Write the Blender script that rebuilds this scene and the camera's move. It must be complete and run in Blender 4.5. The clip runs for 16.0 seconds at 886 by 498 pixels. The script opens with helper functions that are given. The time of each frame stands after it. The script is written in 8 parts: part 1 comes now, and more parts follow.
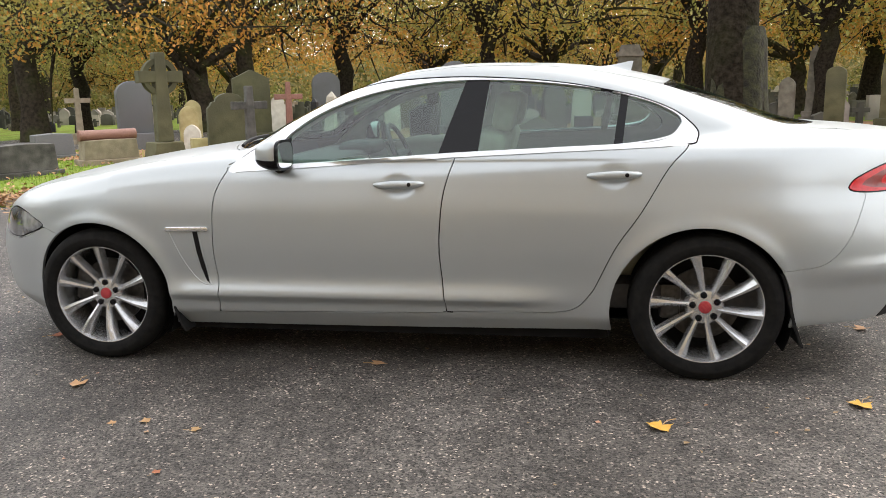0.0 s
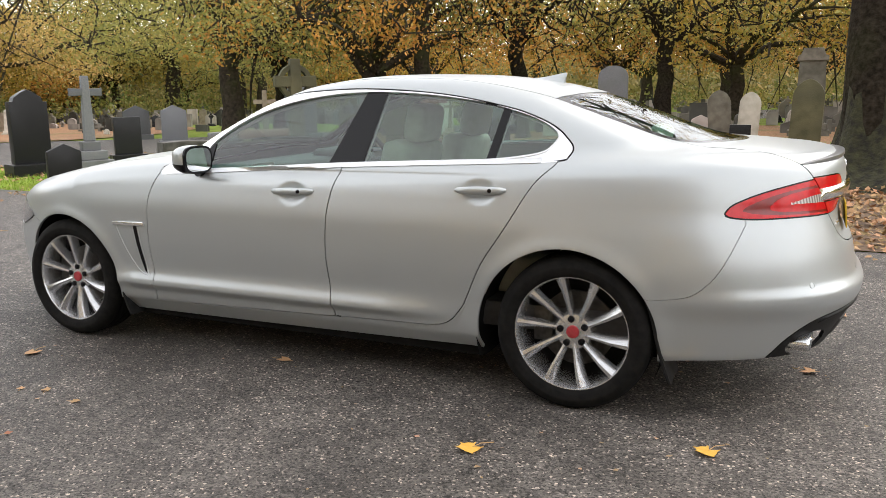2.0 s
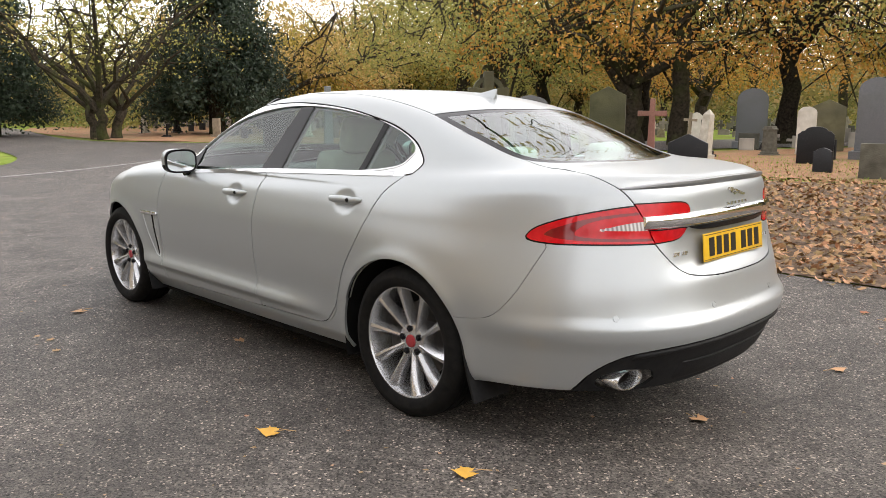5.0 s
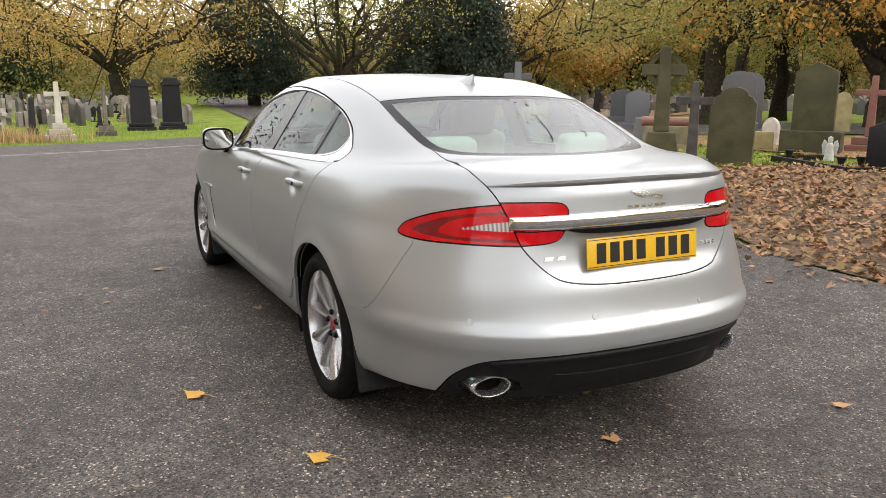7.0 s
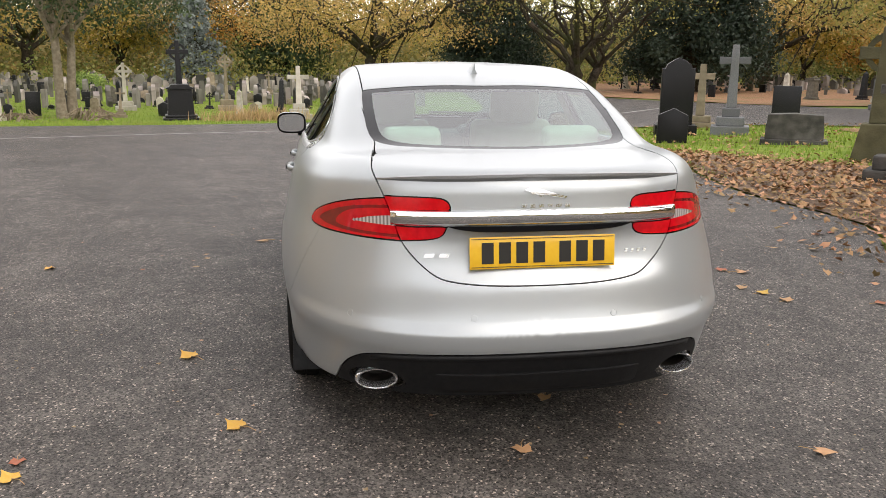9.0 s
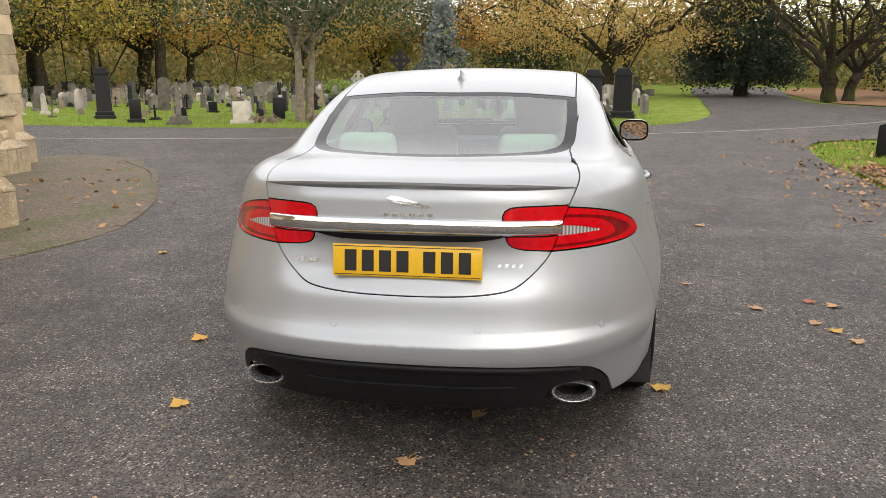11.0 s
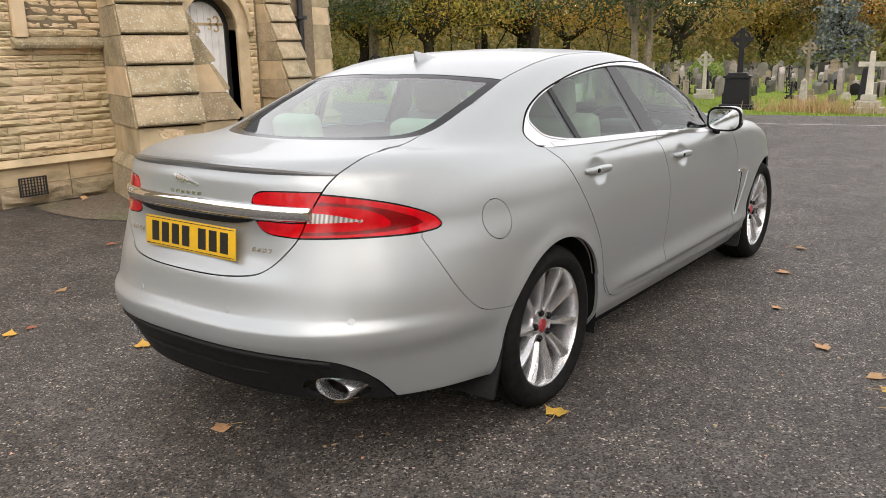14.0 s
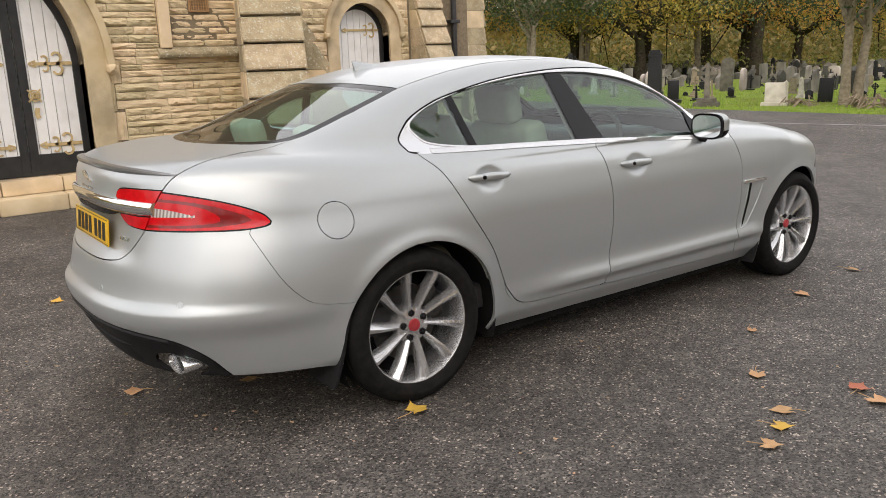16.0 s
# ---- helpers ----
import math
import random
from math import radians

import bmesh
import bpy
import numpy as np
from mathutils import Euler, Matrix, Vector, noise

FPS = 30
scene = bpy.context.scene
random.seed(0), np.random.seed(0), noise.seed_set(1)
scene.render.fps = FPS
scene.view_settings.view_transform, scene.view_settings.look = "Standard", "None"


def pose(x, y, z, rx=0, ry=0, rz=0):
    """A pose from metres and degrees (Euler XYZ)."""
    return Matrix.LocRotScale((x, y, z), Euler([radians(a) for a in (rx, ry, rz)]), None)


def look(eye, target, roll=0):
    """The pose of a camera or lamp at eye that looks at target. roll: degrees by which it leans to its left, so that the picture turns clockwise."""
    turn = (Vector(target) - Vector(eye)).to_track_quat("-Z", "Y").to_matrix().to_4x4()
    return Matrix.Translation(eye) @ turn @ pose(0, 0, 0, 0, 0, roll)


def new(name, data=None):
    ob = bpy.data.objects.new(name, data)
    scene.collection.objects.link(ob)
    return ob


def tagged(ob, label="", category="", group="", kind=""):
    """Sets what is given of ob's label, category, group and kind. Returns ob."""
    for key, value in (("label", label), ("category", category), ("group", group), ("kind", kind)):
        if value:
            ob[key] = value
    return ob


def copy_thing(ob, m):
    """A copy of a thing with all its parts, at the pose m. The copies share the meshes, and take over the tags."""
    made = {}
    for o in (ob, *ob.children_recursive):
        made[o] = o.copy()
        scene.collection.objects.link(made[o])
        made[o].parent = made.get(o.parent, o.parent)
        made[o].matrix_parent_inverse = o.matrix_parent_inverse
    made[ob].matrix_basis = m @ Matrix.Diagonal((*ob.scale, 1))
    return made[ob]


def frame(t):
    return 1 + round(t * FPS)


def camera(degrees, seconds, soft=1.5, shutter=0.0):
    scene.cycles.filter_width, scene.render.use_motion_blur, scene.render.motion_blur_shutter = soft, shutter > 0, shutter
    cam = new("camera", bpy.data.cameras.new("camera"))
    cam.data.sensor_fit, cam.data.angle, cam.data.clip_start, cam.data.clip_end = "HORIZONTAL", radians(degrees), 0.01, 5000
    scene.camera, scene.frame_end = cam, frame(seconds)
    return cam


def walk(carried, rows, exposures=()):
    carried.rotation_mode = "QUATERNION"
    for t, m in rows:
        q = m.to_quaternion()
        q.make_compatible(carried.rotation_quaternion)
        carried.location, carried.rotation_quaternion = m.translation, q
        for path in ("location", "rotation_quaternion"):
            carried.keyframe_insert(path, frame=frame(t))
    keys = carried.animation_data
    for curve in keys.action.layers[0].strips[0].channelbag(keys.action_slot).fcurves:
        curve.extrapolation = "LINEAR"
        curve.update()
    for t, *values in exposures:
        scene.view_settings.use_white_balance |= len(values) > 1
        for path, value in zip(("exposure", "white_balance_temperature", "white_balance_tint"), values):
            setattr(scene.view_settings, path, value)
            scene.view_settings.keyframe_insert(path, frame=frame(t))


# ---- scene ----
cam = camera(58.2, 16.0, 0.65)
PATH = [
    (0, (-0.591, -4.421, 1.311), (-0.909, -2.487, 0.916), -1.2),
    (0.5, (-0.222, -4.323, 1.338), (-0.665, -2.412, 0.946), -1.3),
    (1, (0.167, -4.322, 1.348), (-0.389, -2.439, 0.967), -1.1),
    (1.5, (0.492, -4.178, 1.328), (-0.191, -2.337, 0.948), -1.0),
    (2, (0.831, -4.061, 1.33), (0.029, -2.269, 0.95), -0.7),
    (2.5, (1.21, -4.005, 1.345), (0.293, -2.269, 0.965), -0.6),
    (3, (1.504, -3.86, 1.348), (0.473, -2.19, 0.962), -0.7),
    (3.5, (1.82, -3.775, 1.359), (0.687, -2.172, 0.976), -0.6),
    (4, (2.115, -3.618, 1.351), (0.883, -2.088, 0.972), -0.5),
    (4.2, (2.191, -3.521, 1.341), (0.926, -2.019, 0.966), -0.3),
    (6.3, (3.075, -2.422, 1.398), (1.446, -1.329, 1.005), -0.0),
    (6.5, (3.171, -2.294, 1.442), (1.508, -1.263, 1.027), 0.0),
    (7, (3.27, -1.982, 1.414), (1.529, -1.091, 0.995), 0.4),
    (7.5, (3.372, -1.683, 1.425), (1.569, -0.937, 0.984), 0.6),
    (8, (3.542, -1.37, 1.442), (1.689, -0.768, 0.991), 0.6),
    (8.5, (3.557, -1.068, 1.441), (1.665, -0.617, 0.978), 0.5),
    (9, (3.643, -0.754, 1.449), (1.72, -0.458, 0.987), 0.3),
    (9.5, (3.73, -0.432, 1.439), (1.784, -0.293, 1.001), 0.0),
    (12, (3.358, 1.16, 1.458), (1.517, 0.539, 0.982), -0.4),
    (12.5, (3.176, 1.453, 1.423), (1.396, 0.675, 0.945), -0.6),
    (13, (3.046, 1.8, 1.422), (1.339, 0.875, 0.943), -0.9),
    (13.5, (2.92, 2.144, 1.419), (1.291, 1.085, 0.942), -1.1),
    (14, (2.704, 2.41, 1.423), (1.157, 1.237, 0.945), -1.1),
    (14.5, (2.526, 2.761, 1.423), (1.072, 1.472, 0.95), -1.4),
    (15, (2.312, 3.014, 1.409), (0.952, 1.624, 0.942), -1.6),
    (15.5, (2.044, 3.222, 1.413), (0.782, 1.74, 0.953), -1.9),
    (16, (1.805, 3.534, 1.432), (0.65, 1.969, 0.966), -2.0),
]
walk(cam, [(t, look(eye, target, roll)) for t, eye, target, roll in PATH],
     [(0, 0.64, 6560, 10.5), (2, 0.58, 6600, 11), (4, 0.52, 6700, 12), (7, 0.26, 6750, 13.5), (9, 0.20, 6750, 13.5), (12, 0.10, 6750, 13.5), (16, 0.10, 6750, 13.5)])

# ---- light: an overcast autumn sky ----
world = bpy.data.worlds.new("world")
scene.world = world
world.use_nodes = True
wn, wl = world.node_tree.nodes, world.node_tree.links
wn.clear()
sky = wn.new("ShaderNodeTexSky")
sky.sky_type, sky.sun_disc = "NISHITA", False
sky.sun_elevation, sky.sun_rotation = radians(47), radians(42)
sky.air_density, sky.dust_density = 1.0, 3.0
cloud = wn.new("ShaderNodeMixRGB")
cloud.inputs["Fac"].default_value = 0.72
# thin cloud, brighter low down than overhead
way = wn.new("ShaderNodeTexCoord")
sep_ = wn.new("ShaderNodeSeparateXYZ")
veil = wn.new("ShaderNodeValToRGB")
veil.color_ramp.elements[0].position, veil.color_ramp.elements[1].position = 0.25, 1.0
veil.color_ramp.elements[0].color, veil.color_ramp.elements[1].color = (8.9, 8.8, 8.6, 1), (4.6, 4.6, 4.6, 1)
wl.new(way.outputs["Generated"], sep_.inputs["Vector"])
wl.new(sep_.outputs["Z"], veil.inputs["Fac"])
wl.new(veil.outputs["Color"], cloud.inputs["Color2"])
bg = wn.new("ShaderNodeBackground")
bg.inputs["Strength"].default_value = 0.255
wo = wn.new("ShaderNodeOutputWorld")
wl.new(sky.outputs["Color"], cloud.inputs["Color1"])
wl.new(cloud.outputs["Color"], bg.inputs["Color"])
wl.new(bg.outputs["Background"], wo.inputs["Surface"])
sun_data = bpy.data.lights.new("sun", "SUN")
sun_data.energy, sun_data.angle, sun_data.color = 1.25, radians(60), (1.0, 0.97, 0.92)
sun = new("sun", sun_data)
sun.matrix_world = look((8, 9, 13), (0, 0, 0))
# ---- materials ----
def mat(name, a, b=None, scale=6.0, rough=0.6, metal=0.0, bump=0.0, bscale=60.0, detail=6.0, coat=0.0, speck=None, vary=0.0, trans=0.0, rvar=0.0, island=False, stain=None, spec=0.5):
    """A surface with two tones of grain, a finer relief, and piece-by-piece variation."""
    m = bpy.data.materials.new(name)
    m.use_nodes = True
    n, l = m.node_tree.nodes, m.node_tree.links
    p = n["Principled BSDF"]
    co = n.new("ShaderNodeTexCoord")
    nz = n.new("ShaderNodeTexNoise")
    nz.inputs["Scale"].default_value, nz.inputs["Detail"].default_value = scale, detail
    l.new(co.outputs["Object"], nz.inputs["Vector"])
    ramp = n.new("ShaderNodeValToRGB")
    ramp.color_ramp.elements[0].position, ramp.color_ramp.elements[1].position = 0.32, 0.68
    ramp.color_ramp.elements[0].color, ramp.color_ramp.elements[1].color = (*a, 1), (*(b or a), 1)
    l.new(nz.outputs["Fac"], ramp.inputs["Fac"])
    col = ramp.outputs["Color"]
    if stain:
        sc, amount, tone = stain
        n2 = n.new("ShaderNodeTexNoise")
        n2.inputs["Scale"].default_value, n2.inputs["Detail"].default_value = sc, 5
        l.new(co.outputs["Object"], n2.inputs["Vector"])
        r2 = n.new("ShaderNodeValToRGB")
        r2.color_ramp.elements[0].position, r2.color_ramp.elements[1].position = 0.48, 0.66
        r2.color_ramp.elements[0].color, r2.color_ramp.elements[1].color = (0, 0, 0, 1), (amount, amount, amount, 1)
        l.new(n2.outputs["Fac"], r2.inputs["Fac"])
        mx = n.new("ShaderNodeMixRGB")
        mx.inputs["Color2"].default_value = (*tone, 1)
        l.new(r2.outputs["Color"], mx.inputs["Fac"])
        l.new(col, mx.inputs["Color1"])
        col = mx.outputs["Color"]
    if speck:
        sc, amount, tone = speck
        vo = n.new("ShaderNodeTexVoronoi")
        vo.inputs["Scale"].default_value = sc
        l.new(co.outputs["Object"], vo.inputs["Vector"])
        sep = n.new("ShaderNodeSeparateColor")
        l.new(vo.outputs["Color"], sep.inputs["Color"])
        r3 = n.new("ShaderNodeValToRGB")
        r3.color_ramp.elements[0].position, r3.color_ramp.elements[1].position = 1 - amount, min(1.0, 1 - amount * 0.6)
        l.new(sep.outputs["Red"], r3.inputs["Fac"])
        mx = n.new("ShaderNodeMixRGB")
        mx.inputs["Color2"].default_value = (*tone, 1)
        l.new(r3.outputs["Color"], mx.inputs["Fac"])
        l.new(col, mx.inputs["Color1"])
        col = mx.outputs["Color"]
    if vary:
        if island:
            info = n.new("ShaderNodeNewGeometry").outputs["Random Per Island"]
        else:
            info = n.new("ShaderNodeObjectInfo").outputs["Random"]
        mr = n.new("ShaderNodeMapRange")
        mr.inputs["To Min"].default_value, mr.inputs["To Max"].default_value = 1 - vary, 1 + vary
        l.new(info, mr.inputs["Value"])
        hs = n.new("ShaderNodeHueSaturation")
        l.new(mr.outputs["Result"], hs.inputs["Value"])
        mh = n.new("ShaderNodeMapRange")
        mh.inputs["To Min"].default_value, mh.inputs["To Max"].default_value = 0.5 + 0.05 * vary, 0.5 - 0.05 * vary
        l.new(info, mh.inputs["Value"])
        l.new(mh.outputs["Result"], hs.inputs["Hue"])
        l.new(col, hs.inputs["Color"])
        col = hs.outputs["Color"]
    l.new(col, p.inputs["Base Color"])
    p.inputs["Roughness"].default_value, p.inputs["Metallic"].default_value = rough, metal
    p.inputs["Specular IOR Level"].default_value = spec
    p.inputs["Coat Weight"].default_value, p.inputs["Coat Roughness"].default_value = coat, 0.03
    if rvar:
        rr = n.new("ShaderNodeMapRange")
        rr.inputs["To Min"].default_value, rr.inputs["To Max"].default_value = rough - rvar, rough + rvar
        l.new(nz.outputs["Fac"], rr.inputs["Value"])
        l.new(rr.outputs["Result"], p.inputs["Roughness"])
    if bump:
        nb = n.new("ShaderNodeTexNoise")
        nb.inputs["Scale"].default_value, nb.inputs["Detail"].default_value = bscale, 8
        l.new(co.outputs["Object"], nb.inputs["Vector"])
        bp = n.new("ShaderNodeBump")
        bp.inputs["Strength"].default_value, bp.inputs["Distance"].default_value = bump, 0.6 / bscale
        l.new(nb.outputs["Fac"], bp.inputs["Height"])
        l.new(bp.outputs["Normal"], p.inputs["Normal"])
    if trans:
        tr = n.new("ShaderNodeBsdfTranslucent")
        l.new(col, tr.inputs["Color"])
        ms = n.new("ShaderNodeMixShader")
        ms.inputs["Fac"].default_value = trans
        l.new(p.outputs["BSDF"], ms.inputs[1])
        l.new(tr.outputs["BSDF"], ms.inputs[2])
        l.new(ms.outputs["Shader"], n["Material Output"].inputs["Surface"])
    return m


def asphalt_mat():
    m = bpy.data.materials.new("asphalt")
    m.use_nodes = True
    n, l = m.node_tree.nodes, m.node_tree.links
    p = n["Principled BSDF"]
    co = n.new("ShaderNodeTexCoord")
    big = n.new("ShaderNodeTexNoise")
    big.inputs["Scale"].default_value, big.inputs["Detail"].default_value = 0.55, 7
    fine = n.new("ShaderNodeTexVoronoi")
    fine.inputs["Scale"].default_value = 125
    grit = n.new("ShaderNodeTexNoise")
    grit.inputs["Scale"].default_value, grit.inputs["Detail"].default_value = 90, 8
    for t in (big, fine, grit):
        l.new(co.outputs["Object"], t.inputs["Vector"])
    base = n.new("ShaderNodeValToRGB")
    e = base.color_ramp.elements
    e[0].position, e[1].position = 0.3, 0.7
    e[0].color, e[1].color = (0.084, 0.075, 0.067, 1), (0.156, 0.142, 0.129, 1)
    l.new(big.outputs["Fac"], base.inputs["Fac"])
    sep = n.new("ShaderNodeSeparateColor")
    l.new(fine.outputs["Color"], sep.inputs["Color"])
    st = n.new("ShaderNodeValToRGB")
    e = st.color_ramp.elements
    e[0].position, e[1].position = 0.0, 1.0
    e[0].color, e[1].color = (0.14, 0.14, 0.14, 1), (4.3, 4.0, 3.7, 1)
    mid = st.color_ramp.elements.new(0.94)
    mid.color = (1.22, 1.21, 1.19, 1)
    l.new(sep.outputs["Red"], st.inputs["Fac"])
    mul = n.new("ShaderNodeMixRGB")
    mul.blend_type = "MULTIPLY"
    mul.inputs["Fac"].default_value = 1
    l.new(base.outputs["Color"], mul.inputs["Color1"])
    l.new(st.outputs["Color"], mul.inputs["Color2"])
    blot = n.new("ShaderNodeTexNoise")
    blot.inputs["Scale"].default_value, blot.inputs["Detail"].default_value = 14, 8
    l.new(co.outputs["Object"], blot.inputs["Vector"])
    tone = n.new("ShaderNodeMapRange")
    tone.inputs["From Min"].default_value, tone.inputs["From Max"].default_value = 0.3, 0.7
    tone.inputs["To Min"].default_value, tone.inputs["To Max"].default_value = 0.74, 1.26
    l.new(blot.outputs["Fac"], tone.inputs["Value"])
    mul2 = n.new("ShaderNodeMixRGB")
    mul2.blend_type = "MULTIPLY"
    mul2.inputs["Fac"].default_value = 1
    l.new(mul.outputs["Color"], mul2.inputs["Color1"])
    l.new(tone.outputs["Result"], mul2.inputs["Color2"])
    worn = n.new("ShaderNodeTexNoise")
    worn.inputs["Scale"].default_value, worn.inputs["Detail"].default_value, worn.inputs["Roughness"].default_value = 2.3, 9, 0.7
    l.new(co.outputs["Object"], worn.inputs["Vector"])
    patch = n.new("ShaderNodeMapRange")
    patch.inputs["From Min"].default_value, patch.inputs["From Max"].default_value = 0.42, 0.66
    patch.inputs["To Min"].default_value, patch.inputs["To Max"].default_value = 0.86, 1.34
    l.new(worn.outputs["Fac"], patch.inputs["Value"])
    mul3 = n.new("ShaderNodeMixRGB")
    mul3.blend_type = "MULTIPLY"
    mul3.inputs["Fac"].default_value = 1
    l.new(mul2.outputs["Color"], mul3.inputs["Color1"])
    l.new(patch.outputs["Result"], mul3.inputs["Color2"])
    l.new(mul3.outputs["Color"], p.inputs["Base Color"])
    rr = n.new("ShaderNodeMapRange")
    rr.inputs["To Min"].default_value, rr.inputs["To Max"].default_value = 0.48, 0.74
    p.inputs["Specular IOR Level"].default_value = 0.35
    l.new(big.outputs["Fac"], rr.inputs["Value"])
    l.new(rr.outputs["Result"], p.inputs["Roughness"])
    add = n.new("ShaderNodeMath")
    l.new(grit.outputs["Fac"], add.inputs[0])
    l.new(sep.outputs["Green"], add.inputs[1])
    bp = n.new("ShaderNodeBump")
    bp.inputs["Strength"].default_value, bp.inputs["Distance"].default_value = 1.0, 0.009
    l.new(add.outputs["Value"], bp.inputs["Height"])
    l.new(bp.outputs["Normal"], p.inputs["Normal"])
    return m


def glass_mat(name, tint, rough=0.0, face=0.08):
    """Thin tinted glazing: clear with a glossy face."""
    m = bpy.data.materials.new(name)
    m.use_nodes = True
    n, l = m.node_tree.nodes, m.node_tree.links
    n.remove(n["Principled BSDF"])
    tr, gl, mix, fr = n.new("ShaderNodeBsdfTransparent"), n.new("ShaderNodeBsdfGlossy"), n.new("ShaderNodeMixShader"), n.new("ShaderNodeLayerWeight")
    up, gain = n.new("ShaderNodeMath"), n.new("ShaderNodeMapRange")
    tr.inputs["Color"].default_value = (*tint, 1)
    gl.inputs["Roughness"].default_value = rough
    fr.inputs["Blend"].default_value = 0.5
    up.operation = "POWER"
    up.inputs[1].default_value = 5.0
    gain.inputs["To Min"].default_value, gain.inputs["To Max"].default_value = face, 0.6
    l.new(fr.outputs["Facing"], up.inputs[0])
    l.new(up.outputs["Value"], gain.inputs["Value"])
    l.new(gain.outputs["Result"], mix.inputs["Fac"])
    l.new(tr.outputs["BSDF"], mix.inputs[1])
    l.new(gl.outputs["BSDF"], mix.inputs[2])
    l.new(mix.outputs["Shader"], n["Material Output"].inputs["Surface"])
    return m


ASPHALT = asphalt_mat()
GRASS = mat("grass", (0.13, 0.19, 0.028), (0.22, 0.285, 0.055), 3.0, 0.95, bump=1.0, bscale=40, stain=(0.8, 0.5, (0.14, 0.11, 0.035)), spec=0.1)
DIRT = mat("leaf_mould", (0.08, 0.05, 0.03), (0.19, 0.12, 0.07), 14.0, 0.85, bump=1.0, bscale=30)
MOSSY_GROUND = mat("mossy_gravel", (0.085, 0.066, 0.047), (0.185, 0.148, 0.105), 22.0, 0.85, bump=1.0, bscale=50, speck=(90, 0.12, (0.25, 0.22, 0.17)), stain=(1.5, 0.7, (0.07, 0.085, 0.02)))
PAINT = mat("silver_paint", (0.412, 0.436, 0.442), (0.457, 0.482, 0.488), 900.0, 0.34, 0.54, coat=0.28)
BLACK_PLASTIC = mat("black_plastic", (0.009, 0.009, 0.010), (0.015, 0.015, 0.015), 40, 0.55, bump=0.15, bscale=400, spec=0.18)
GLOSS_BLACK = mat("gloss_black", (0.006, 0.006, 0.007), None, 10, 0.16, spec=0.22)
RUBBER = mat("tyre_rubber", (0.007, 0.007, 0.007), (0.014, 0.013, 0.012), 30, 0.8, bump=0.2, bscale=150, spec=0.12)
ALLOY = mat("alloy", (0.54, 0.545, 0.55), (0.62, 0.62, 0.63), 60, 0.27, 0.75, coat=0.4)
CHROME = mat("chrome", (0.85, 0.86, 0.87), None, 10, 0.06, 1.0)
STEEL = mat("brake_steel", (0.05, 0.048, 0.045), (0.09, 0.085, 0.08), 40, 0.45, 0.9)
DARK = mat("underbody_black", (0.008, 0.008, 0.008), (0.014, 0.013, 0.013), 12, 0.9, spec=0.1)
STONE_WARM = mat("sandstone", (0.56, 0.44, 0.265), (0.72, 0.59, 0.39), 5, 0.85, bump=0.45, bscale=30, vary=0.18, stain=(2.2, 0.15, (0.26, 0.20, 0.12)))
STONE_DRESS = mat("dressed_sandstone", (0.54, 0.415, 0.245), (0.66, 0.53, 0.35), 4, 0.85, bump=0.3, bscale=60, vary=0.12, stain=(1.7, 0.5, (0.17, 0.14, 0.09)))
STONE_MOSS = mat("mossy_sandstone", (0.35, 0.27, 0.165), (0.48, 0.385, 0.245), 9, 0.9, bump=1.0, bscale=45, vary=0.14, stain=(2.5, 0.6, (0.185, 0.165, 0.10)), speck=(70, 0.13, (0.50, 0.46, 0.36)))
DARK_BARK = mat("dark_bark", (0.009, 0.007, 0.005), (0.035, 0.028, 0.02), 14, 0.95, bump=1.0, bscale=16, stain=(1.2, 0.3, (0.035, 0.04, 0.014)), spec=0.08)
BARK = mat("bark", (0.022, 0.018, 0.013), (0.06, 0.048, 0.034), 9, 0.95, bump=1.0, bscale=18, stain=(1.2, 0.5, (0.06, 0.075, 0.02)), spec=0.1)
# ---- mesh helpers ----
def mesh_of(name, bm, material, smooth=True, angle=40):
    me = bpy.data.meshes.new(name)
    bm.normal_update()
    bm.to_mesh(me)
    bm.free()
    for m in (material if isinstance(material, (list, tuple)) else [material]):
        me.materials.append(m)
    if smooth and len(me.polygons):
        me.polygons.foreach_set("use_smooth", [True] * len(me.polygons))
        me.set_sharp_from_angle(angle=radians(angle))
    return me


def part(name, bm, material, parent=None, label="", smooth=True, angle=40):
    ob = new(name, mesh_of(name, bm, material, smooth, angle))
    if parent is not None:
        ob.parent = parent
    return tagged(ob, label)


def raw(name, verts, faces, material, parent=None, label="", smooth=False):
    me = bpy.data.meshes.new(name)
    me.from_pydata([tuple(v) for v in verts], [], [tuple(f) for f in faces])
    me.materials.append(material)
    if smooth:
        me.polygons.foreach_set("use_smooth", [True] * len(me.polygons))
    me.update()
    ob = new(name, me)
    if parent is not None:
        ob.parent = parent
    return tagged(ob, label)


def box(bm, lo, hi, bevel=0.0, m=None, seg=2):
    """A box with rounded edges, in bm."""
    r = bmesh.ops.create_cube(bm, size=1)
    v = r["verts"]
    size = Vector(hi) - Vector(lo)
    bmesh.ops.scale(bm, vec=size, verts=v)
    bmesh.ops.translate(bm, vec=(Vector(hi) + Vector(lo)) / 2, verts=v)
    if bevel:
        ed = list({e for q in v for e in q.link_edges})
        g = bmesh.ops.bevel(bm, geom=ed, offset=bevel, segments=seg, affect="EDGES", profile=0.6)
        v = list({q for f in g["faces"] for q in f.verts} | {q for q in v if q.is_valid})
    if m is not None:
        bmesh.ops.transform(bm, matrix=m, verts=v)
    return v


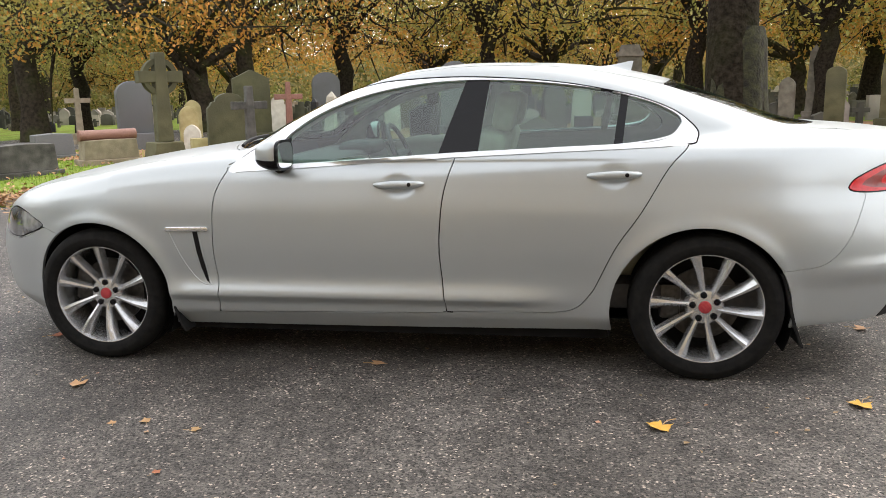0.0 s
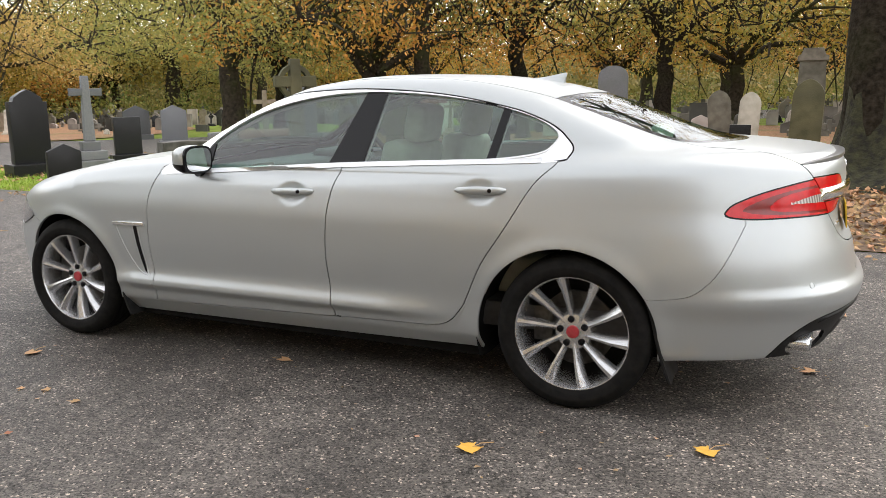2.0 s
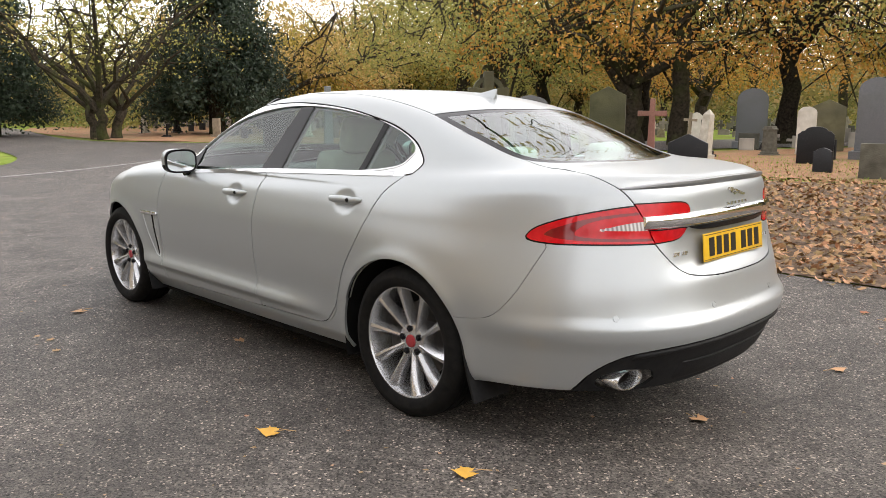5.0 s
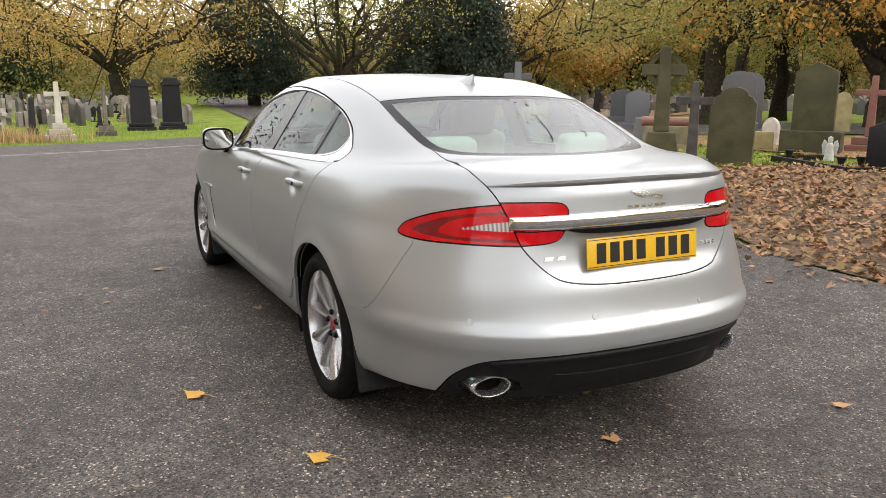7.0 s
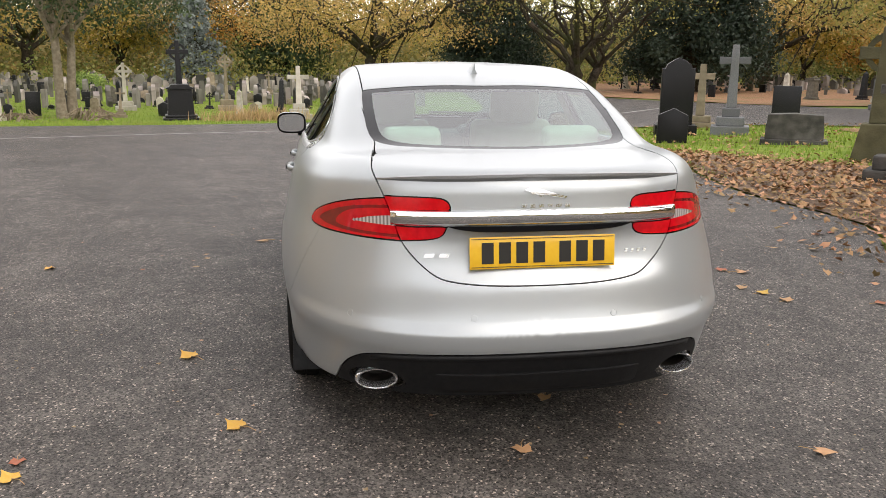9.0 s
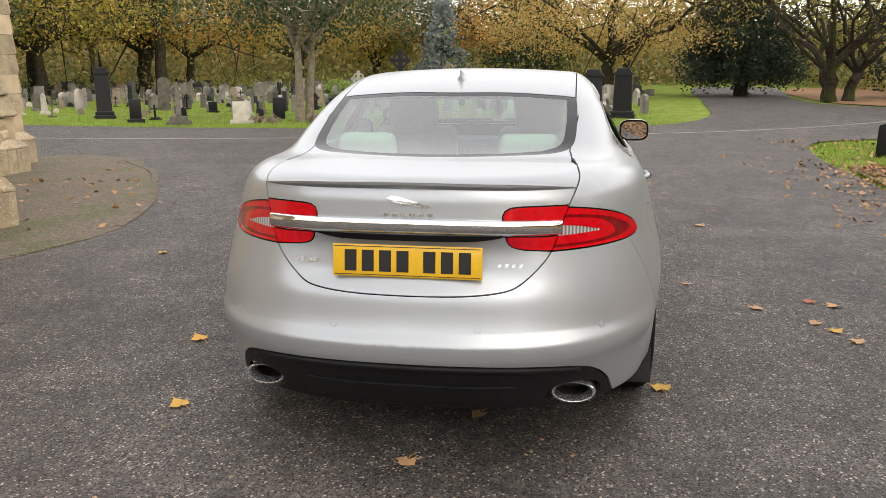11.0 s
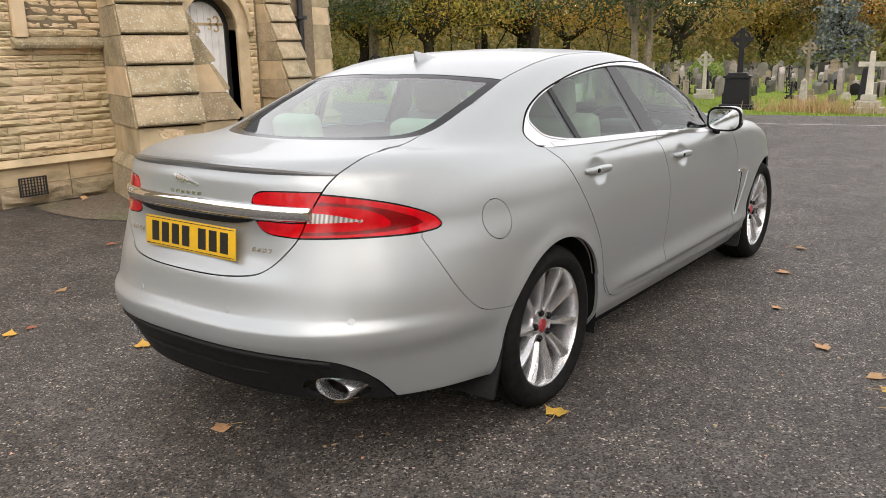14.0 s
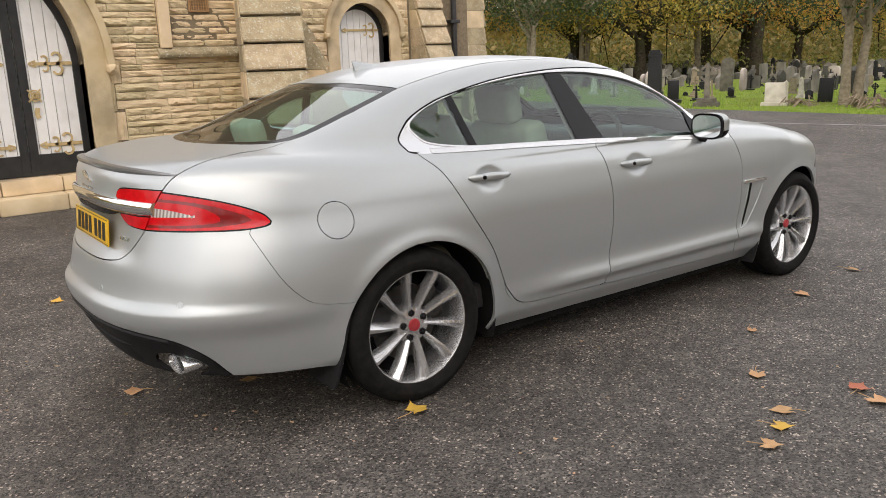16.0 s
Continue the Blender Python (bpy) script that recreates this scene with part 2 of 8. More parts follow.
def prism(bm, outline, depth, bevel=0.0, axis="y", m=None):
    """A flat outline (u, z) thickened along an axis, centred on it, with eased edges."""
    def at(u, w, d):
        return (u, d, w) if axis == "y" else ((d, u, w) if axis == "x" else (u, w, d))
    a = [bm.verts.new(at(u, w, -depth / 2)) for u, w in outline]
    f = bm.faces.new(a)
    r = bmesh.ops.extrude_face_region(bm, geom=[f])
    nv = [q for q in r["geom"] if isinstance(q, bmesh.types.BMVert)]
    d = {"y": (0, depth, 0), "x": (depth, 0, 0), "z": (0, 0, depth)}[axis]
    bmesh.ops.translate(bm, vec=d, verts=nv)
    allv = a + nv
    fs = list({q for v in allv for q in v.link_faces})
    bmesh.ops.recalc_face_normals(bm, faces=fs)
    if bevel:
        ed = [e for e in {e for v in allv for e in v.link_edges} if e.calc_face_angle(0) > 0.5]
        g = bmesh.ops.bevel(bm, geom=ed, offset=bevel, segments=2, affect="EDGES", profile=0.6, clamp_overlap=True)
        allv = list({q for f in g["faces"] for q in f.verts} | {q for q in allv if q.is_valid})
    if m is not None:
        bmesh.ops.transform(bm, matrix=m, verts=allv)
    return allv


def revolve(bm, profile, steps=48, axis="y", m=None):
    """A profile of (radius, along) turned about an axis."""
    rings = []
    for i in range(steps):
        a = 2 * math.pi * i / steps
        ring = []
        for r, h in profile:
            c, s = r * math.cos(a), r * math.sin(a)
            ring.append(bm.verts.new((c, h, s) if axis == "y" else ((h, c, s) if axis == "x" else (c, s, h))))
        rings.append(ring)
    for i in range(steps):
        p, q = rings[i], rings[(i + 1) % steps]
        for j in range(len(profile) - 1):
            bm.faces.new((p[j], p[j + 1], q[j + 1], q[j]))
    v = [x for r in rings for x in r]
    bmesh.ops.remove_doubles(bm, verts=v, dist=1e-6)
    v = [x for x in v if x.is_valid]
    bmesh.ops.recalc_face_normals(bm, faces=list({f for x in v for f in x.link_faces}))
    if m is not None:
        bmesh.ops.transform(bm, matrix=m, verts=v)
    return v


def tube(bm, pts, r, sides=8, caps=True):
    """A round bar through points; r is one radius or one for each point."""
    pts = [Vector(p) for p in pts]
    rs = [r] * len(pts) if isinstance(r, (int, float)) else r
    rings = []
    for i, p in enumerate(pts):
        d = (pts[min(i + 1, len(pts) - 1)] - pts[max(i - 1, 0)]).normalized()
        u = d.orthogonal().normalized() if i == 0 else (u - d * u.dot(d)).normalized()
        w = d.cross(u)
        rings.append([bm.verts.new(p + rs[i] * (math.cos(a) * u + math.sin(a) * w)) for a in (2 * math.pi * k / sides for k in range(sides))])
    for a, b in zip(rings, rings[1:]):
        for k in range(sides):
            bm.faces.new((a[k], a[(k + 1) % sides], b[(k + 1) % sides], b[k]))
    if caps:
        bm.faces.new(rings[0][::-1])
        bm.faces.new(rings[-1])


def spline(points, n=8, closed=False):
    """A smooth line through points (Catmull-Rom), as an array."""
    p = np.array(points, float)
    out = []
    m = len(p)
    for i in range(m if closed else m - 1):
        if closed:
            a, b, c, d = p[(i - 1) % m], p[i], p[(i + 1) % m], p[(i + 2) % m]
        else:
            a, b, c, d = p[max(i - 1, 0)], p[i], p[i + 1], p[min(i + 2, m - 1)]
        for k in range(n):
            t = k / n
            out.append(0.5 * (2 * b + (c - a) * t + (2 * a - 5 * b + 4 * c - d) * t * t + (3 * b - a - 3 * c + d) * t ** 3))
    if not closed:
        out.append(p[-1])
    return np.array(out)


def empty(name, m=None):
    ob = new(name)
    if m is not None:
        ob.matrix_world = m
    return ob
# ---- ground ----
def lie(x, y):
    """Height of the ground: level round the car, falling to the west, rising a little to the north lawn."""
    def ease(t):
        t = min(1, max(0, t))
        return t * t * (3 - 2 * t)
    a, b = ease((-x - 4) / 18), ease((y - 3.2) / 7)
    return -0.26 * a + 0.15 * b * (1 - 0.5 * a)


def sheet(name, outline, z, material, label, n=6, step=1.0):
    """A piece of the ground within an outline, that follows the lie of the land z above it."""
    pts = spline(outline, n, True)
    bm = bmesh.new()
    f = bm.faces.new([bm.verts.new((x, y, 0)) for x, y in pts])
    bmesh.ops.triangulate(bm, faces=[f])
    lo, hi = pts.min(0), pts.max(0)
    for k, (a, b) in enumerate(zip(lo, hi)):
        a, b = max(a, -40), min(b, 30)
        for c in np.arange(a + step, b, step):
            co, no = [0, 0, 0], [0, 0, 0]
            co[k], no[k] = c, 1
            bmesh.ops.bisect_plane(bm, geom=bm.verts[:] + bm.edges[:] + bm.faces[:], plane_co=co, plane_no=no)
    for v in bm.verts:
        v.co.z = lie(v.co.x, v.co.y) + z
    bm.normal_update()
    for f in bm.faces:
        if f.normal.z < 0:
            f.normal_flip()
    return tagged(part(name, bm, material, smooth=True), label, kind="structure")


bm = bmesh.new()
bmesh.ops.create_grid(bm, x_segments=120, y_segments=120, size=60)
far = [e for e in bm.edges if e.is_boundary]
ext = bmesh.ops.extrude_edge_only(bm, edges=far)
for v in ext["geom"]:
    if isinstance(v, bmesh.types.BMVert):
        v.co.x, v.co.y = v.co.x * 20, v.co.y * 20
for v in bm.verts:
    v.co.z = lie(v.co.x, v.co.y) - 0.03 + 0.02 * noise.noise(Vector((v.co.x * 0.4, v.co.y * 0.4, 0)))
ground = tagged(part("ground", bm, GRASS, smooth=True), "green autumn grass of the cemetery lawn", kind="structure")
ROAD = [(45, 3.6), (12, 3.35), (1, 3.32), (-1.4, 3.45), (-2.8, 4.1), (-4.7, 3.95), (-7.1, 4.3), (-10.5, 4.6), (-13.6, 5.3), (-14.8, 6.4), (-15.0, 8.6), (-14, 12), (-10, 19), (-3, 30), (6, 48),
        (-1, 52), (-10, 36), (-17, 25), (-24, 17.5), (-30, 13), (-37, 11), (-60, 15), (-60, 9.5), (-37, 6.6), (-28, 5.6), (-23.5, 4.6), (-20.5, 2.6), (-18.6, -1.5), (-18, -6), (-18, -13), (-20, -25), (-25, -60),
        (-15, -62), (-11.5, -27), (-9.8, -13), (-9.4, -9.5), (12, -9.5), (45, -9.5)]
road = sheet("road", ROAD, 0.0, ASPHALT, "worn dark grey asphalt drive with fine pale grit")
VERGE = [(20, 3.42), (1, 3.36), (-1.4, 3.5), (-2.8, 4.15), (-4.7, 4.0), (-7.1, 4.4), (-9.0, 4.6), (-8.6, 5.3), (-6.4, 6.5), (-4.6, 9.2), (0, 11), (4, 12.5), (9, 12), (20, 9)]
verge = sheet("verge", VERGE, 0.004, DIRT, "brown leaf mould verge under the trees", 3)
LEAF_BED = mat("leaf_bed", (0.19, 0.09, 0.045), (0.36, 0.20, 0.10), 16, 0.9, bump=1.0, bscale=22, stain=(0.7, 0.5, (0.11, 0.13, 0.03)))
BED = [(-13.2, 11.2), (-9, 10.4), (-4, 10.6), (2, 11.6), (7, 14), (8, 20), (1, 26), (-5, 24.5), (-9, 17.6)]
bed = sheet("leaf_bed", BED, 0.0, LEAF_BED, "red-brown bed of fallen leaves among the graves", 3, 1.5)
BANK = [(-24.5, 18), (-30.5, 13.6), (-37, 11.8), (-58, 16), (-60, 30), (-40, 34), (-27, 28)]
bank = sheet("bank", BANK, 0.012, LEAF_BED, "bank of fallen leaves under the yews", 3, 4.0)
# ---- car: the form of the shell ----
def lerp_curve(xs, zs):
    """A smooth curve through points that never overshoots them."""
    px, pz = np.array(xs, float), np.array(zs, float)
    h = np.diff(px)
    d = np.diff(pz) / h
    m = np.zeros_like(pz)
    for i in range(1, len(h)):
        if d[i - 1] * d[i] > 0:
            w1, w2 = 2 * h[i] + h[i - 1], h[i] + 2 * h[i - 1]
            m[i] = (w1 + w2) / (w1 / d[i - 1] + w2 / d[i])
    m[0], m[-1] = d[0], d[-1]

    def f(x):
        x = np.asarray(x, float)
        i = np.clip(np.searchsorted(px, x) - 1, 0, len(h) - 1)
        t = np.clip((x - px[i]) / h[i], 0, 1)
        y = (2 * t ** 3 - 3 * t ** 2 + 1) * pz[i] + (t ** 3 - 2 * t ** 2 + t) * h[i] * m[i] + (-2 * t ** 3 + 3 * t ** 2) * pz[i + 1] + (t ** 3 - t ** 2) * h[i] * m[i + 1]
        return y + np.where(x < px[0], m[0] * (x - px[0]), 0) + np.where(x > px[-1], m[-1] * (x - px[-1]), 0)
    return f


# profiles in metres from the foot of the rear axle; the nose points to -x
TOP_LOW = lerp_curve((-3.85, -3.72, -3.5, -3.2, -2.9, -2.5, -2.2, -1.6, -0.6, 0.0, 0.5, 0.8, 1.0, 1.1), (0.66, 0.76, 0.85, 0.925, 0.98, 1.035, 1.055, 1.04, 1.075, 1.11, 1.115, 1.095, 1.075, 1.06))
TOP_UP = lerp_curve((-2.8, -2.5, -2.3, -2.0, -1.7, -1.4, -1.05, -0.7, -0.4, -0.15, 0.1, 0.35, 0.6, 0.75, 0.9, 1.1), (0.6, 0.93, 1.047, 1.21, 1.336, 1.412, 1.44, 1.432, 1.402, 1.352, 1.27, 1.178, 1.085, 1.0, 0.8, 0.4))
SIDE = lerp_curve((0.15, 0.21, 0.285, 0.46, 0.6, 0.75, 0.88, 0.96, 1.02, 1.12), (0.80, 0.846, 0.888, 0.903, 0.917, 0.922, 0.904, 0.884, 0.86, 0.79))
REAR = lerp_curve((0.2, 0.3, 0.42, 0.485, 0.525, 0.575, 0.68, 0.8, 0.95, 1.06), (0.98, 1.03, 1.095, 1.125, 1.13, 1.10, 1.075, 1.05, 1.03, 1.02))
NOSE = lerp_curve((0.15, 0.3, 0.5, 0.65, 0.8, 0.95), (-3.68, -3.83, -3.85, -3.81, -3.7, -3.4))
HANDLES = ((-1.370, 0.882), (-0.412, 0.920))
ARCHES = ((-0.03, 0.312, 0.39), (-2.905, 0.322, 0.383))


def smax(a, b, k):
    h = np.clip(0.5 + 0.5 * (a - b) / k, 0, 1)
    return b + (a - b) * h + k * h * (1 - h)


def smin(a, b, k):
    return -smax(-a, -b, k)


def body(p):
    """Signed field of the car's shell: below 0 inside."""
    x, y, z = p[..., 0], np.abs(p[..., 1]), p[..., 2]
    w = SIDE(z) + 0.012 * np.exp(-((x - 0.05) / 0.5) ** 2 - ((z - 0.72) / 0.25) ** 2) - 0.02 * np.clip((x + 0.2) / 1.2, 0, 1) ** 2 - 0.03 * np.clip((-2.6 - x) / 0.8, 0, 1)
    fade = np.clip((-0.55 - x) / 0.35, 0, 1) * np.clip((x + 2.62) / 0.2, 0, 1)
    w = w + 0.024 * fade * np.exp(-((z - 0.358) / np.where(z > 0.358, 0.05, 0.026)) ** 2)
    w = w + 0.016 * np.clip((x - 0.3) / 0.35, 0, 1) * np.exp(-((z - 0.50) / 0.05) ** 2)
    tuck = np.clip((z - 0.56) / 0.32, 0, 1)
    tuck = tuck * tuck * (3 - 2 * tuck)
    w = w - 0.058 * np.clip((x + 0.7) / 1.3, 0, 1.1) ** 2 * tuck
    for ax, az, ar in ARCHES:
        w = w + 0.012 * np.exp(-((np.hypot(x - ax, z - az) - ar) / 0.045) ** 2)
    for hx, hz in HANDLES:
        w = w - 0.014 * np.exp(-(((x - hx) / 0.062) ** 2 + ((z - hz) / 0.046) ** 2) ** 2)
    sunk = 0.036 * np.exp(-((z - 0.80) / 0.085) ** 4) * np.exp(-(y / 0.42) ** 6)
    xr = np.clip((x - 0.1) / (REAR(z) - sunk - 0.1), 0, None)
    xf = np.clip((-2.75 - x) / (-2.75 - NOSE(z)), 0, None)
    n = np.where(x > 0, 2.75, 2.3)
    side = ((np.maximum(xr, xf) ** n + (y / w) ** n) ** (1 / n) - 1) * w
    top = z - (TOP_LOW(x - 0.10 * np.where(x < -2.8, 1, 0) * y ** 2) - 0.055 * (y / 0.85) ** 3)
    low = smax(side, top, 0.07)
    bend = np.where(x < -1.2, -0.20, 0.32) * y ** 2 * np.clip(np.abs(x + 1.1) / 0.7, 0, 1)
    roof = z - (TOP_UP(x + bend) - 0.075 * y ** 2)
    yg = 0.855 - 0.60 * np.maximum(z - 1.0, 0) - 1.2 * np.maximum(1.0 - z, 0) - 0.17 * np.clip((x + 0.7) / 1.2, 0, 2) ** 2 - 0.10 * np.clip((-1.5 - x) / 0.8, 0, 2) ** 2
    up = smax(y - yg, roof, 0.085)
    return smin(low, up, 0.045)


def slope(p):
    """Outward normals of the shell."""
    e = 1e-4
    g = np.stack([body(p + v) - body(p - v) for v in np.eye(3) * e], -1) / (2 * e)
    return g / np.maximum(np.linalg.norm(g, axis=-1, keepdims=True), 1e-9)


def shoot(o, d, reach=2.2):
    """Where rays from inside leave the shell."""
    lo, hi = np.zeros(len(o)), np.full(len(o), reach)
    for _ in range(34):
        mid = (lo + hi) / 2
        inside = body(o + d * mid[:, None]) < 0
        lo, hi = np.where(inside, mid, lo), np.where(inside, hi, mid)
    return o + d * lo[:, None]
# ---- car: the shell cut into panels ----
PHI = np.concatenate([np.linspace(-89.9, -30, 18)[:-1], np.linspace(-30, 26, 80), np.linspace(26, 62, 50)[1:], np.linspace(62, 90, 22)[1:]])
STN = [(-2.75, -a) for a in np.linspace(89.99, 0, 60)] + [(x, 0) for x in np.linspace(-2.75, 0.1, 200)[1:-1]] + [(0.1, a) for a in np.linspace(0, 89.99, 96)]


def inside_of(outline, n=5, closed=True):
    """Signed distance in a plane to a smooth closed outline, below 0 within."""
    q = spline(outline, n, True) if n > 1 else np.array(outline, float)
    a, b = q, np.roll(q, -1, 0)

    def f(u, v):
        p = np.stack([u, v], -1)
        best, odd = np.full(len(u), 9.0), np.zeros(len(u), bool)
        for s, e in zip(a, b):
            d = e - s
            t = np.clip(((p - s) @ d) / max(d @ d, 1e-12), 0, 1)
            best = np.minimum(best, np.linalg.norm(p - s - t[:, None] * d, axis=1))
            if s[1] != e[1]:
                odd ^= ((s[1] > v) != (e[1] > v)) & (u < (e[0] - s[0]) * (v - s[1]) / (e[1] - s[1]) + s[0])
        return np.where(odd, -best, best)
    return f


def aft(points, by=0.026):
    """The same outline, drawn out towards the tail behind the centre pillar."""
    return [(u + by * min(1, max(0, (u + 1.0) / 0.8)), w) for u, w in points]


# outlines, seen from the side (x, z), from above (x, y) or from behind (y, z)
DLO_OUT = inside_of(aft([(-2.185, 0.95), (-2.14, 1.02), (-2.05, 1.092), (-1.95, 1.167), (-1.82, 1.24), (-1.69, 1.298), (-1.56, 1.335), (-1.43, 1.355), (-1.15, 1.367), (-0.886, 1.356), (-0.628, 1.328), (-0.377, 1.277), (-0.254, 1.238),
                     (-0.157, 1.193), (-0.098, 1.146), (-0.066, 1.106), (-0.074, 1.07), (-0.114, 1.048), (-0.38, 1.034), (-0.623, 1.026), (-1.123, 1.005), (-1.595, 0.977), (-1.9, 0.958), (-2.1, 0.948)]))
DLO_IN = inside_of(aft([(-1.93, 0.978), (-1.95, 1.04), (-1.925, 1.105), (-1.777, 1.205), (-1.551, 1.287), (-1.281, 1.335), (-1.016, 1.346), (-0.755, 1.331), (-0.501, 1.297), (-0.377, 1.267), (-0.254, 1.228), (-0.169, 1.184),
                    (-0.141, 1.152), (-0.159, 1.117), (-0.209, 1.083), (-0.384, 1.057), (-0.623, 1.046), (-1.125, 1.024), (-1.595, 0.995)]))
DOOR_F = inside_of([(-2.14, 1.0), (-2.195, 0.95), (-2.254, 0.845), (-2.272, 0.724), (-2.28, 0.556), (-2.268, 0.415), (-2.272, 0.362), (-2.28, 0.27), (-2.27, 0.262), (-1.681, 0.277), (-1.165, 0.289), (-1.161, 0.295),
                    (-1.173, 0.409), (-1.186, 0.571), (-1.181, 0.705), (-1.161, 0.859), (-1.115, 1.004), (-1.09, 1.08), (-1.6, 1.15)], 4)
DOOR_R = inside_of([(-1.085, 1.08), (-1.114, 1.004), (-1.160, 0.859), (-1.180, 0.705), (-1.185, 0.571), (-1.172, 0.409), (-1.160, 0.298), (-1.155, 0.292), (-0.8, 0.299), (-0.653, 0.303), (-0.565, 0.326), (-0.503, 0.394), (-0.479, 0.435),
                    (-0.398, 0.609), (-0.295, 0.762), (-0.178, 0.956), (-0.088, 1.053), (-0.115, 1.12), (-0.6, 1.15)], 4)
GLASS_F = inside_of([(-2.05, 0.9), (-1.95, 1.5), (-1.03, 1.5), (-1.236, 0.9)], 1)
GLASS_R = inside_of([(-1.03, 0.9), (-0.955, 1.5), (-0.340, 1.5), (-0.436, 0.9)], 1)
GLASS_Q = inside_of([(-0.396, 0.9), (-0.308, 1.5), (0.2, 1.5), (0.2, 0.9)], 1)
PILLAR_GAP = inside_of([(-1.162, 0.9), (-0.972, 1.5), (-0.966, 1.5), (-1.156, 0.9)], 1)
SILL = inside_of([(-2.55, 0.25), (-2.5, 0.256), (-1.68, 0.272), (-1.16, 0.285), (-0.66, 0.297), (-0.56, 0.318), (-0.51, 0.36), (-0.485, 0.40), (-0.47, 0.44), (-0.3, 0.44), (-0.3, 0.05), (-2.6, 0.05)], 2)
BUMPER = inside_of([(0.2, 0.505), (0.32, 0.512), (0.455, 0.531), (0.524, 0.574), (0.589, 0.658), (0.66, 0.82), (0.675, 0.87), (1.3, 0.87), (1.3, 0.0), (0.2, 0.0)], 3)
LAMP = inside_of([(0.578, 0.852), (0.583, 0.872), (0.613, 0.899), (0.705, 0.937), (0.824, 0.969), (0.93, 0.988), (1.0, 0.992), (1.12, 0.992), (1.12, 0.834), (1.0, 0.834), (0.9, 0.834), (0.8, 0.833), (0.693, 0.832), (0.61, 0.839)], 4)
LAMP_UP = inside_of([(-0.60, 0.988), (-0.54, 0.989), (-0.45, 0.992), (-0.36, 0.991), (-0.328, 0.978), (-0.32, 0.955), (-0.33, 0.944), (-0.4, 0.942), (-0.6, 0.935)], 3)
LAMP_DOWN = inside_of([(-0.60, 0.886), (-0.45, 0.89), (-0.345, 0.893), (-0.333, 0.885), (-0.345, 0.858), (-0.375, 0.844), (-0.44, 0.838), (-0.6, 0.834)], 3)
LAMP_CLEAR = inside_of([(0.815, 0.889), (0.84, 0.90), (0.88, 0.913), (0.93, 0.922), (1.0, 0.926), (1.0, 0.886), (0.93, 0.887), (0.86, 0.888)], 3)
LAMP_BAND = inside_of([(0.64, 0.868), (0.70, 0.905), (0.80, 0.938), (0.93, 0.958), (1.1, 0.962), (1.1, 0.952), (0.93, 0.948), (0.81, 0.928), (0.755, 0.9), (0.74, 0.87), (0.80, 0.86), (0.93, 0.858), (1.1, 0.858), (1.1, 0.848), (0.93, 0.848), (0.75, 0.85)], 2)
LID = inside_of([(0.3, 0.69), (0.0, 0.69), (-0.2, 0.694), (-0.33, 0.707), (-0.385, 0.728), (-0.44, 0.775), (-0.487, 0.835), (-0.513, 0.911), (-0.541, 0.985), (-0.563, 1.035), (-0.575, 1.07), (-0.563, 1.095), (-0.535, 1.12), (-0.5, 1.3), (0.3, 1.3)], 3)
BACKLIGHT = inside_of([(-0.175, -0.53), (-0.15, -0.556), (0.078, -0.562), (0.296, -0.55), (0.413, -0.50), (0.50, -0.40), (0.57, -0.248), (0.605, -0.08), (0.605, 0.08), (0.57, 0.248), (-0.1, 0.248), (-0.085, 0.0), (-0.105, -0.175), (-0.145, -0.4)])
SCREEN = inside_of([(-2.36, 0.3), (-2.36, 0.0), (-2.33, -0.3), (-2.25, -0.55), (-2.17, -0.68), (-2.10, -0.69), (-1.75, -0.625), (-1.47, -0.565), (-1.43, -0.5), (-1.4, -0.3), (-1.38, 0.0), (-1.4, 0.3)])
BONNET = inside_of([(-2.38, 0.3), (-2.38, 0.0), (-2.35, -0.32), (-2.27, -0.58), (-2.24, -0.68), (-2.6, -0.735), (-3.0, -0.72), (-3.4, -0.63), (-3.62, -0.4), (-3.7, 0.0), (-3.62, 0.3)])
HEADLAMP = inside_of([(-3.22, 0.673), (-3.354, 0.62), (-3.456, 0.596), (-3.62, 0.62), (-3.64, 0.7), (-3.5, 0.752), (-3.38, 0.742), (-3.3, 0.715)], 3)
NOSE_CAP = inside_of([(-2.9, 0.62), (-3.139, 0.645), (-3.22, 0.667), (-3.354, 0.612), (-3.456, 0.588), (-3.7, 0.6), (-4, 0.6), (-4, 0.0), (-2.9, 0.0)], 1)
DIFFUSER = inside_of([(-0.722, 0.27), (-0.717, 0.29), (-0.70, 0.345), (-0.661, 0.398), (-0.60, 0.432), (-0.47, 0.452), (-0.27, 0.461), (0.0, 0.462), (0.3, 0.462), (0.3, 0.0), (-0.75, 0.0)], 4)
FOOT = lerp_curve((-3.9, -3.2, -2.5, -0.42, 0.35, 0.5, 0.75, 1.2), (0.19, 0.19, 0.188, 0.212, 0.25, 0.262, 0.268, 0.262))
GAP = 0.0023


def on_side(f):
    return lambda p: f(p[:, 0], p[:, 2])


def behind(f, lim):
    return lambda p: np.maximum(f(-np.abs(p[:, 1]), p[:, 2]), lim - p[:, 0])


def above(f, lim):
    return lambda p: np.maximum(f(p[:, 0], -np.abs(p[:, 1])), lim - p[:, 2])


def arch(p):
    return np.minimum(*(np.hypot(p[:, 0] - a, p[:, 2] - c) - r for a, c, r in ARCHES))


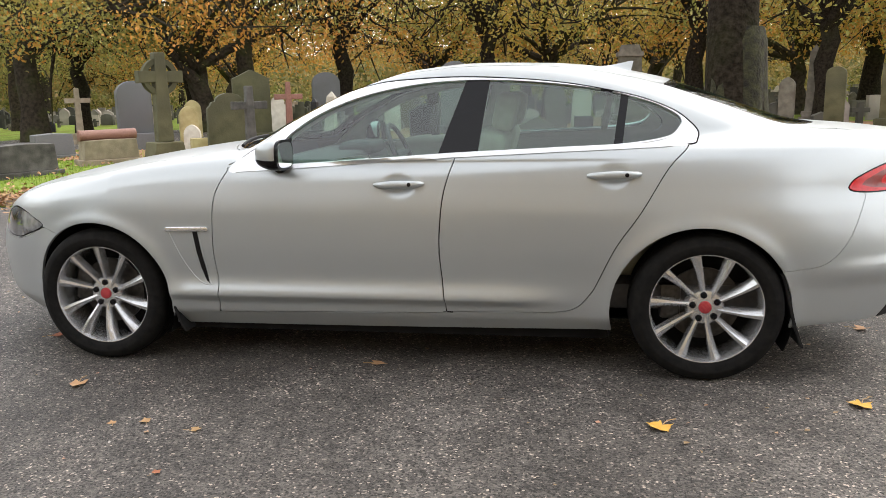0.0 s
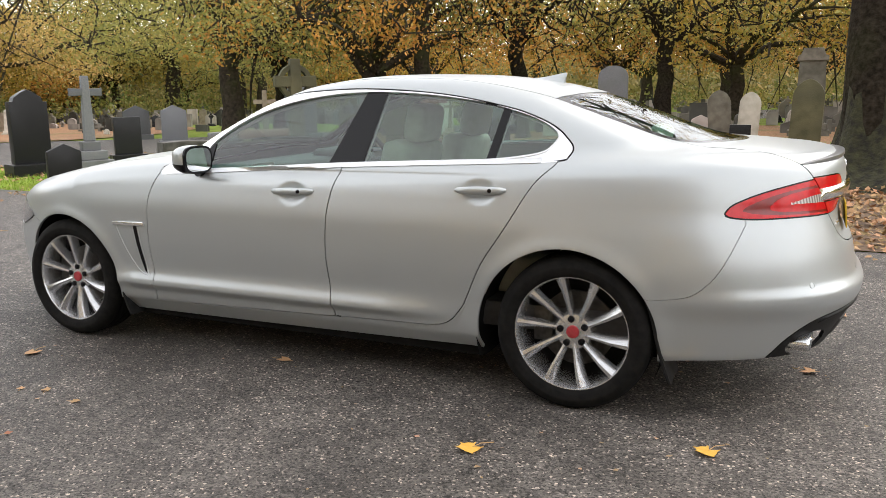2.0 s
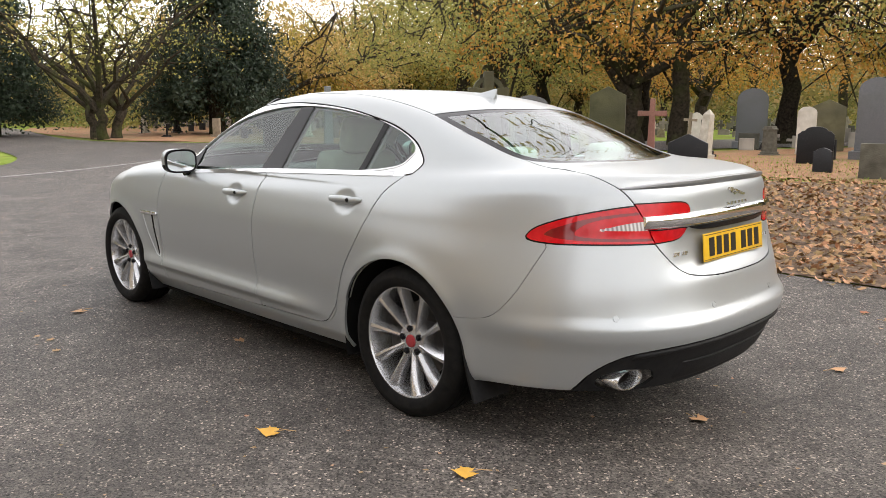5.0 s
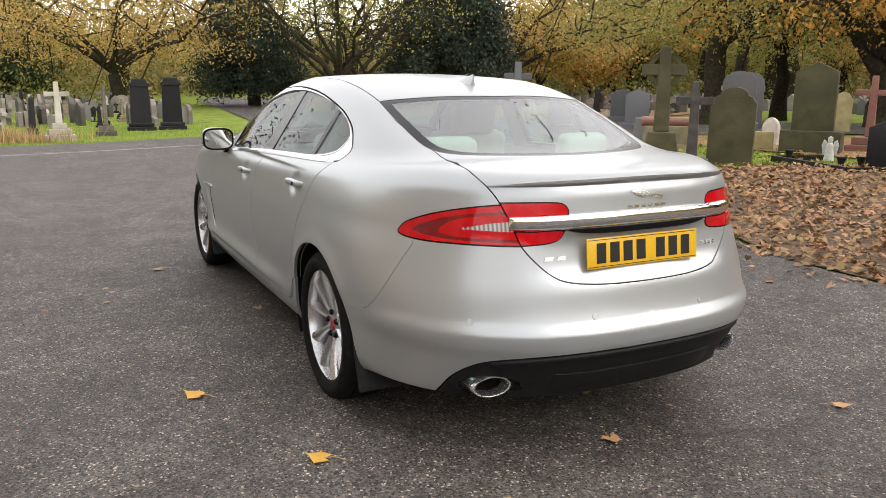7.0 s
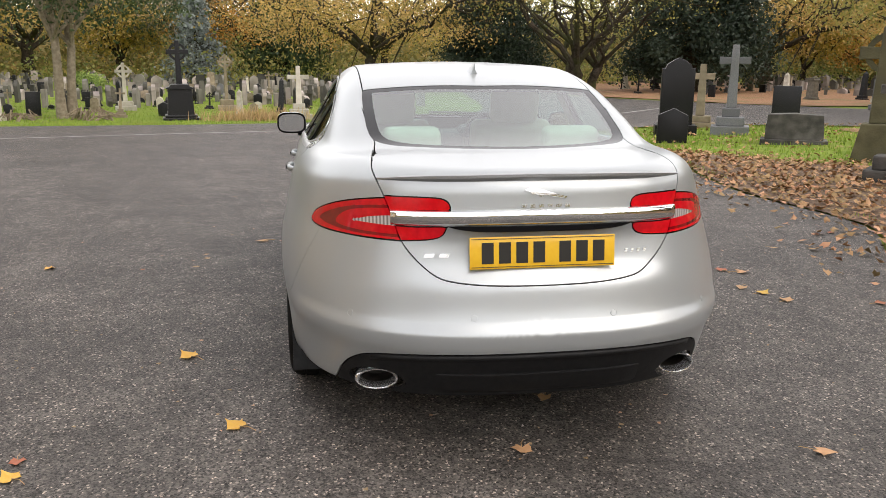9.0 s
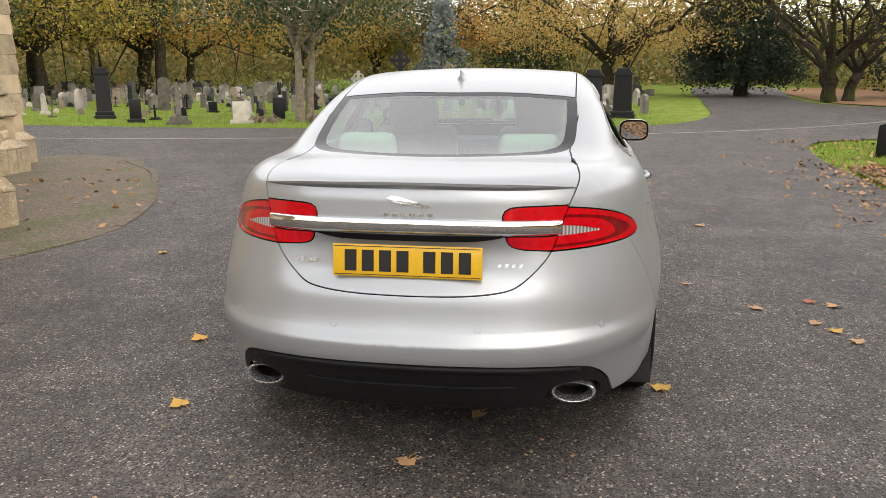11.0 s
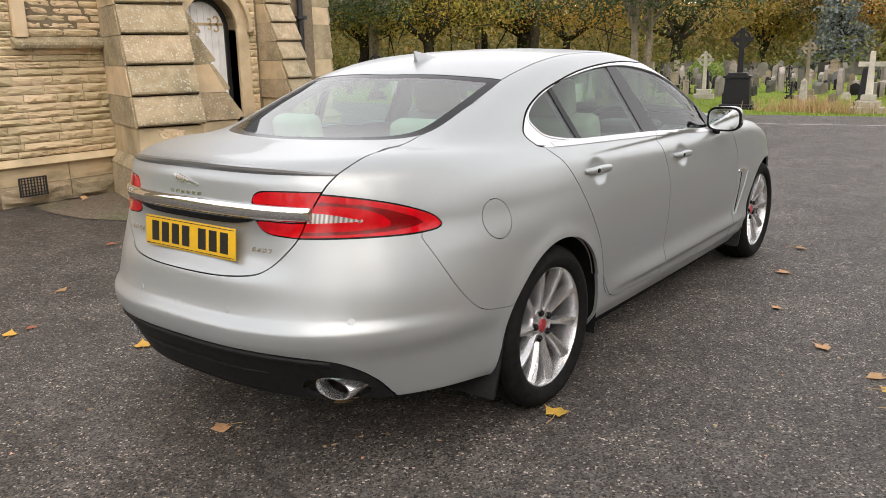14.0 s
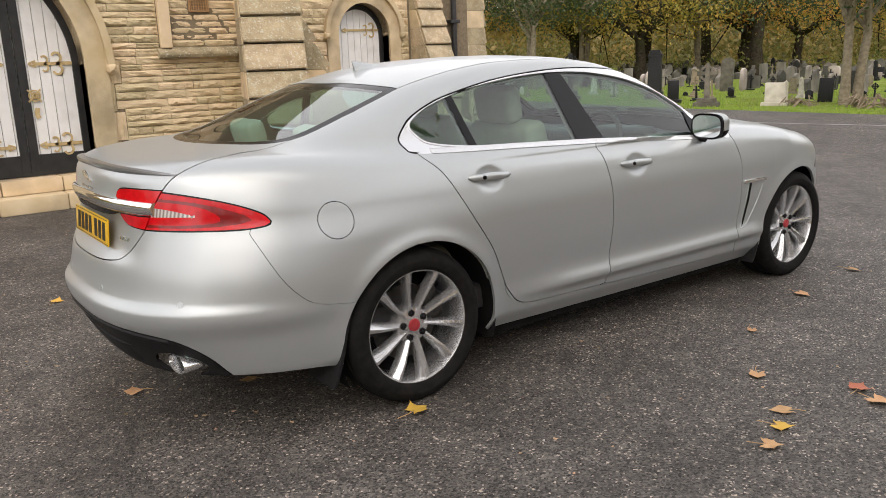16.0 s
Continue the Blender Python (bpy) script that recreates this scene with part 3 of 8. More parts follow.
fields = {
    "foot": lambda p: p[:, 2] - FOOT(p[:, 0]), "arch": arch,
    "dlo_out": on_side(DLO_OUT), "dlo_in": on_side(DLO_IN), "glass_f": on_side(GLASS_F), "glass_r": on_side(GLASS_R), "glass_q": on_side(GLASS_Q),
    "pillar_gap": on_side(PILLAR_GAP), "door_f": on_side(DOOR_F), "door_r": on_side(DOOR_R), "sill": on_side(SILL), "bumper": on_side(BUMPER),
    "lamp": lambda p: np.maximum(LAMP(p[:, 0], p[:, 2]), 0.4 - p[:, 0]), "clear": lambda p: np.maximum(LAMP_CLEAR(p[:, 0], p[:, 2]), 0.4 - p[:, 0]),
    "band": lambda p: np.maximum(LAMP_BAND(p[:, 0], p[:, 2]), 0.4 - p[:, 0]),
    "lamp_up": behind(LAMP_UP, 0.8), "lamp_down": behind(LAMP_DOWN, 0.8), "lid": behind(LID, 0.0), "diffuser": behind(DIFFUSER, 0.55),
    "back": above(BACKLIGHT, 1.05), "screen": above(SCREEN, 1.0), "bonnet": above(BONNET, 0.68), "headlamp": on_side(HEADLAMP), "nose": on_side(NOSE_CAP),
    "ditch": lambda p: np.maximum(np.abs(p[:, 1]) - 0.553 - 0.03 * np.clip(-0.9 - p[:, 0], 0, 1), 1.25 - p[:, 2]),
    "pipe": lambda p: np.where(p[:, 0] > 0.5, np.hypot((np.abs(p[:, 1]) - 0.577) / 1.9, p[:, 2] - 0.312) - 0.052, 1.0),
    "cap": lambda p: np.hypot(p[:, 0] - 0.345, p[:, 2] - 0.840) - 0.071,
}
# where each outline is cut: a gap beside it, or a clean edge
CUTS = [("foot", 0), ("arch", 0), ("dlo_out", 0), ("dlo_out", -0.007), ("dlo_in", 0.007), ("ditch", 0.003), ("ditch", -0.003), ("dlo_in", 0), ("glass_f", 0), ("glass_r", 0), ("glass_q", 0), ("pillar_gap", 0), ("door_f", GAP), ("door_f", -GAP), ("door_r", GAP), ("door_r", -GAP),
        ("sill", 0), ("bumper", GAP / 2), ("bumper", -GAP / 2), ("lid", GAP), ("lid", -GAP), ("lamp", 0), ("lamp", -0.006), ("clear", 0), ("band", 0), ("lamp_up", 0), ("lamp_up", -0.005), ("lamp_down", 0), ("lamp_down", -0.005), ("diffuser", 0), ("diffuser", -0.006), ("pipe", 0),
        ("back", 0), ("back", -0.045), ("screen", 0), ("screen", -0.05), ("bonnet", GAP), ("bonnet", -GAP), ("headlamp", 0), ("headlamp", -0.006), ("nose", GAP / 2), ("nose", -GAP / 2)]


def build_shell():
    o, d = [], []
    for x, psi in STN:
        for phi in PHI:
            f, s = radians(phi), radians(psi)
            o.append((x, 0, 0.62))
            d.append((math.sin(s), -math.cos(s) * math.cos(f), math.cos(s) * math.sin(f)))
    v = shoot(np.array(o), np.array(d))
    k = len(PHI)
    v[k - 1::k, 1] = 0
    v[::k, 1] = 0
    return v, [(i * k + j, (i + 1) * k + j, (i + 1) * k + j + 1, i * k + j + 1) for i in range(len(STN) - 1) for j in range(k - 1)]


def cut(v, faces, field, level):
    """Split the faces along field = level."""
    g = field(v) - level
    g = np.where(np.abs(g) < 1e-5, 1e-5, g)
    sign = g > 0
    new_v, cache, out = [], {}, []
    base = len(v)

    def mid(a, b):
        key = (a, b) if a < b else (b, a)
        if key not in cache:
            t = g[key[0]] / (g[key[0]] - g[key[1]])
            cache[key] = base + len(new_v)
            new_v.append(v[key[0]] + (v[key[1]] - v[key[0]]) * t)
        return cache[key]
    for f in faces:
        s = [sign[i] for i in f]
        if all(s) or not any(s):
            out.append(f)
            continue
        one, two = [], []
        for i in range(len(f)):
            a, b = f[i], f[(i + 1) % len(f)]
            (one if sign[a] else two).append(a)
            if sign[a] != sign[b]:
                m = mid(a, b)
                one.append(m)
                two.append(m)
        for q in (one, two):
            if len(q) > 2:
                out.append(tuple(q))
    if new_v:
        w = np.array(new_v)
        for _ in range(2):
            w = w - np.where(w[:, 2] > 0.12, body(w), 0)[:, None] * slope(w)
        v = np.concatenate([v, w])
    return v, out


def classify(c, fuel):
    """The name of the piece that each face belongs to, from the faces' middles."""
    f = {k: fn(c) for k, fn in fields.items()}
    name = np.full(len(c), "body", dtype=object)
    name[f["sill"] < 0] = "sill"
    name[f["bonnet"] < -GAP] = "bonnet"
    name[f["bumper"] < -GAP / 2] = "rear_bumper"
    name[f["nose"] < -GAP / 2] = "front_bumper"
    name[f["door_f"] < -GAP] = "front_door"
    name[f["door_r"] < -GAP] = "rear_door"
    name[f["lid"] < -GAP] = "boot_lid"
    seam = (np.abs(f["door_f"]) < GAP) | (np.abs(f["door_r"]) < GAP) | (np.abs(f["bonnet"]) < GAP)
    seam |= (np.abs(f["bumper"]) < GAP / 2) & (f["lid"] > GAP) | (np.abs(f["nose"]) < GAP / 2)
    seam |= (np.abs(f["lid"]) < GAP)
    name[seam] = "seam"
    lamp = (f["lamp"] < 0) & (f["lid"] > GAP)
    name[lamp] = "lamp_rim"
    name[lamp & (f["lamp"] < -0.006)] = "lamp_red"
    name[lamp & (f["lamp"] < -0.006) & (f["band"] < 0)] = "lamp_band"
    name[lamp & (f["clear"] < 0)] = "lamp_clear"
    for k in ("lamp_up", "lamp_down"):
        on = (f[k] < 0) & (f["lid"] < -GAP)
        name[on] = "lamp_in_rim"
        name[on & (f[k] < -0.005)] = k
    name[f["diffuser"] < 0] = "diffuser_edge"
    name[f["diffuser"] < -0.006] = "diffuser"
    name[f["headlamp"] < 0] = "headlamp_rim"
    name[f["headlamp"] < -0.006] = "headlamp"
    name[(np.abs(f["ditch"]) < 0.003) & (c[:, 2] > 1.3) & (c[:, 0] > -1.42) & (c[:, 0] < -0.16)] = "seam"
    name[f["dlo_out"] < 0] = "frame"
    line = 0.975 + 0.045 * np.clip((c[:, 0] + 2.0) / 1.6, 0, 1)
    name[(f["dlo_out"] < 0) & (f["dlo_out"] > -0.007) & (c[:, 2] > line + 0.03)] = "frame_seal"
    name[(f["dlo_out"] < -0.007) & (f["dlo_in"] < 0.007)] = "trim"
    name[(f["dlo_out"] < 0) & (c[:, 2] < line + 0.03) & (c[:, 0] > -2.15) & (c[:, 0] < -0.2)] = "trim"
    name[f["dlo_in"] < 0] = "pillar"
    name[(f["dlo_in"] < 0) & (c[:, 0] > -0.7)] = "pillar_c"
    name[(f["dlo_in"] < 0) & (c[:, 0] < -1.6)] = "pillar_a"
    for k in ("glass_f", "glass_r", "glass_q"):
        name[(f["dlo_in"] < 0) & (f[k] < 0)] = k
    name[f["back"] < 0] = "back_edge"
    name[f["back"] < -0.045] = "back_glass"
    name[f["screen"] < 0] = "screen_edge"
    name[f["screen"] < -0.05] = "screen_glass"
    if fuel:
        name[(f["cap"] < -GAP * 0.7)] = "fuel_flap"
        name[np.abs(f["cap"]) < GAP * 0.7] = "seam"
    name[(f["foot"] < 0) | (f["arch"] < 0) | (f["pipe"] < 0)] = ""
    return name


def panel(name, v, nrm, faces, material, parent, mirror=False, push=0.0, lip=0.014, label=""):
    """One panel of the shell as a mesh with its edges turned in."""
    used = {}
    idx = []
    for f in faces:
        for i in f:
            if i not in used:
                used[i] = len(idx)
                idx.append(i)
    p, n = v[idx] + nrm[idx] * push, nrm[idx]
    fs = [tuple(used[i] for i in f) for f in faces]
    edge = {}
    for f in fs:
        for a, b in zip(f, f[1:] + f[:1]):
            if (b, a) in edge:
                del edge[(b, a)]
            else:
                edge[(a, b)] = True
    edge = [e for e in edge if max(abs(p[e[0]][1]), abs(p[e[1]][1])) > 1e-4]
    ring = {}
    extra = []
    for a, b in edge:
        for i in (a, b):
            if i not in ring:
                ring[i] = len(p) + len(extra)
                extra.append(p[i] - n[i] * lip)
    lips = [(b, a, ring[a], ring[b]) for a, b in edge] if lip else []
    allp = np.concatenate([p, np.array(extra).reshape(-1, 3)]) if lip and extra else p
    flip = (1, -1, 1) if mirror else (1, 1, 1)
    allp, n2 = allp * flip, n * flip
    order = [f[::-1] for f in fs + lips] if mirror else fs + lips
    me = bpy.data.meshes.new(name)
    me.from_pydata([tuple(q) for q in allp], [], order)
    me.materials.append(material)
    me.polygons.foreach_set("use_smooth", [True] * len(order))
    me.update()
    loops = []
    for k, poly in enumerate(me.polygons):
        if k < len(fs):
            loops += [tuple(n2[i]) for i in order[k]]
        else:
            loops += [tuple(poly.normal)] * len(order[k])
    me.normals_split_custom_set(loops)
    ob = new(name, me)
    ob.parent = parent
    return tagged(ob, label)


BRIGHT = mat("satin_silver", (0.70, 0.71, 0.72), (0.74, 0.75, 0.76), 200, 0.22, 0.9, coat=0.6)
WINDOW_CHROME = mat("window_chrome", (0.62, 0.63, 0.64), (0.68, 0.69, 0.70), 60, 0.28, 0.75)
RED_LENS = mat("red_lens", (0.46, 0.003, 0.008), (0.60, 0.005, 0.012), 40, 0.08, coat=0.2, spec=0.35)
RED_DEEP = mat("red_lens_deep", (0.16, 0.002, 0.004), (0.22, 0.003, 0.006), 40, 0.1, coat=0.3)
CLEAR_LENS = mat("clear_lens", (0.40, 0.39, 0.38), (0.52, 0.51, 0.50), 25, 0.12, 0.2, coat=1.0)


def ribbed(m, a, b, scale):
    """Upright ribs behind a clear lens."""
    n, l = m.node_tree.nodes, m.node_tree.links
    co, wv, rp = n.new("ShaderNodeTexCoord"), n.new("ShaderNodeTexWave"), n.new("ShaderNodeValToRGB")
    wv.bands_direction = "Y"
    wv.inputs["Scale"].default_value, wv.inputs["Distortion"].default_value = scale, 0.4
    rp.color_ramp.elements[0].color, rp.color_ramp.elements[1].color = (*a, 1), (*b, 1)
    l.new(co.outputs["Object"], wv.inputs["Vector"])
    l.new(wv.outputs["Fac"], rp.inputs["Fac"])
    l.new(rp.outputs["Color"], n["Principled BSDF"].inputs["Base Color"])
    return m


ribbed(CLEAR_LENS, (0.20, 0.17, 0.16), (0.62, 0.60, 0.58), 26)
HEAD_LENS = mat("headlamp_lens", (0.02, 0.02, 0.022), (0.50, 0.51, 0.52), 9, 0.06, 0.3, coat=1.0)
SIDE_GLASS = glass_mat("side_glass", (0.55, 0.73, 0.675), face=0.10)
REAR_GLASS = glass_mat("rear_glass", (0.60, 0.86, 0.81), face=0.30)
LINING = mat("cream_lining", (0.33, 0.325, 0.29), (0.40, 0.39, 0.35), 30, 0.85, bump=0.1, bscale=300)

car = tagged(empty("car"), "silver metallic four-door saloon car parked on the asphalt", "car")
v0, faces0 = build_shell()
for name_, level_ in CUTS:
    v0, faces0 = cut(v0, faces0, fields[name_], level_)
vr, facesr = v0, faces0
for level_ in (GAP * 0.7, -GAP * 0.7):
    vr, facesr = cut(vr, facesr, fields["cap"], level_)
LOOK = {"body": (PAINT, 0), "sill": (PAINT, -0.004), "bonnet": (PAINT, 0), "rear_bumper": (PAINT, 0), "front_bumper": (PAINT, 0), "front_door": (PAINT, 0), "rear_door": (PAINT, 0), "boot_lid": (PAINT, 0),
        "seam": (DARK, -0.010), "lamp_rim": (GLOSS_BLACK, -0.003), "lamp_red": (RED_LENS, 0.002), "lamp_band": (RED_DEEP, 0.001), "lamp_clear": (CLEAR_LENS, 0.0005), "lamp_in_rim": (GLOSS_BLACK, -0.002), "lamp_up": (RED_LENS, 0.002), "lamp_down": (RED_LENS, 0.002),
        "diffuser_edge": (DARK, -0.01), "diffuser": (BLACK_PLASTIC, 0.0), "headlamp_rim": (DARK, -0.004), "headlamp": (HEAD_LENS, 0.0), "trim": (WINDOW_CHROME, 0.003), "frame": (BRIGHT, 0.001), "frame_seal": (DARK, -0.003), "pillar": (GLOSS_BLACK, -0.003), "pillar_c": (GLOSS_BLACK, -0.003), "pillar_a": (GLOSS_BLACK, -0.003),
        "glass_f": (SIDE_GLASS, -0.006), "glass_r": (SIDE_GLASS, -0.006), "glass_q": (SIDE_GLASS, -0.006), "back_edge": (GLOSS_BLACK, -0.002), "back_glass": (REAR_GLASS, -0.002), "screen_edge": (GLOSS_BLACK, -0.003), "screen_glass": (SIDE_GLASS, -0.003), "fuel_flap": (PAINT, 0)}
TITLE = {"seam": "panel_seal", "lamp_rim": "lamp_surround", "lamp_red": "tail_lamp", "lamp_band": "lamp_light_guide", "lamp_clear": "reversing_lamp", "lamp_in_rim": "lamp_surround", "lamp_up": "boot_lamp", "lamp_down": "boot_lamp", "diffuser_edge": "bumper_seal",
         "headlamp_rim": "lamp_surround", "trim": "window_trim", "frame": "window_frame", "frame_seal": "window_seal", "pillar": "door_pillar", "pillar_c": "door_pillar", "pillar_a": "door_pillar", "glass_f": "front_window", "glass_r": "rear_window", "glass_q": "quarter_window", "back_edge": "window_border", "back_glass": "rear_screen", "screen_edge": "window_border", "screen_glass": "windscreen"}
SAY = {"lamp_red": "glossy red tail lamp lens", "lamp_clear": "ribbed clear reversing lamp", "trim": "thin chrome strip round the windows", "frame": "bright satin silver window frame", "pillar": "gloss black door pillar", "diffuser": "matt black plastic lower bumper", "headlamp": "clear headlamp lens"}
UNDER = {"fuel_flap": "body", "lamp_in_rim": "boot_lid", "lamp_up": "boot_lid", "lamp_down": "boot_lid", "glass_f": "front_door", "glass_r": "rear_door", "diffuser": "rear_bumper", "diffuser_edge": "rear_bumper",
         "lamp_rim": "lamp_red", "lamp_band": "lamp_red", "lamp_clear": "lamp_red", "headlamp_rim": "headlamp", "back_edge": "back_glass", "screen_edge": "screen_glass"}
panels = {}
for side_, vv, ff in ((1, v0, faces0), (-1, vr, facesr)):
    nn = slope(vv)
    mids = np.array([vv[list(f)].mean(0) for f in ff])
    names = classify(mids, side_ == -1)
    groups = {}
    for f, nm in zip(ff, names):
        if nm:
            groups.setdefault(nm, []).append(f)
    for nm in sorted(groups, key=lambda k: k in UNDER):
        look_, push_ = LOOK[nm]
        up_ = panels.get((UNDER.get(nm), side_), car)
        thin = "glass" in nm
        panels[nm, side_] = panel(TITLE.get(nm, nm), vv, nn, groups[nm], look_, up_, side_ == -1, push_, 0 if thin else 0.014, SAY.get(nm, ""))
    lining = [f for f, nm, c in zip(ff, names, mids) if nm in ("body", "front_door", "rear_door", "pillar", "pillar_c", "pillar_a", "trim", "frame") and -2.3 < c[0] < 0.62 and c[2] > 0.45]
    panels["lining", side_] = panel("cabin_lining", vv, nn, lining, LINING, car, side_ == -1, -0.032, 0, "pale cream cabin lining")
for key in list(panels):
    if "glass" in key[0]:
        panels[key].visible_shadow = False
# ---- car: wheels, fittings and cabin ----
def skin_y(x, z):
    return -shoot(np.array([[x, 0.0, z]]), np.array([[0.0, -1.0, 0.0]]))[0][1]


def skin_x(y, z):
    return shoot(np.array([[0.1, y, z]]), np.array([[1.0, 0.0, 0.0]]))[0][0]


def skin_z(x, y):
    return shoot(np.array([[x, y, 0.7]]), np.array([[0.0, 0.0, 1.0]]))[0][2]


CAP_RED = mat("cap_red", (0.35, 0.02, 0.03), (0.5, 0.06, 0.07), 90, 0.25, 0.3, coat=0.8)
SILVER_TRIM = mat("grey_lip", (0.22, 0.225, 0.23), (0.26, 0.265, 0.27), 200, 0.3, 0.6, coat=0.5)
PLATE = mat("plate_yellow", (0.72, 0.42, 0.012), (0.76, 0.46, 0.02), 50, 0.35, coat=0.5)
PLATE_INK = mat("plate_black", (0.015, 0.014, 0.012), None, 20, 0.4)
LEATHER = mat("cream_leather", (0.46, 0.44, 0.35), (0.54, 0.52, 0.42), 20, 0.5, bump=0.15, bscale=250)
CABIN_DARK = mat("charcoal_trim", (0.03, 0.03, 0.032), (0.045, 0.045, 0.047), 40, 0.6, bump=0.1, bscale=300)
BORE_DARK = mat("bore_dark", (0.01, 0.009, 0.008), (0.05, 0.042, 0.035), 30, 0.45, 0.4)
MIRROR = mat("mirror_glass", (0.72, 0.74, 0.75), None, 5, 0.01, 1.0)


def wheel_at(x, y, side):
    """One alloy wheel; side +1 faces +y."""
    bm = bmesh.new()
    revolve(bm, [(0.232, -0.10), (0.240, -0.095), (0.238, -0.07), (0.238, 0.03), (0.240, 0.075), (0.242, 0.088), (0.247, 0.092), (0.251, 0.098), (0.249, 0.105), (0.243, 0.104), (0.238, 0.094), (0.233, 0.04), (0.231, -0.08), (0.232, -0.10)], 72)
    rim = part("wheel", bm, ALLOY, car, "ten-spoke silver alloy wheel")
    bm = bmesh.new()
    revolve(bm, [(0.245, -0.108), (0.262, -0.121), (0.285, -0.124), (0.312, -0.116), (0.328, -0.098), (0.334, -0.08), (0.335, -0.062), (0.328, -0.060), (0.328, -0.054), (0.3365, -0.052), (0.337, -0.004), (0.329, -0.002), (0.329, 0.004), (0.337, 0.006), (0.3365, 0.052), (0.328, 0.054),
                 (0.328, 0.060), (0.335, 0.062), (0.334, 0.08), (0.328, 0.098), (0.312, 0.116), (0.292, 0.1225), (0.288, 0.1235), (0.284, 0.1225), (0.265, 0.121), (0.252, 0.113), (0.246, 0.104)], 72)
    part("tyre", bm, RUBBER, rim, "black low-profile tyre")
    for i in range(10):
        bm = bmesh.new()
        rows = []
        for r, half, lo, hi, tw in ((0.035, 0.015, 0.040, 0.066, 0.0), (0.075, 0.0125, 0.030, 0.072, 0.0), (0.12, 0.0135, 0.030, 0.082, 0.001), (0.17, 0.0165, 0.036, 0.092, 0.003), (0.215, 0.0205, 0.046, 0.098, 0.008), (0.241, 0.0245, 0.052, 0.0995, 0.012)):
            q = []
            for u, h in ((-half, lo), (-half * 1.02, hi - 0.010), (-half * 0.9, hi - 0.003), (-half * 0.2, hi), (half * 0.72, hi - 0.012), (half * 1.06, hi - 0.026), (half, lo)):
                q.append(bm.verts.new((r, h * 1.0, u + tw)))
            rows.append(q)
        for a, b in zip(rows, rows[1:]):
            for j in range(len(a) - 1):
                bm.faces.new((a[j], a[j + 1], b[j + 1], b[j]))
        bmesh.ops.recalc_face_normals(bm, faces=bm.faces[:])
        if i == 0:
            spoke_me = mesh_of("spoke", bm, ALLOY, True, 35)
        else:
            bm.free()
        sp = new("spoke", spoke_me)
        sp.parent = rim
        sp.matrix_basis = pose(0, 0, 0, 0, i * 36 + 8, 0)
    bm = bmesh.new()
    revolve(bm, [(0.0, 0.068), (0.05, 0.067), (0.075, 0.062), (0.085, 0.045), (0.085, 0.0), (0.0, 0.0)], 40)
    part("hub", bm, ALLOY, rim)
    bm = bmesh.new()
    revolve(bm, [(0.0, 0.077), (0.018, 0.0765), (0.0265, 0.074), (0.029, 0.069), (0.029, 0.062)], 32)
    part("centre_cap", bm, CAP_RED, rim, "red centre cap")
    for i in range(5):
        a = radians(72 * i + 26)
        bm = bmesh.new()
        revolve(bm, [(0.0, 0.079), (0.007, 0.079), (0.010, 0.075), (0.0105, 0.0725), (0.0145, 0.0725), (0.0150, 0.060)], 14)
        nut = part("wheel_nut", bm, GLOSS_BLACK, rim)
        nut.location = (0.056 * math.cos(a), 0, 0.056 * math.sin(a))
    bm = bmesh.new()
    revolve(bm, [(0.07, -0.02), (0.165, -0.02), (0.165, -0.005), (0.08, -0.005), (0.08, 0.02), (0.0, 0.02)], 48)
    part("brake_disc", bm, STEEL, rim)
    bm = bmesh.new()
    box(bm, (-0.19, -0.05, -0.07), (-0.10, 0.02, 0.09), 0.015)
    part("brake_caliper", bm, STEEL, rim)
    # brake shield drawn out to the rim as a dark disc, for shade behind the spokes
    bm = bmesh.new()
    revolve(bm, [(0.0, -0.05), (0.2, -0.05), (0.232, -0.07)], 40)
    part("brake_shield", bm, DARK, rim)
    rim.matrix_basis = pose(x, y, 0.333, 0, 0, 0) @ Matrix.Diagonal((1, side, 1, 1))
    return rim


def wheel_spin(w, deg):
    w.matrix_basis = w.matrix_basis @ pose(0, 0, 0, 0, deg, 0)


for i, (x, y, s) in enumerate(((0, -0.795, -1), (0, 0.795, 1), (-2.909, -0.775, -1), (-2.909, 0.775, 1))):
    wheel_spin(wheel_at(x, y, s), (0, 20, 8, 29)[i])

# wheel housings, floor and mud flaps
for ax, az, ar in ARCHES:
    for s in (1, -1):
        bm = bmesh.new()
        arc = [radians(a) for a in range(-25, 206, 7)]
        inner, outer = [], []
        for a in arc:
            px, pz = ax + (ar + 0.012) * math.cos(a), az + (ar + 0.012) * math.sin(a)
            yo = max(0.6, skin_y(px, max(pz, 0.28)) - 0.006)
            outer.append(bm.verts.new((px, s * yo, pz)))
            inner.append(bm.verts.new((px, s * 0.50, pz)))
        for j in range(len(arc) - 1):
            bm.faces.new((outer[j], outer[j + 1], inner[j + 1], inner[j]))
        bm.faces.new(inner)
        part("wheel_housing", bm, DARK, car)
bm = bmesh.new()
box(bm, (-2.5, -0.80, 0.15), (-0.42, 0.80, 0.235), 0.02)
box(bm, (-3.5, -0.5, 0.16), (0.50, 0.5, 0.30), 0.02)
part("underbody", bm, DARK, car)
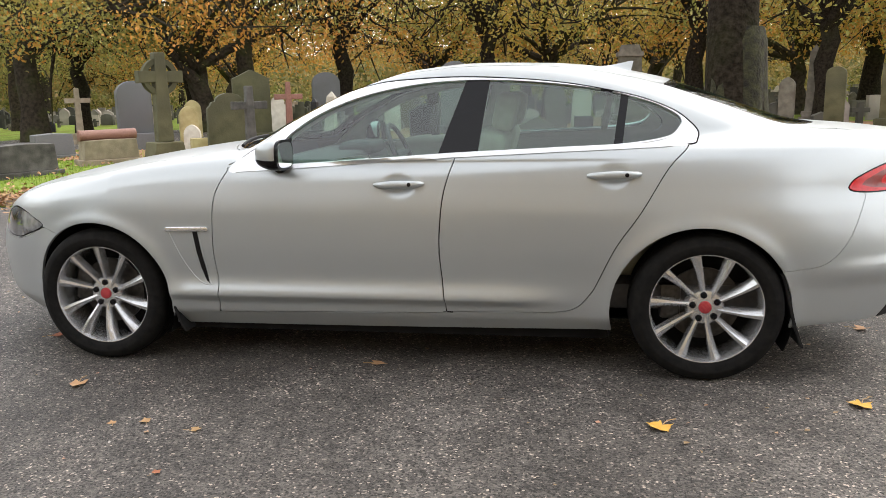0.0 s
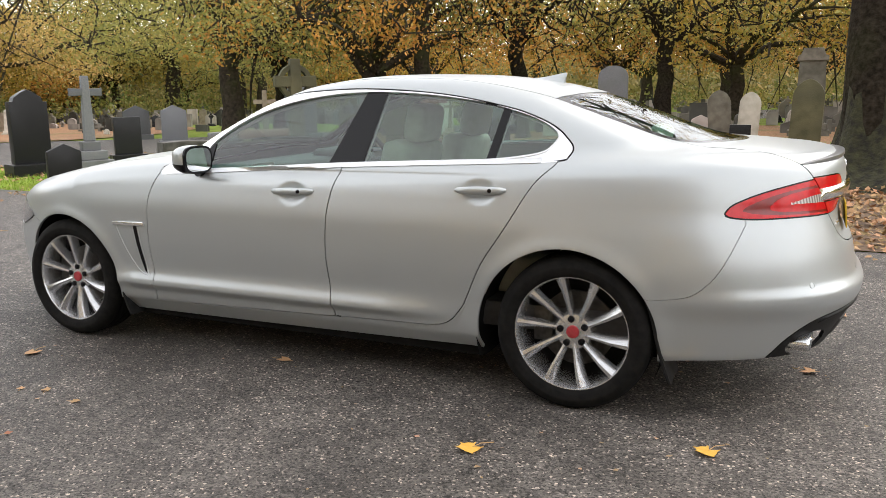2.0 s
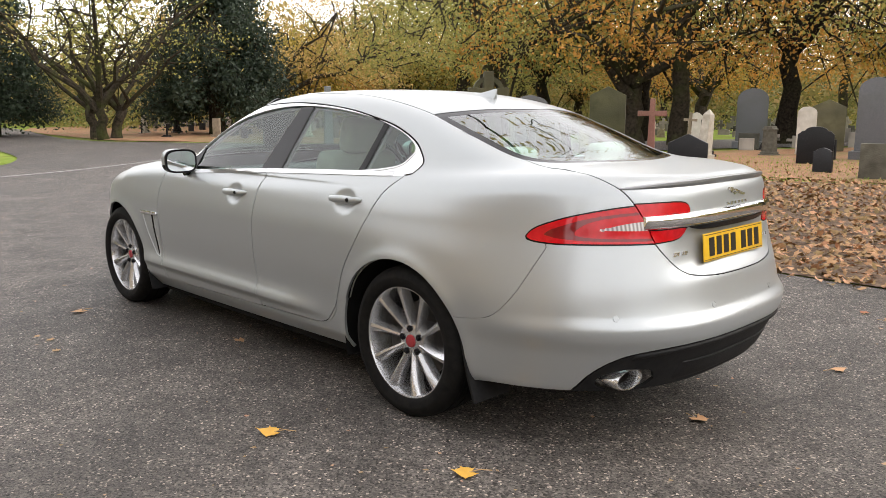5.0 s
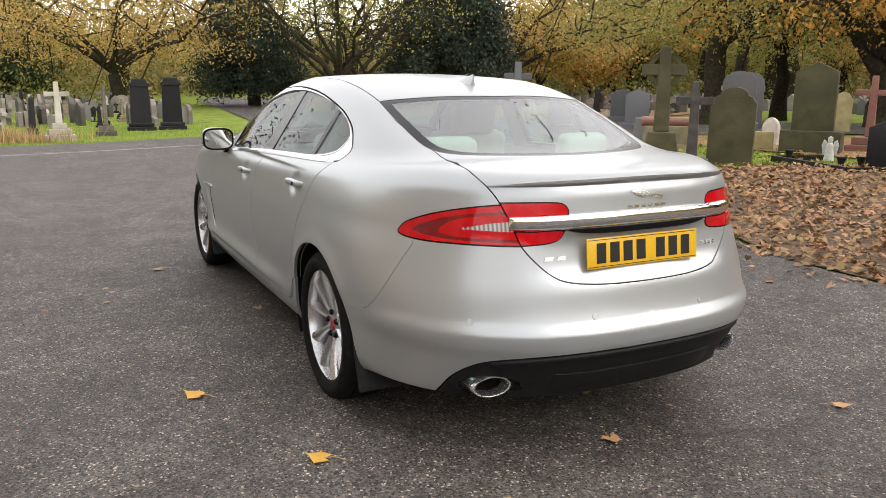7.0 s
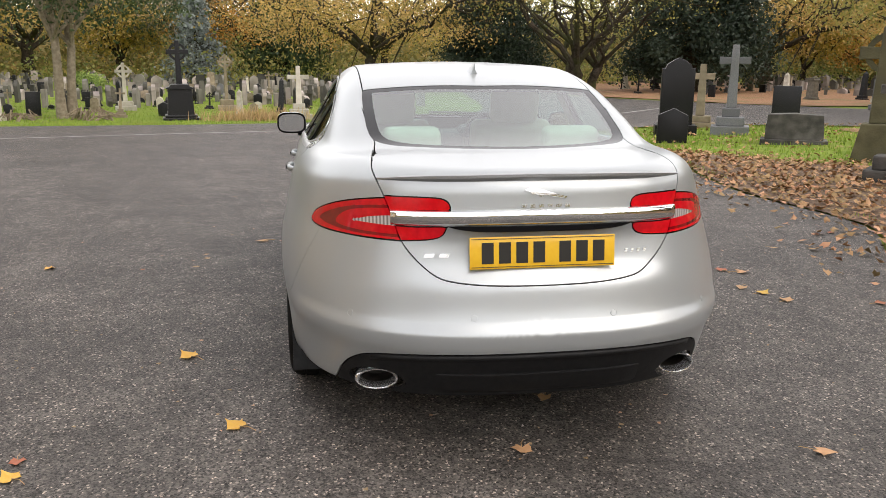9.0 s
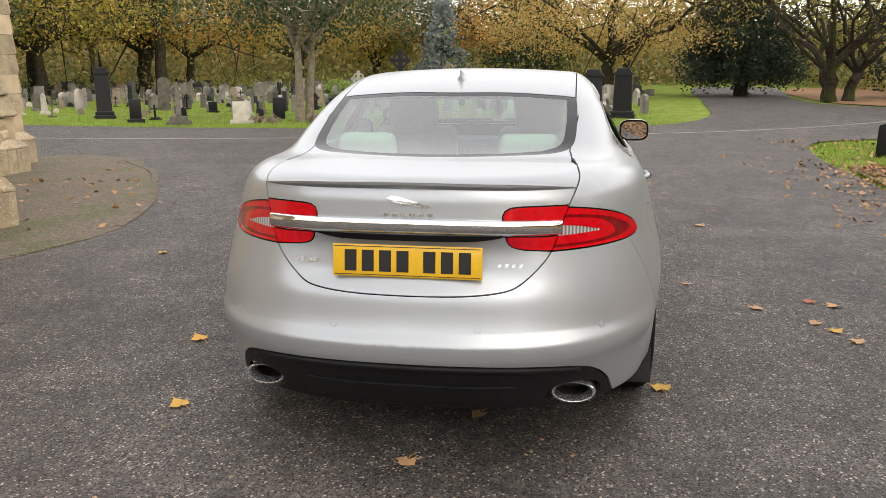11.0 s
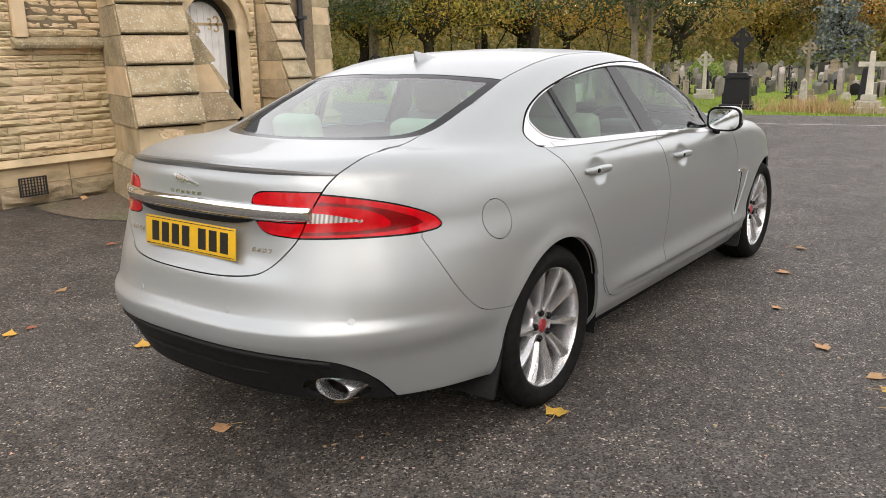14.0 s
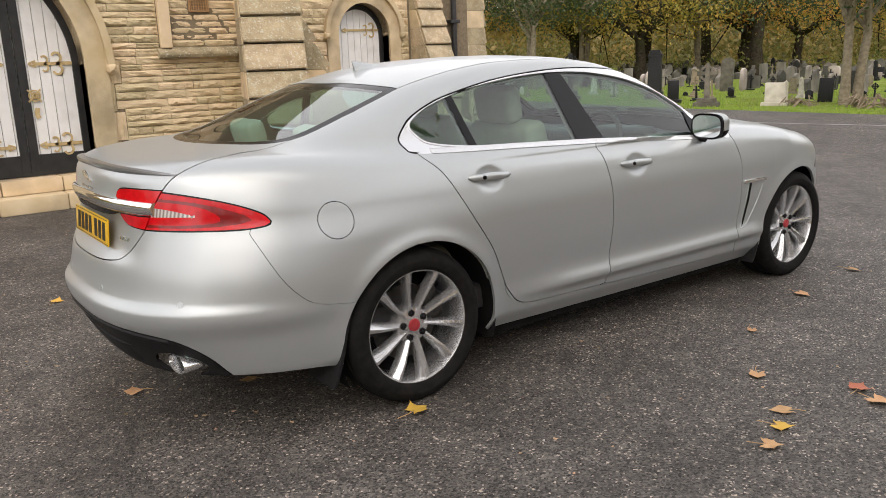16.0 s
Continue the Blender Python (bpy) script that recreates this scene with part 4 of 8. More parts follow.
for s in (1, -1):
    for line, wide, yo in (([(0.306, 0.50), (0.329, 0.44), (0.349, 0.36), (0.372, 0.27), (0.410, 0.165)], 0.22, 0.896), ([(-2.535, 0.42), (-2.528, 0.36), (-2.512, 0.28), (-2.485, 0.20), (-2.465, 0.165)], 0.15, 0.90)):
        bm = bmesh.new()
        q = spline(line, 4)
        prof = [(u - 0.006, w) for u, w in q] + [(u + 0.008, w) for u, w in q[::-1]]
        prism(bm, prof, wide, 0.003, m=Matrix.Translation((0, s * (yo - wide / 2), 0)))
        part("mud_flap", bm, BLACK_PLASTIC, car, "black rubber mud flap")

# door handles, side vents, mirrors
for s in (1, -1):
    for (hx, hz), key in zip(HANDLES, ("front_door", "rear_door")):
        yb = skin_y(hx - 0.10, hz)
        bm = bmesh.new()
        n = 13
        rings = []
        for i in range(n):
            t = i / (n - 1)
            px = hx - 0.115 + 0.235 * t
            lift = 0.012 + 0.034 * math.sin(math.pi * min(1, max(0, (t - 0.02) / 0.96))) ** 0.5
            hh = (0.012 + 0.006 * math.sin(math.pi * t)) * (0.55 if i in (0, n - 1) else 1)
            yy = skin_y(px, hz + 0.03)
            c = (yy + lift)
            rings.append([bm.verts.new((px, -s * -1 * 0 + s * (c - 0.012 + 0.012 * math.cos(a) - 0.0), hz + 0.004 + hh * math.sin(a) + 0.006 * t)) for a in (2 * math.pi * k / 12 for k in range(12))])
        for a, b in zip(rings, rings[1:]):
            for k in range(12):
                bm.faces.new((a[k], a[(k + 1) % 12], b[(k + 1) % 12], b[k]))
        bm.faces.new(rings[0])
        bm.faces.new(rings[-1])
        bmesh.ops.recalc_face_normals(bm, faces=bm.faces[:])
        handle = part("door_handle", bm, PAINT, panels[key, -s], "silver door handle")
        bm = bmesh.new()
        revolve(bm, [(0.0, 0.006), (0.008, 0.006), (0.0095, 0.0)], 16, m=Matrix.Translation((hx + 0.055, 0, hz + 0.009)) @ Matrix.Diagonal((1, s, 1, 1)))
        key_ob = part("handle_button", bm, GLOSS_BLACK, handle)
        key_ob.location = (0, s * (skin_y(hx + 0.055, hz + 0.03) + 0.0395), 0)
    # side vent behind the front wheel
    bm = bmesh.new()
    yv = skin_y(-2.41, 0.68)
    prism(bm, [(-2.515, 0.668), (-2.512, 0.688), (-2.30, 0.692), (-2.294, 0.684), (-2.296, 0.670)], 0.016, 0.004, m=Matrix.Translation((0, s * (yv + 0.002), 0)) @ pose(0, 0, 0, 0, 0, 0))
    part("vent_bar", bm, BRIGHT, panels["body", -s], "bright chrome side vent bar")
    bm = bmesh.new()
    tri = [(-2.378, 0.667), (-2.352, 0.667), (-2.337, 0.55), (-2.318, 0.43), (-2.305, 0.405), (-2.33, 0.425), (-2.352, 0.49), (-2.366, 0.57)]
    vv_, m_ = [], len(tri)
    for lift in (0.0015, -0.01):
        vv_.append([bm.verts.new((u, s * (skin_y(u, w) + lift), w)) for u, w in tri])
    bm.faces.new(vv_[0])
    for j in range(m_):
        bm.faces.new((vv_[0][j], vv_[0][(j + 1) % m_], vv_[1][(j + 1) % m_], vv_[1][j]))
    bmesh.ops.recalc_face_normals(bm, faces=bm.faces[:])
    part("vent_slot", bm, DARK, panels["body", -s], smooth=False)
    for line, r in (([(-2.50, 0.665), (-2.47, 0.59), (-2.43, 0.505), (-2.385, 0.44), (-2.345, 0.412), (-2.305, 0.404)], 0.0035), ([(-2.349, 0.665), (-2.335, 0.55), (-2.315, 0.43), (-2.303, 0.404)], 0.004)):
        bm = bmesh.new()
        q = spline(line, 6)
        tube(bm, [(u, s * (skin_y(u, w) - 0.0005), w) for u, w in q], r, 8)
        part("vent_edge", bm, PAINT, panels["body", -s])
    # door mirror
    bm = bmesh.new()
    bmesh.ops.create_uvsphere(bm, u_segments=28, v_segments=18, radius=1)
    for q in bm.verts:
        x, y, z = q.co
        e = 0.62
        x, y, z = (math.copysign(abs(c) ** e, c) for c in (x, y, z))
        x = x * (0.055 if x > 0 else 0.085)
        taper = 1 - 0.28 * (1 if x > 0 else 0) * 0 - 0.25 * max(0, -x / 0.085)
        q.co = (min(x, 0.046) - 0.0, s * (y * 0.095 * taper), z * 0.070 * taper + 0.004 * y)
    mirror = part("door_mirror", bm, PAINT, car, "silver door mirror with black base")
    mirror.matrix_basis = pose(-1.93, s * 0.942, 1.03, 0, 0, s * 3)
    bm = bmesh.new()
    bmesh.ops.create_uvsphere(bm, u_segments=28, v_segments=18, radius=1)
    for q in bm.verts:
        x, y, z = (math.copysign(abs(c) ** 0.62, c) for c in q.co)
        x = x * (0.055 if x > 0 else 0.085)
        taper = 1 - 0.25 * max(0, -x / 0.085)
        q.co = (min(x, 0.045) * 1.012, s * (y * 0.0965 * taper), (z * 0.0712 * taper + 0.004 * y))
    bmesh.ops.delete(bm, geom=[f for f in bm.faces if f.calc_center_median().z > -0.020], context="FACES")
    part("mirror_base", bm, GLOSS_BLACK, mirror, "gloss black lower half")
    for nm, size, off, m_ in (("mirror_surround", (0.095, 0.069), 0.047, GLOSS_BLACK), ("mirror_glass", (0.084, 0.058), 0.050, MIRROR)):
        bm = bmesh.new()
        ring = []
        for k in range(32):
            a = 2 * math.pi * k / 32
            ring.append(bm.verts.new((off, s * size[0] * math.copysign(abs(math.cos(a)) ** 0.6, math.cos(a)), size[1] * math.copysign(abs(math.sin(a)) ** 0.6, math.sin(a)))))
        f = bm.faces.new(ring)
        r = bmesh.ops.extrude_face_region(bm, geom=[f])
        bmesh.ops.translate(bm, vec=(-0.012, 0, 0), verts=[q for q in r["geom"] if isinstance(q, bmesh.types.BMVert)])
        bmesh.ops.recalc_face_normals(bm, faces=bm.faces[:])
        part(nm, bm, m_, mirror)
    bm = bmesh.new()
    tube(bm, [(0.0, s * -0.04, -0.062), (0.0, s * -0.08, -0.070), (0.01, s * -0.125, -0.068)], [0.028, 0.022, 0.02], 10)
    part("mirror_arm", bm, GLOSS_BLACK, mirror)
    bm = bmesh.new()
    tr = [(-2.04, 0.985), (-1.90, 0.99), (-1.915, 1.10), (-1.99, 1.045)]
    a_ = [bm.verts.new((u, s * (skin_y(u, w) - 0.001), w)) for u, w in tr]
    b_ = [bm.verts.new((u, s * (skin_y(u, w) - 0.012), w)) for u, w in tr]
    bm.faces.new(a_)
    for j in range(4):
        bm.faces.new((a_[j], a_[(j + 1) % 4], b_[(j + 1) % 4], b_[j]))
    bmesh.ops.recalc_face_normals(bm, faces=bm.faces[:])
    part("mirror_sail", bm, GLOSS_BLACK, car, smooth=False)

# bright strip along the foot of the side windows
for s in (1, -1):
    for key, x0, x1 in (("front_door", -2.03, -1.128), ("rear_door", -1.118, -0.16)):
        bm = bmesh.new()
        rows = []
        for x in np.linspace(x0, x1, 25):
            zc = np.interp(x, (-2.03, -1.9, -1.595, -1.123, -0.623, -0.37, -0.16), (0.962, 0.968, 0.986, 1.0145, 1.036, 1.045, 1.054))
            rows.append([bm.verts.new((x, s * (skin_y(x, zc + dz) + push), zc + dz)) for dz, push in ((-0.0105, -0.004), (-0.009, 0.0045), (0.0, 0.007), (0.009, 0.0075), (0.0115, -0.004))])
        for a, b in zip(rows, rows[1:]):
            for j in range(4):
                bm.faces.new((a[j], a[j + 1], b[j + 1], b[j]))
        for r in (rows[0], rows[-1]):
            bm.faces.new(r)
        bmesh.ops.recalc_face_normals(bm, faces=bm.faces[:])
        part("belt_trim", bm, WINDOW_CHROME, panels[key, -s], "bright metal strip under the window", angle=50)

# boot: lip spoiler, chrome bar, plate, badges
bm = bmesh.new()
rows = []
for y in np.linspace(-0.565, 0.565, 41):
    k = 1 - 0.75 * max(0, (abs(y) - 0.35) / 0.215) ** 2
    x = skin_x(y, 1.035)
    rows.append([bm.verts.new((x + dx, y, 1.058 - 0.018 * (y / 0.55) ** 2 + dz * k)) for dx, dz in ((-0.13, 0.004), (-0.06, 0.010), (-0.01, 0.016), (0.0, 0.013), (0.001, 0.004), (-0.006, -0.008), (-0.03, -0.02))])
for a, b in zip(rows, rows[1:]):
    for j in range(6):
        bm.faces.new((a[j], a[j + 1], b[j + 1], b[j]))
bmesh.ops.recalc_face_normals(bm, faces=bm.faces[:])
lid = panels["boot_lid", 1]
part("lip_spoiler", bm, SILVER_TRIM, lid, "grey lip spoiler", angle=30)
bm = bmesh.new()
rows = []
for y in np.linspace(-0.522, 0.522, 49):
    zc = 0.913 + 0.012 * (1 - (y / 0.52) ** 2)
    x = skin_x(y, zc)
    rows.append([bm.verts.new((x + dx, y, zc + dz)) for dx, dz in ((-0.01, 0.028), (0.004, 0.027), (0.014, 0.020), (0.017, 0.006), (0.013, -0.012), (0.006, -0.024), (-0.01, -0.027))])
for a, b in zip(rows, rows[1:]):
    for j in range(6):
        bm.faces.new((a[j], a[j + 1], b[j + 1], b[j]))
for r in (rows[0], rows[-1]):
    bm.faces.new(r)
bmesh.ops.recalc_face_normals(bm, faces=bm.faces[:])
part("chrome_bar", bm, CHROME, lid, "broad chrome bar across the boot", angle=60)
bm = bmesh.new()
rows = []
for y in np.linspace(-0.335, 0.335, 31):
    x = skin_x(y, 0.888)
    k = 1 - abs(y / 0.335) ** 6
    rows.append([bm.verts.new((x + dx, y, 0.893 + dz * k)) for dx, dz in ((-0.005, 0.004), (0.0065, 0.0), (0.0045, -0.020), (-0.005, -0.022))])
for a, b in zip(rows, rows[1:]):
    for j in range(3):
        bm.faces.new((a[j], a[j + 1], b[j + 1], b[j]))
bmesh.ops.recalc_face_normals(bm, faces=bm.faces[:])
part("bar_shadow_strip", bm, GLOSS_BLACK, lid)
px = max(skin_x(y, z) for y in (0.0, 0.26) for z in (0.75, 0.80, 0.855)) + 0.008
tilt = pose(px, 0, 0.802, 0, -6, 0)
bm = bmesh.new()
box(bm, (-0.006, -0.26, -0.0555), (0.0, 0.26, 0.0555), 0.0025, tilt)
plate = part("number_plate", bm, PLATE, lid, "yellow number plate")
bm = bmesh.new()
for z0, z1, y0, y1 in ((0.0475, 0.050, -0.2545, 0.2545), (-0.050, -0.0475, -0.2545, 0.2545)):
    box(bm, (0.0, y0, z0), (0.0012, y1, z1), 0, tilt)
part("plate_border", bm, PLATE_INK, plate)
for i in range(7):
    y = -0.197 + i * 0.061 + (0.032 if i > 3 else 0)
    bm = bmesh.new()
    box(bm, (0.0, y - 0.021, -0.037), (0.0014, y + 0.021, 0.037), 0, tilt)
    part("plate_bar", bm, PLATE_INK, plate, smooth=False)
for nm, outline, at_ in (("boot_badge", [(-0.075, 0.018), (-0.06, 0.027), (-0.035, 0.026), (0.0, 0.016), (0.04, 0.004), (0.078, -0.006), (0.07, -0.012), (0.03, -0.006), (0.0, 0.0), (-0.02, -0.006), (-0.03, 0.002), (-0.05, 0.004), (-0.055, 0.012)], (0.005, 1.0)),
                         *[("lettering_bar", [(-0.009, 0.0055), (0.009, 0.0055), (0.009, -0.0055), (-0.009, -0.0055)], (-0.072 + 0.0308 * k, 0.964)) for k in range(6)],
                         *[("lettering_bar", [(-0.014, 0.007), (0.020, 0.007), (0.014, -0.007), (-0.020, -0.007)], (y_, 0.790)) for y_ in (-0.395, -0.343)],
                         *[("lettering_bar", [(-0.004, 0.0065), (0.007, 0.0065), (0.004, -0.0065), (-0.007, -0.0065)], (0.315 + 0.024 * k, 0.790)) for k in range(4)]):
    bm = bmesh.new()
    yc, zc = at_
    a_ = [bm.verts.new((skin_x(yc + u, zc + w) + 0.0045, yc + u, zc + w)) for u, w in outline]
    b_ = [bm.verts.new((q.co.x - 0.007, q.co.y, q.co.z)) for q in a_]
    bm.faces.new(a_)
    for j in range(len(a_)):
        bm.faces.new((a_[j], a_[(j + 1) % len(a_)], b_[(j + 1) % len(a_)], b_[j]))
    bmesh.ops.recalc_face_normals(bm, faces=bm.faces[:])
    part(nm, bm, BRIGHT, lid, smooth=False)
for y, z in ((-0.25, 0.585), (0.25, 0.585), (-0.667, 0.571), (0.667, 0.571)):
    bm = bmesh.new()
    x = skin_x(y, z)
    n_ = slope(np.array([[x, y, z]]))[0]
    revolve(bm, [(0.0, 0.0012), (0.0105, 0.001), (0.0115, -0.001), (0.012, 0.0012), (0.0128, 0.001), (0.0135, -0.003)], 20, "z", Matrix.Translation((x, y, z)) @ Vector(n_).to_track_quat("Z", "Y").to_matrix().to_4x4())
    part("parking_sensor", bm, PAINT, panels["rear_bumper", 1 if y < 0 else -1])
for s in (1, -1):
    bm = bmesh.new()
    xt = 0.922
    at_tip = Matrix.Translation((xt, s * 0.577, 0.317)) @ Matrix.Rotation(radians(s * 5), 4, "Z") @ Matrix.Diagonal((1, 0.080, 0.040, 1))
    revolve(bm, [(0.74, -0.12), (0.76, -0.03), (0.80, -0.008), (0.86, 0.003), (0.94, 0.004), (1.0, -0.004), (1.01, -0.016), (1.0, -0.03), (0.96, -0.13)], 48, "x", at_tip)
    tip = part("exhaust_tip", bm, BRIGHT, car, "oval chrome exhaust tip")
    bm = bmesh.new()
    revolve(bm, [(0.0, -0.11), (0.62, -0.11), (0.66, -0.09), (0.74, -0.06), (0.755, -0.045)], 40, "x", at_tip)
    part("exhaust_bore", bm, BORE_DARK, tip, "dark brown-black exhaust bore")
# a raised lip along the top of the black lower bumper, and the shallow centre panel
bm = bmesh.new()
rows = []
for y in np.linspace(-0.60, 0.60, 49):
    zc = 0.446 - 0.028 * (abs(y) / 0.6) ** 4
    x = skin_x(y, zc)
    rows.append([bm.verts.new((x + dx, y, zc + dz)) for dx, dz in ((-0.006, 0.010), (0.005, 0.008), (0.009, 0.0), (0.004, -0.010), (-0.006, -0.014))])
for a, b in zip(rows, rows[1:]):
    for j in range(4):
        bm.faces.new((a[j], a[j + 1], b[j + 1], b[j]))
for r in (rows[0], rows[-1]):
    bm.faces.new(r)
bmesh.ops.recalc_face_normals(bm, faces=bm.faces[:])
part("diffuser_lip", bm, BLACK_PLASTIC, panels["rear_bumper", 1], angle=60)
bm = bmesh.new()
rows = []
for y in np.linspace(-0.40, 0.40, 33):
    k = 1 - abs(y / 0.40) ** 8
    q = []
    for z, push in ((0.372, -0.004), (0.366, 0.010), (0.30, 0.012), (0.285, 0.004)):
        q.append(bm.verts.new((skin_x(y, z) + push * k - 0.004 * (1 - k), y, z)))
    rows.append(q)
for a, b in zip(rows, rows[1:]):
    for j in range(3):
        bm.faces.new((a[j], a[j + 1], b[j + 1], b[j]))
bmesh.ops.recalc_face_normals(bm, faces=bm.faces[:])
part("valance", bm, BLACK_PLASTIC, panels["rear_bumper", 1], angle=35)
# shark-fin aerial
bm = bmesh.new()
rows = []
for t in np.linspace(0, 1, 13):
    x = -0.455 + 0.165 * t
    h = 0.052 * t ** 1.3 * (1 if t < 0.97 else 0.92)
    w = 0.028 * (1 - (2 * abs(t - 0.55)) ** 3 * 0.6)
    z0 = skin_z(x, 0) - 0.004
    rows.append([bm.verts.new((x + k * 0.012, y * w, z0 + 0.006 + k * h)) for y, k in ((-1, -0.1), (-0.75, 0.06), (-0.3, 0.45), (-0.12, 0.95), (0, 1), (0.12, 0.95), (0.3, 0.45), (0.75, 0.06), (1, -0.1))])
for a, b in zip(rows, rows[1:]):
    for j in range(8):
        bm.faces.new((a[j], a[j + 1], b[j + 1], b[j]))
bm.faces.new(rows[-1])
bm.faces.new(rows[0])
bmesh.ops.recalc_face_normals(bm, faces=bm.faces[:])
part("roof_aerial", bm, PAINT, car, "silver shark-fin aerial", angle=50)
# wipers at the windscreen's foot
for y0, y1 in ((-0.62, -0.05), (0.05, 0.6)):
    bm = bmesh.new()
    q = [(-2.31 + 0.10 * (y / 0.65) ** 2, y) for y in np.linspace(y0, y1, 10)]
    tube(bm, [(x, y, skin_z(x, y) + 0.012) for x, y in q], 0.009, 6)
    part("wiper", bm, BLACK_PLASTIC, car)


# cabin
def cushion(bm, lo, hi, r=0.05, m=None):
    return box(bm, lo, hi, r, m, 4)


for s in (1, -1):
    bm = bmesh.new()
    cushion(bm, (-1.62, s * 0.36 - 0.25, 0.42), (-1.08, s * 0.36 + 0.25, 0.60))
    seat = part("front_seat", bm, LEATHER, car, "cream leather front seat")
    bm = bmesh.new()
    cushion(bm, (-0.09, -0.24, 0.0), (0.06, 0.24, 0.60), 0.06, pose(-1.10, s * 0.36, 0.52, 0, 14, 0))
    part("seat_back", bm, LEATHER, seat)
    bm = bmesh.new()
    cushion(bm, (-0.05, -0.14, 0.0), (0.06, 0.14, 0.19), 0.05, pose(-0.945, s * 0.36, 1.10, 0, 12, 0))
    part("headrest", bm, LEATHER, seat)
    for dy in (-0.05, 0.05):
        bm = bmesh.new()
        tube(bm, [(-0.955, s * 0.36 + dy, 1.0), (-0.94, s * 0.36 + dy, 1.13)], 0.006, 6)
        part("headrest_post", bm, CHROME, seat)
bm = bmesh.new()
cushion(bm, (-0.62, -0.66, 0.42), (-0.12, 0.66, 0.60))
bench = part("rear_seat", bm, LEATHER, car, "cream leather rear bench")
bm = bmesh.new()
cushion(bm, (-0.08, -0.64, 0.0), (0.08, 0.64, 0.58), 0.06, pose(-0.10, 0, 0.50, 0, 22, 0))
part("seat_back", bm, LEATHER, bench)
for y in (-0.36, 0.36):
    bm = bmesh.new()
    cushion(bm, (-0.05, -0.13, 0.0), (0.05, 0.13, 0.13), 0.045, pose(0.13, y, 1.035, 0, 14, 0))
    part("headrest", bm, LEATHER, bench)
bm = bmesh.new()
box(bm, (0.10, -0.68, 0.99), (0.46, 0.68, 1.03), 0.015)
part("parcel_shelf", bm, LINING, car)
bm = bmesh.new()
cushion(bm, (-2.20, -0.74, 0.62), (-1.78, 0.74, 0.965), 0.08)
dash = part("dashboard", bm, CABIN_DARK, car, "charcoal dashboard")
bm = bmesh.new()
cushion(bm, (-1.98, 0.20, 0.93), (-1.76, 0.56, 1.01), 0.05)
part("instrument_hood", bm, CABIN_DARK, dash)
bm = bmesh.new()
ringm = pose(-1.62, 0.38, 0.93, 0, 66, 0)
tube(bm, [ringm @ Vector((0.185 * math.cos(a), 0.185 * math.sin(a), 0)) for a in (2 * math.pi * k / 32 for k in range(33))], 0.015, 8, False)
wheel = part("steering_wheel", bm, CABIN_DARK, car, "charcoal steering wheel")
for a in (0, 180, 270):
    bm = bmesh.new()
    e_ = Vector((0.18 * math.cos(radians(a + 90)), 0.18 * math.sin(radians(a + 90)), 0))
    tube(bm, [ringm @ Vector((0, 0, -0.02)), ringm @ e_], [0.03, 0.012], 8)
    part("wheel_spoke", bm, CABIN_DARK, wheel)
bm = bmesh.new()
box(bm, (-2.2, -0.80, 0.30), (0.4, 0.80, 0.42), 0.02)
part("cabin_floor", bm, CABIN_DARK, car)
bm = bmesh.new()
cushion(bm, (-1.75, -0.09, 0.40), (-0.7, 0.09, 0.64), 0.04)
part("centre_console", bm, CABIN_DARK, car)
# ---- chapel: coursed sandstone with buttresses and pointed doors ----
DOOR_WHITE = mat("white_door_paint", (0.78, 0.77, 0.75), (0.84, 0.83, 0.81), 3, 0.55, bump=0.15, bscale=30, stain=(4, 0.25, (0.45, 0.43, 0.38)))
DOOR_BLACK = mat("black_door_paint", (0.014, 0.014, 0.014), (0.028, 0.027, 0.026), 8, 0.42, bump=0.2, bscale=60)
GOLD = mat("gilded_iron", (0.50, 0.36, 0.16), (0.64, 0.49, 0.26), 20, 0.5, 0.25, bump=0.2, bscale=80)
IRON = mat("black_iron", (0.015, 0.015, 0.016), (0.03, 0.03, 0.03), 20, 0.5, bump=0.2, bscale=80)
TERRACOTTA = mat("terracotta_vent", (0.36, 0.20, 0.09), (0.45, 0.27, 0.13), 20, 0.8, bump=0.2, bscale=80)
MORTAR = mat("mortar", (0.16, 0.125, 0.08), (0.24, 0.19, 0.125), 20, 0.95, bump=0.5, bscale=90)
SLATE = mat("slate_roof", (0.06, 0.06, 0.065), (0.11, 0.11, 0.115), 4, 0.7, bump=0.3, bscale=20)


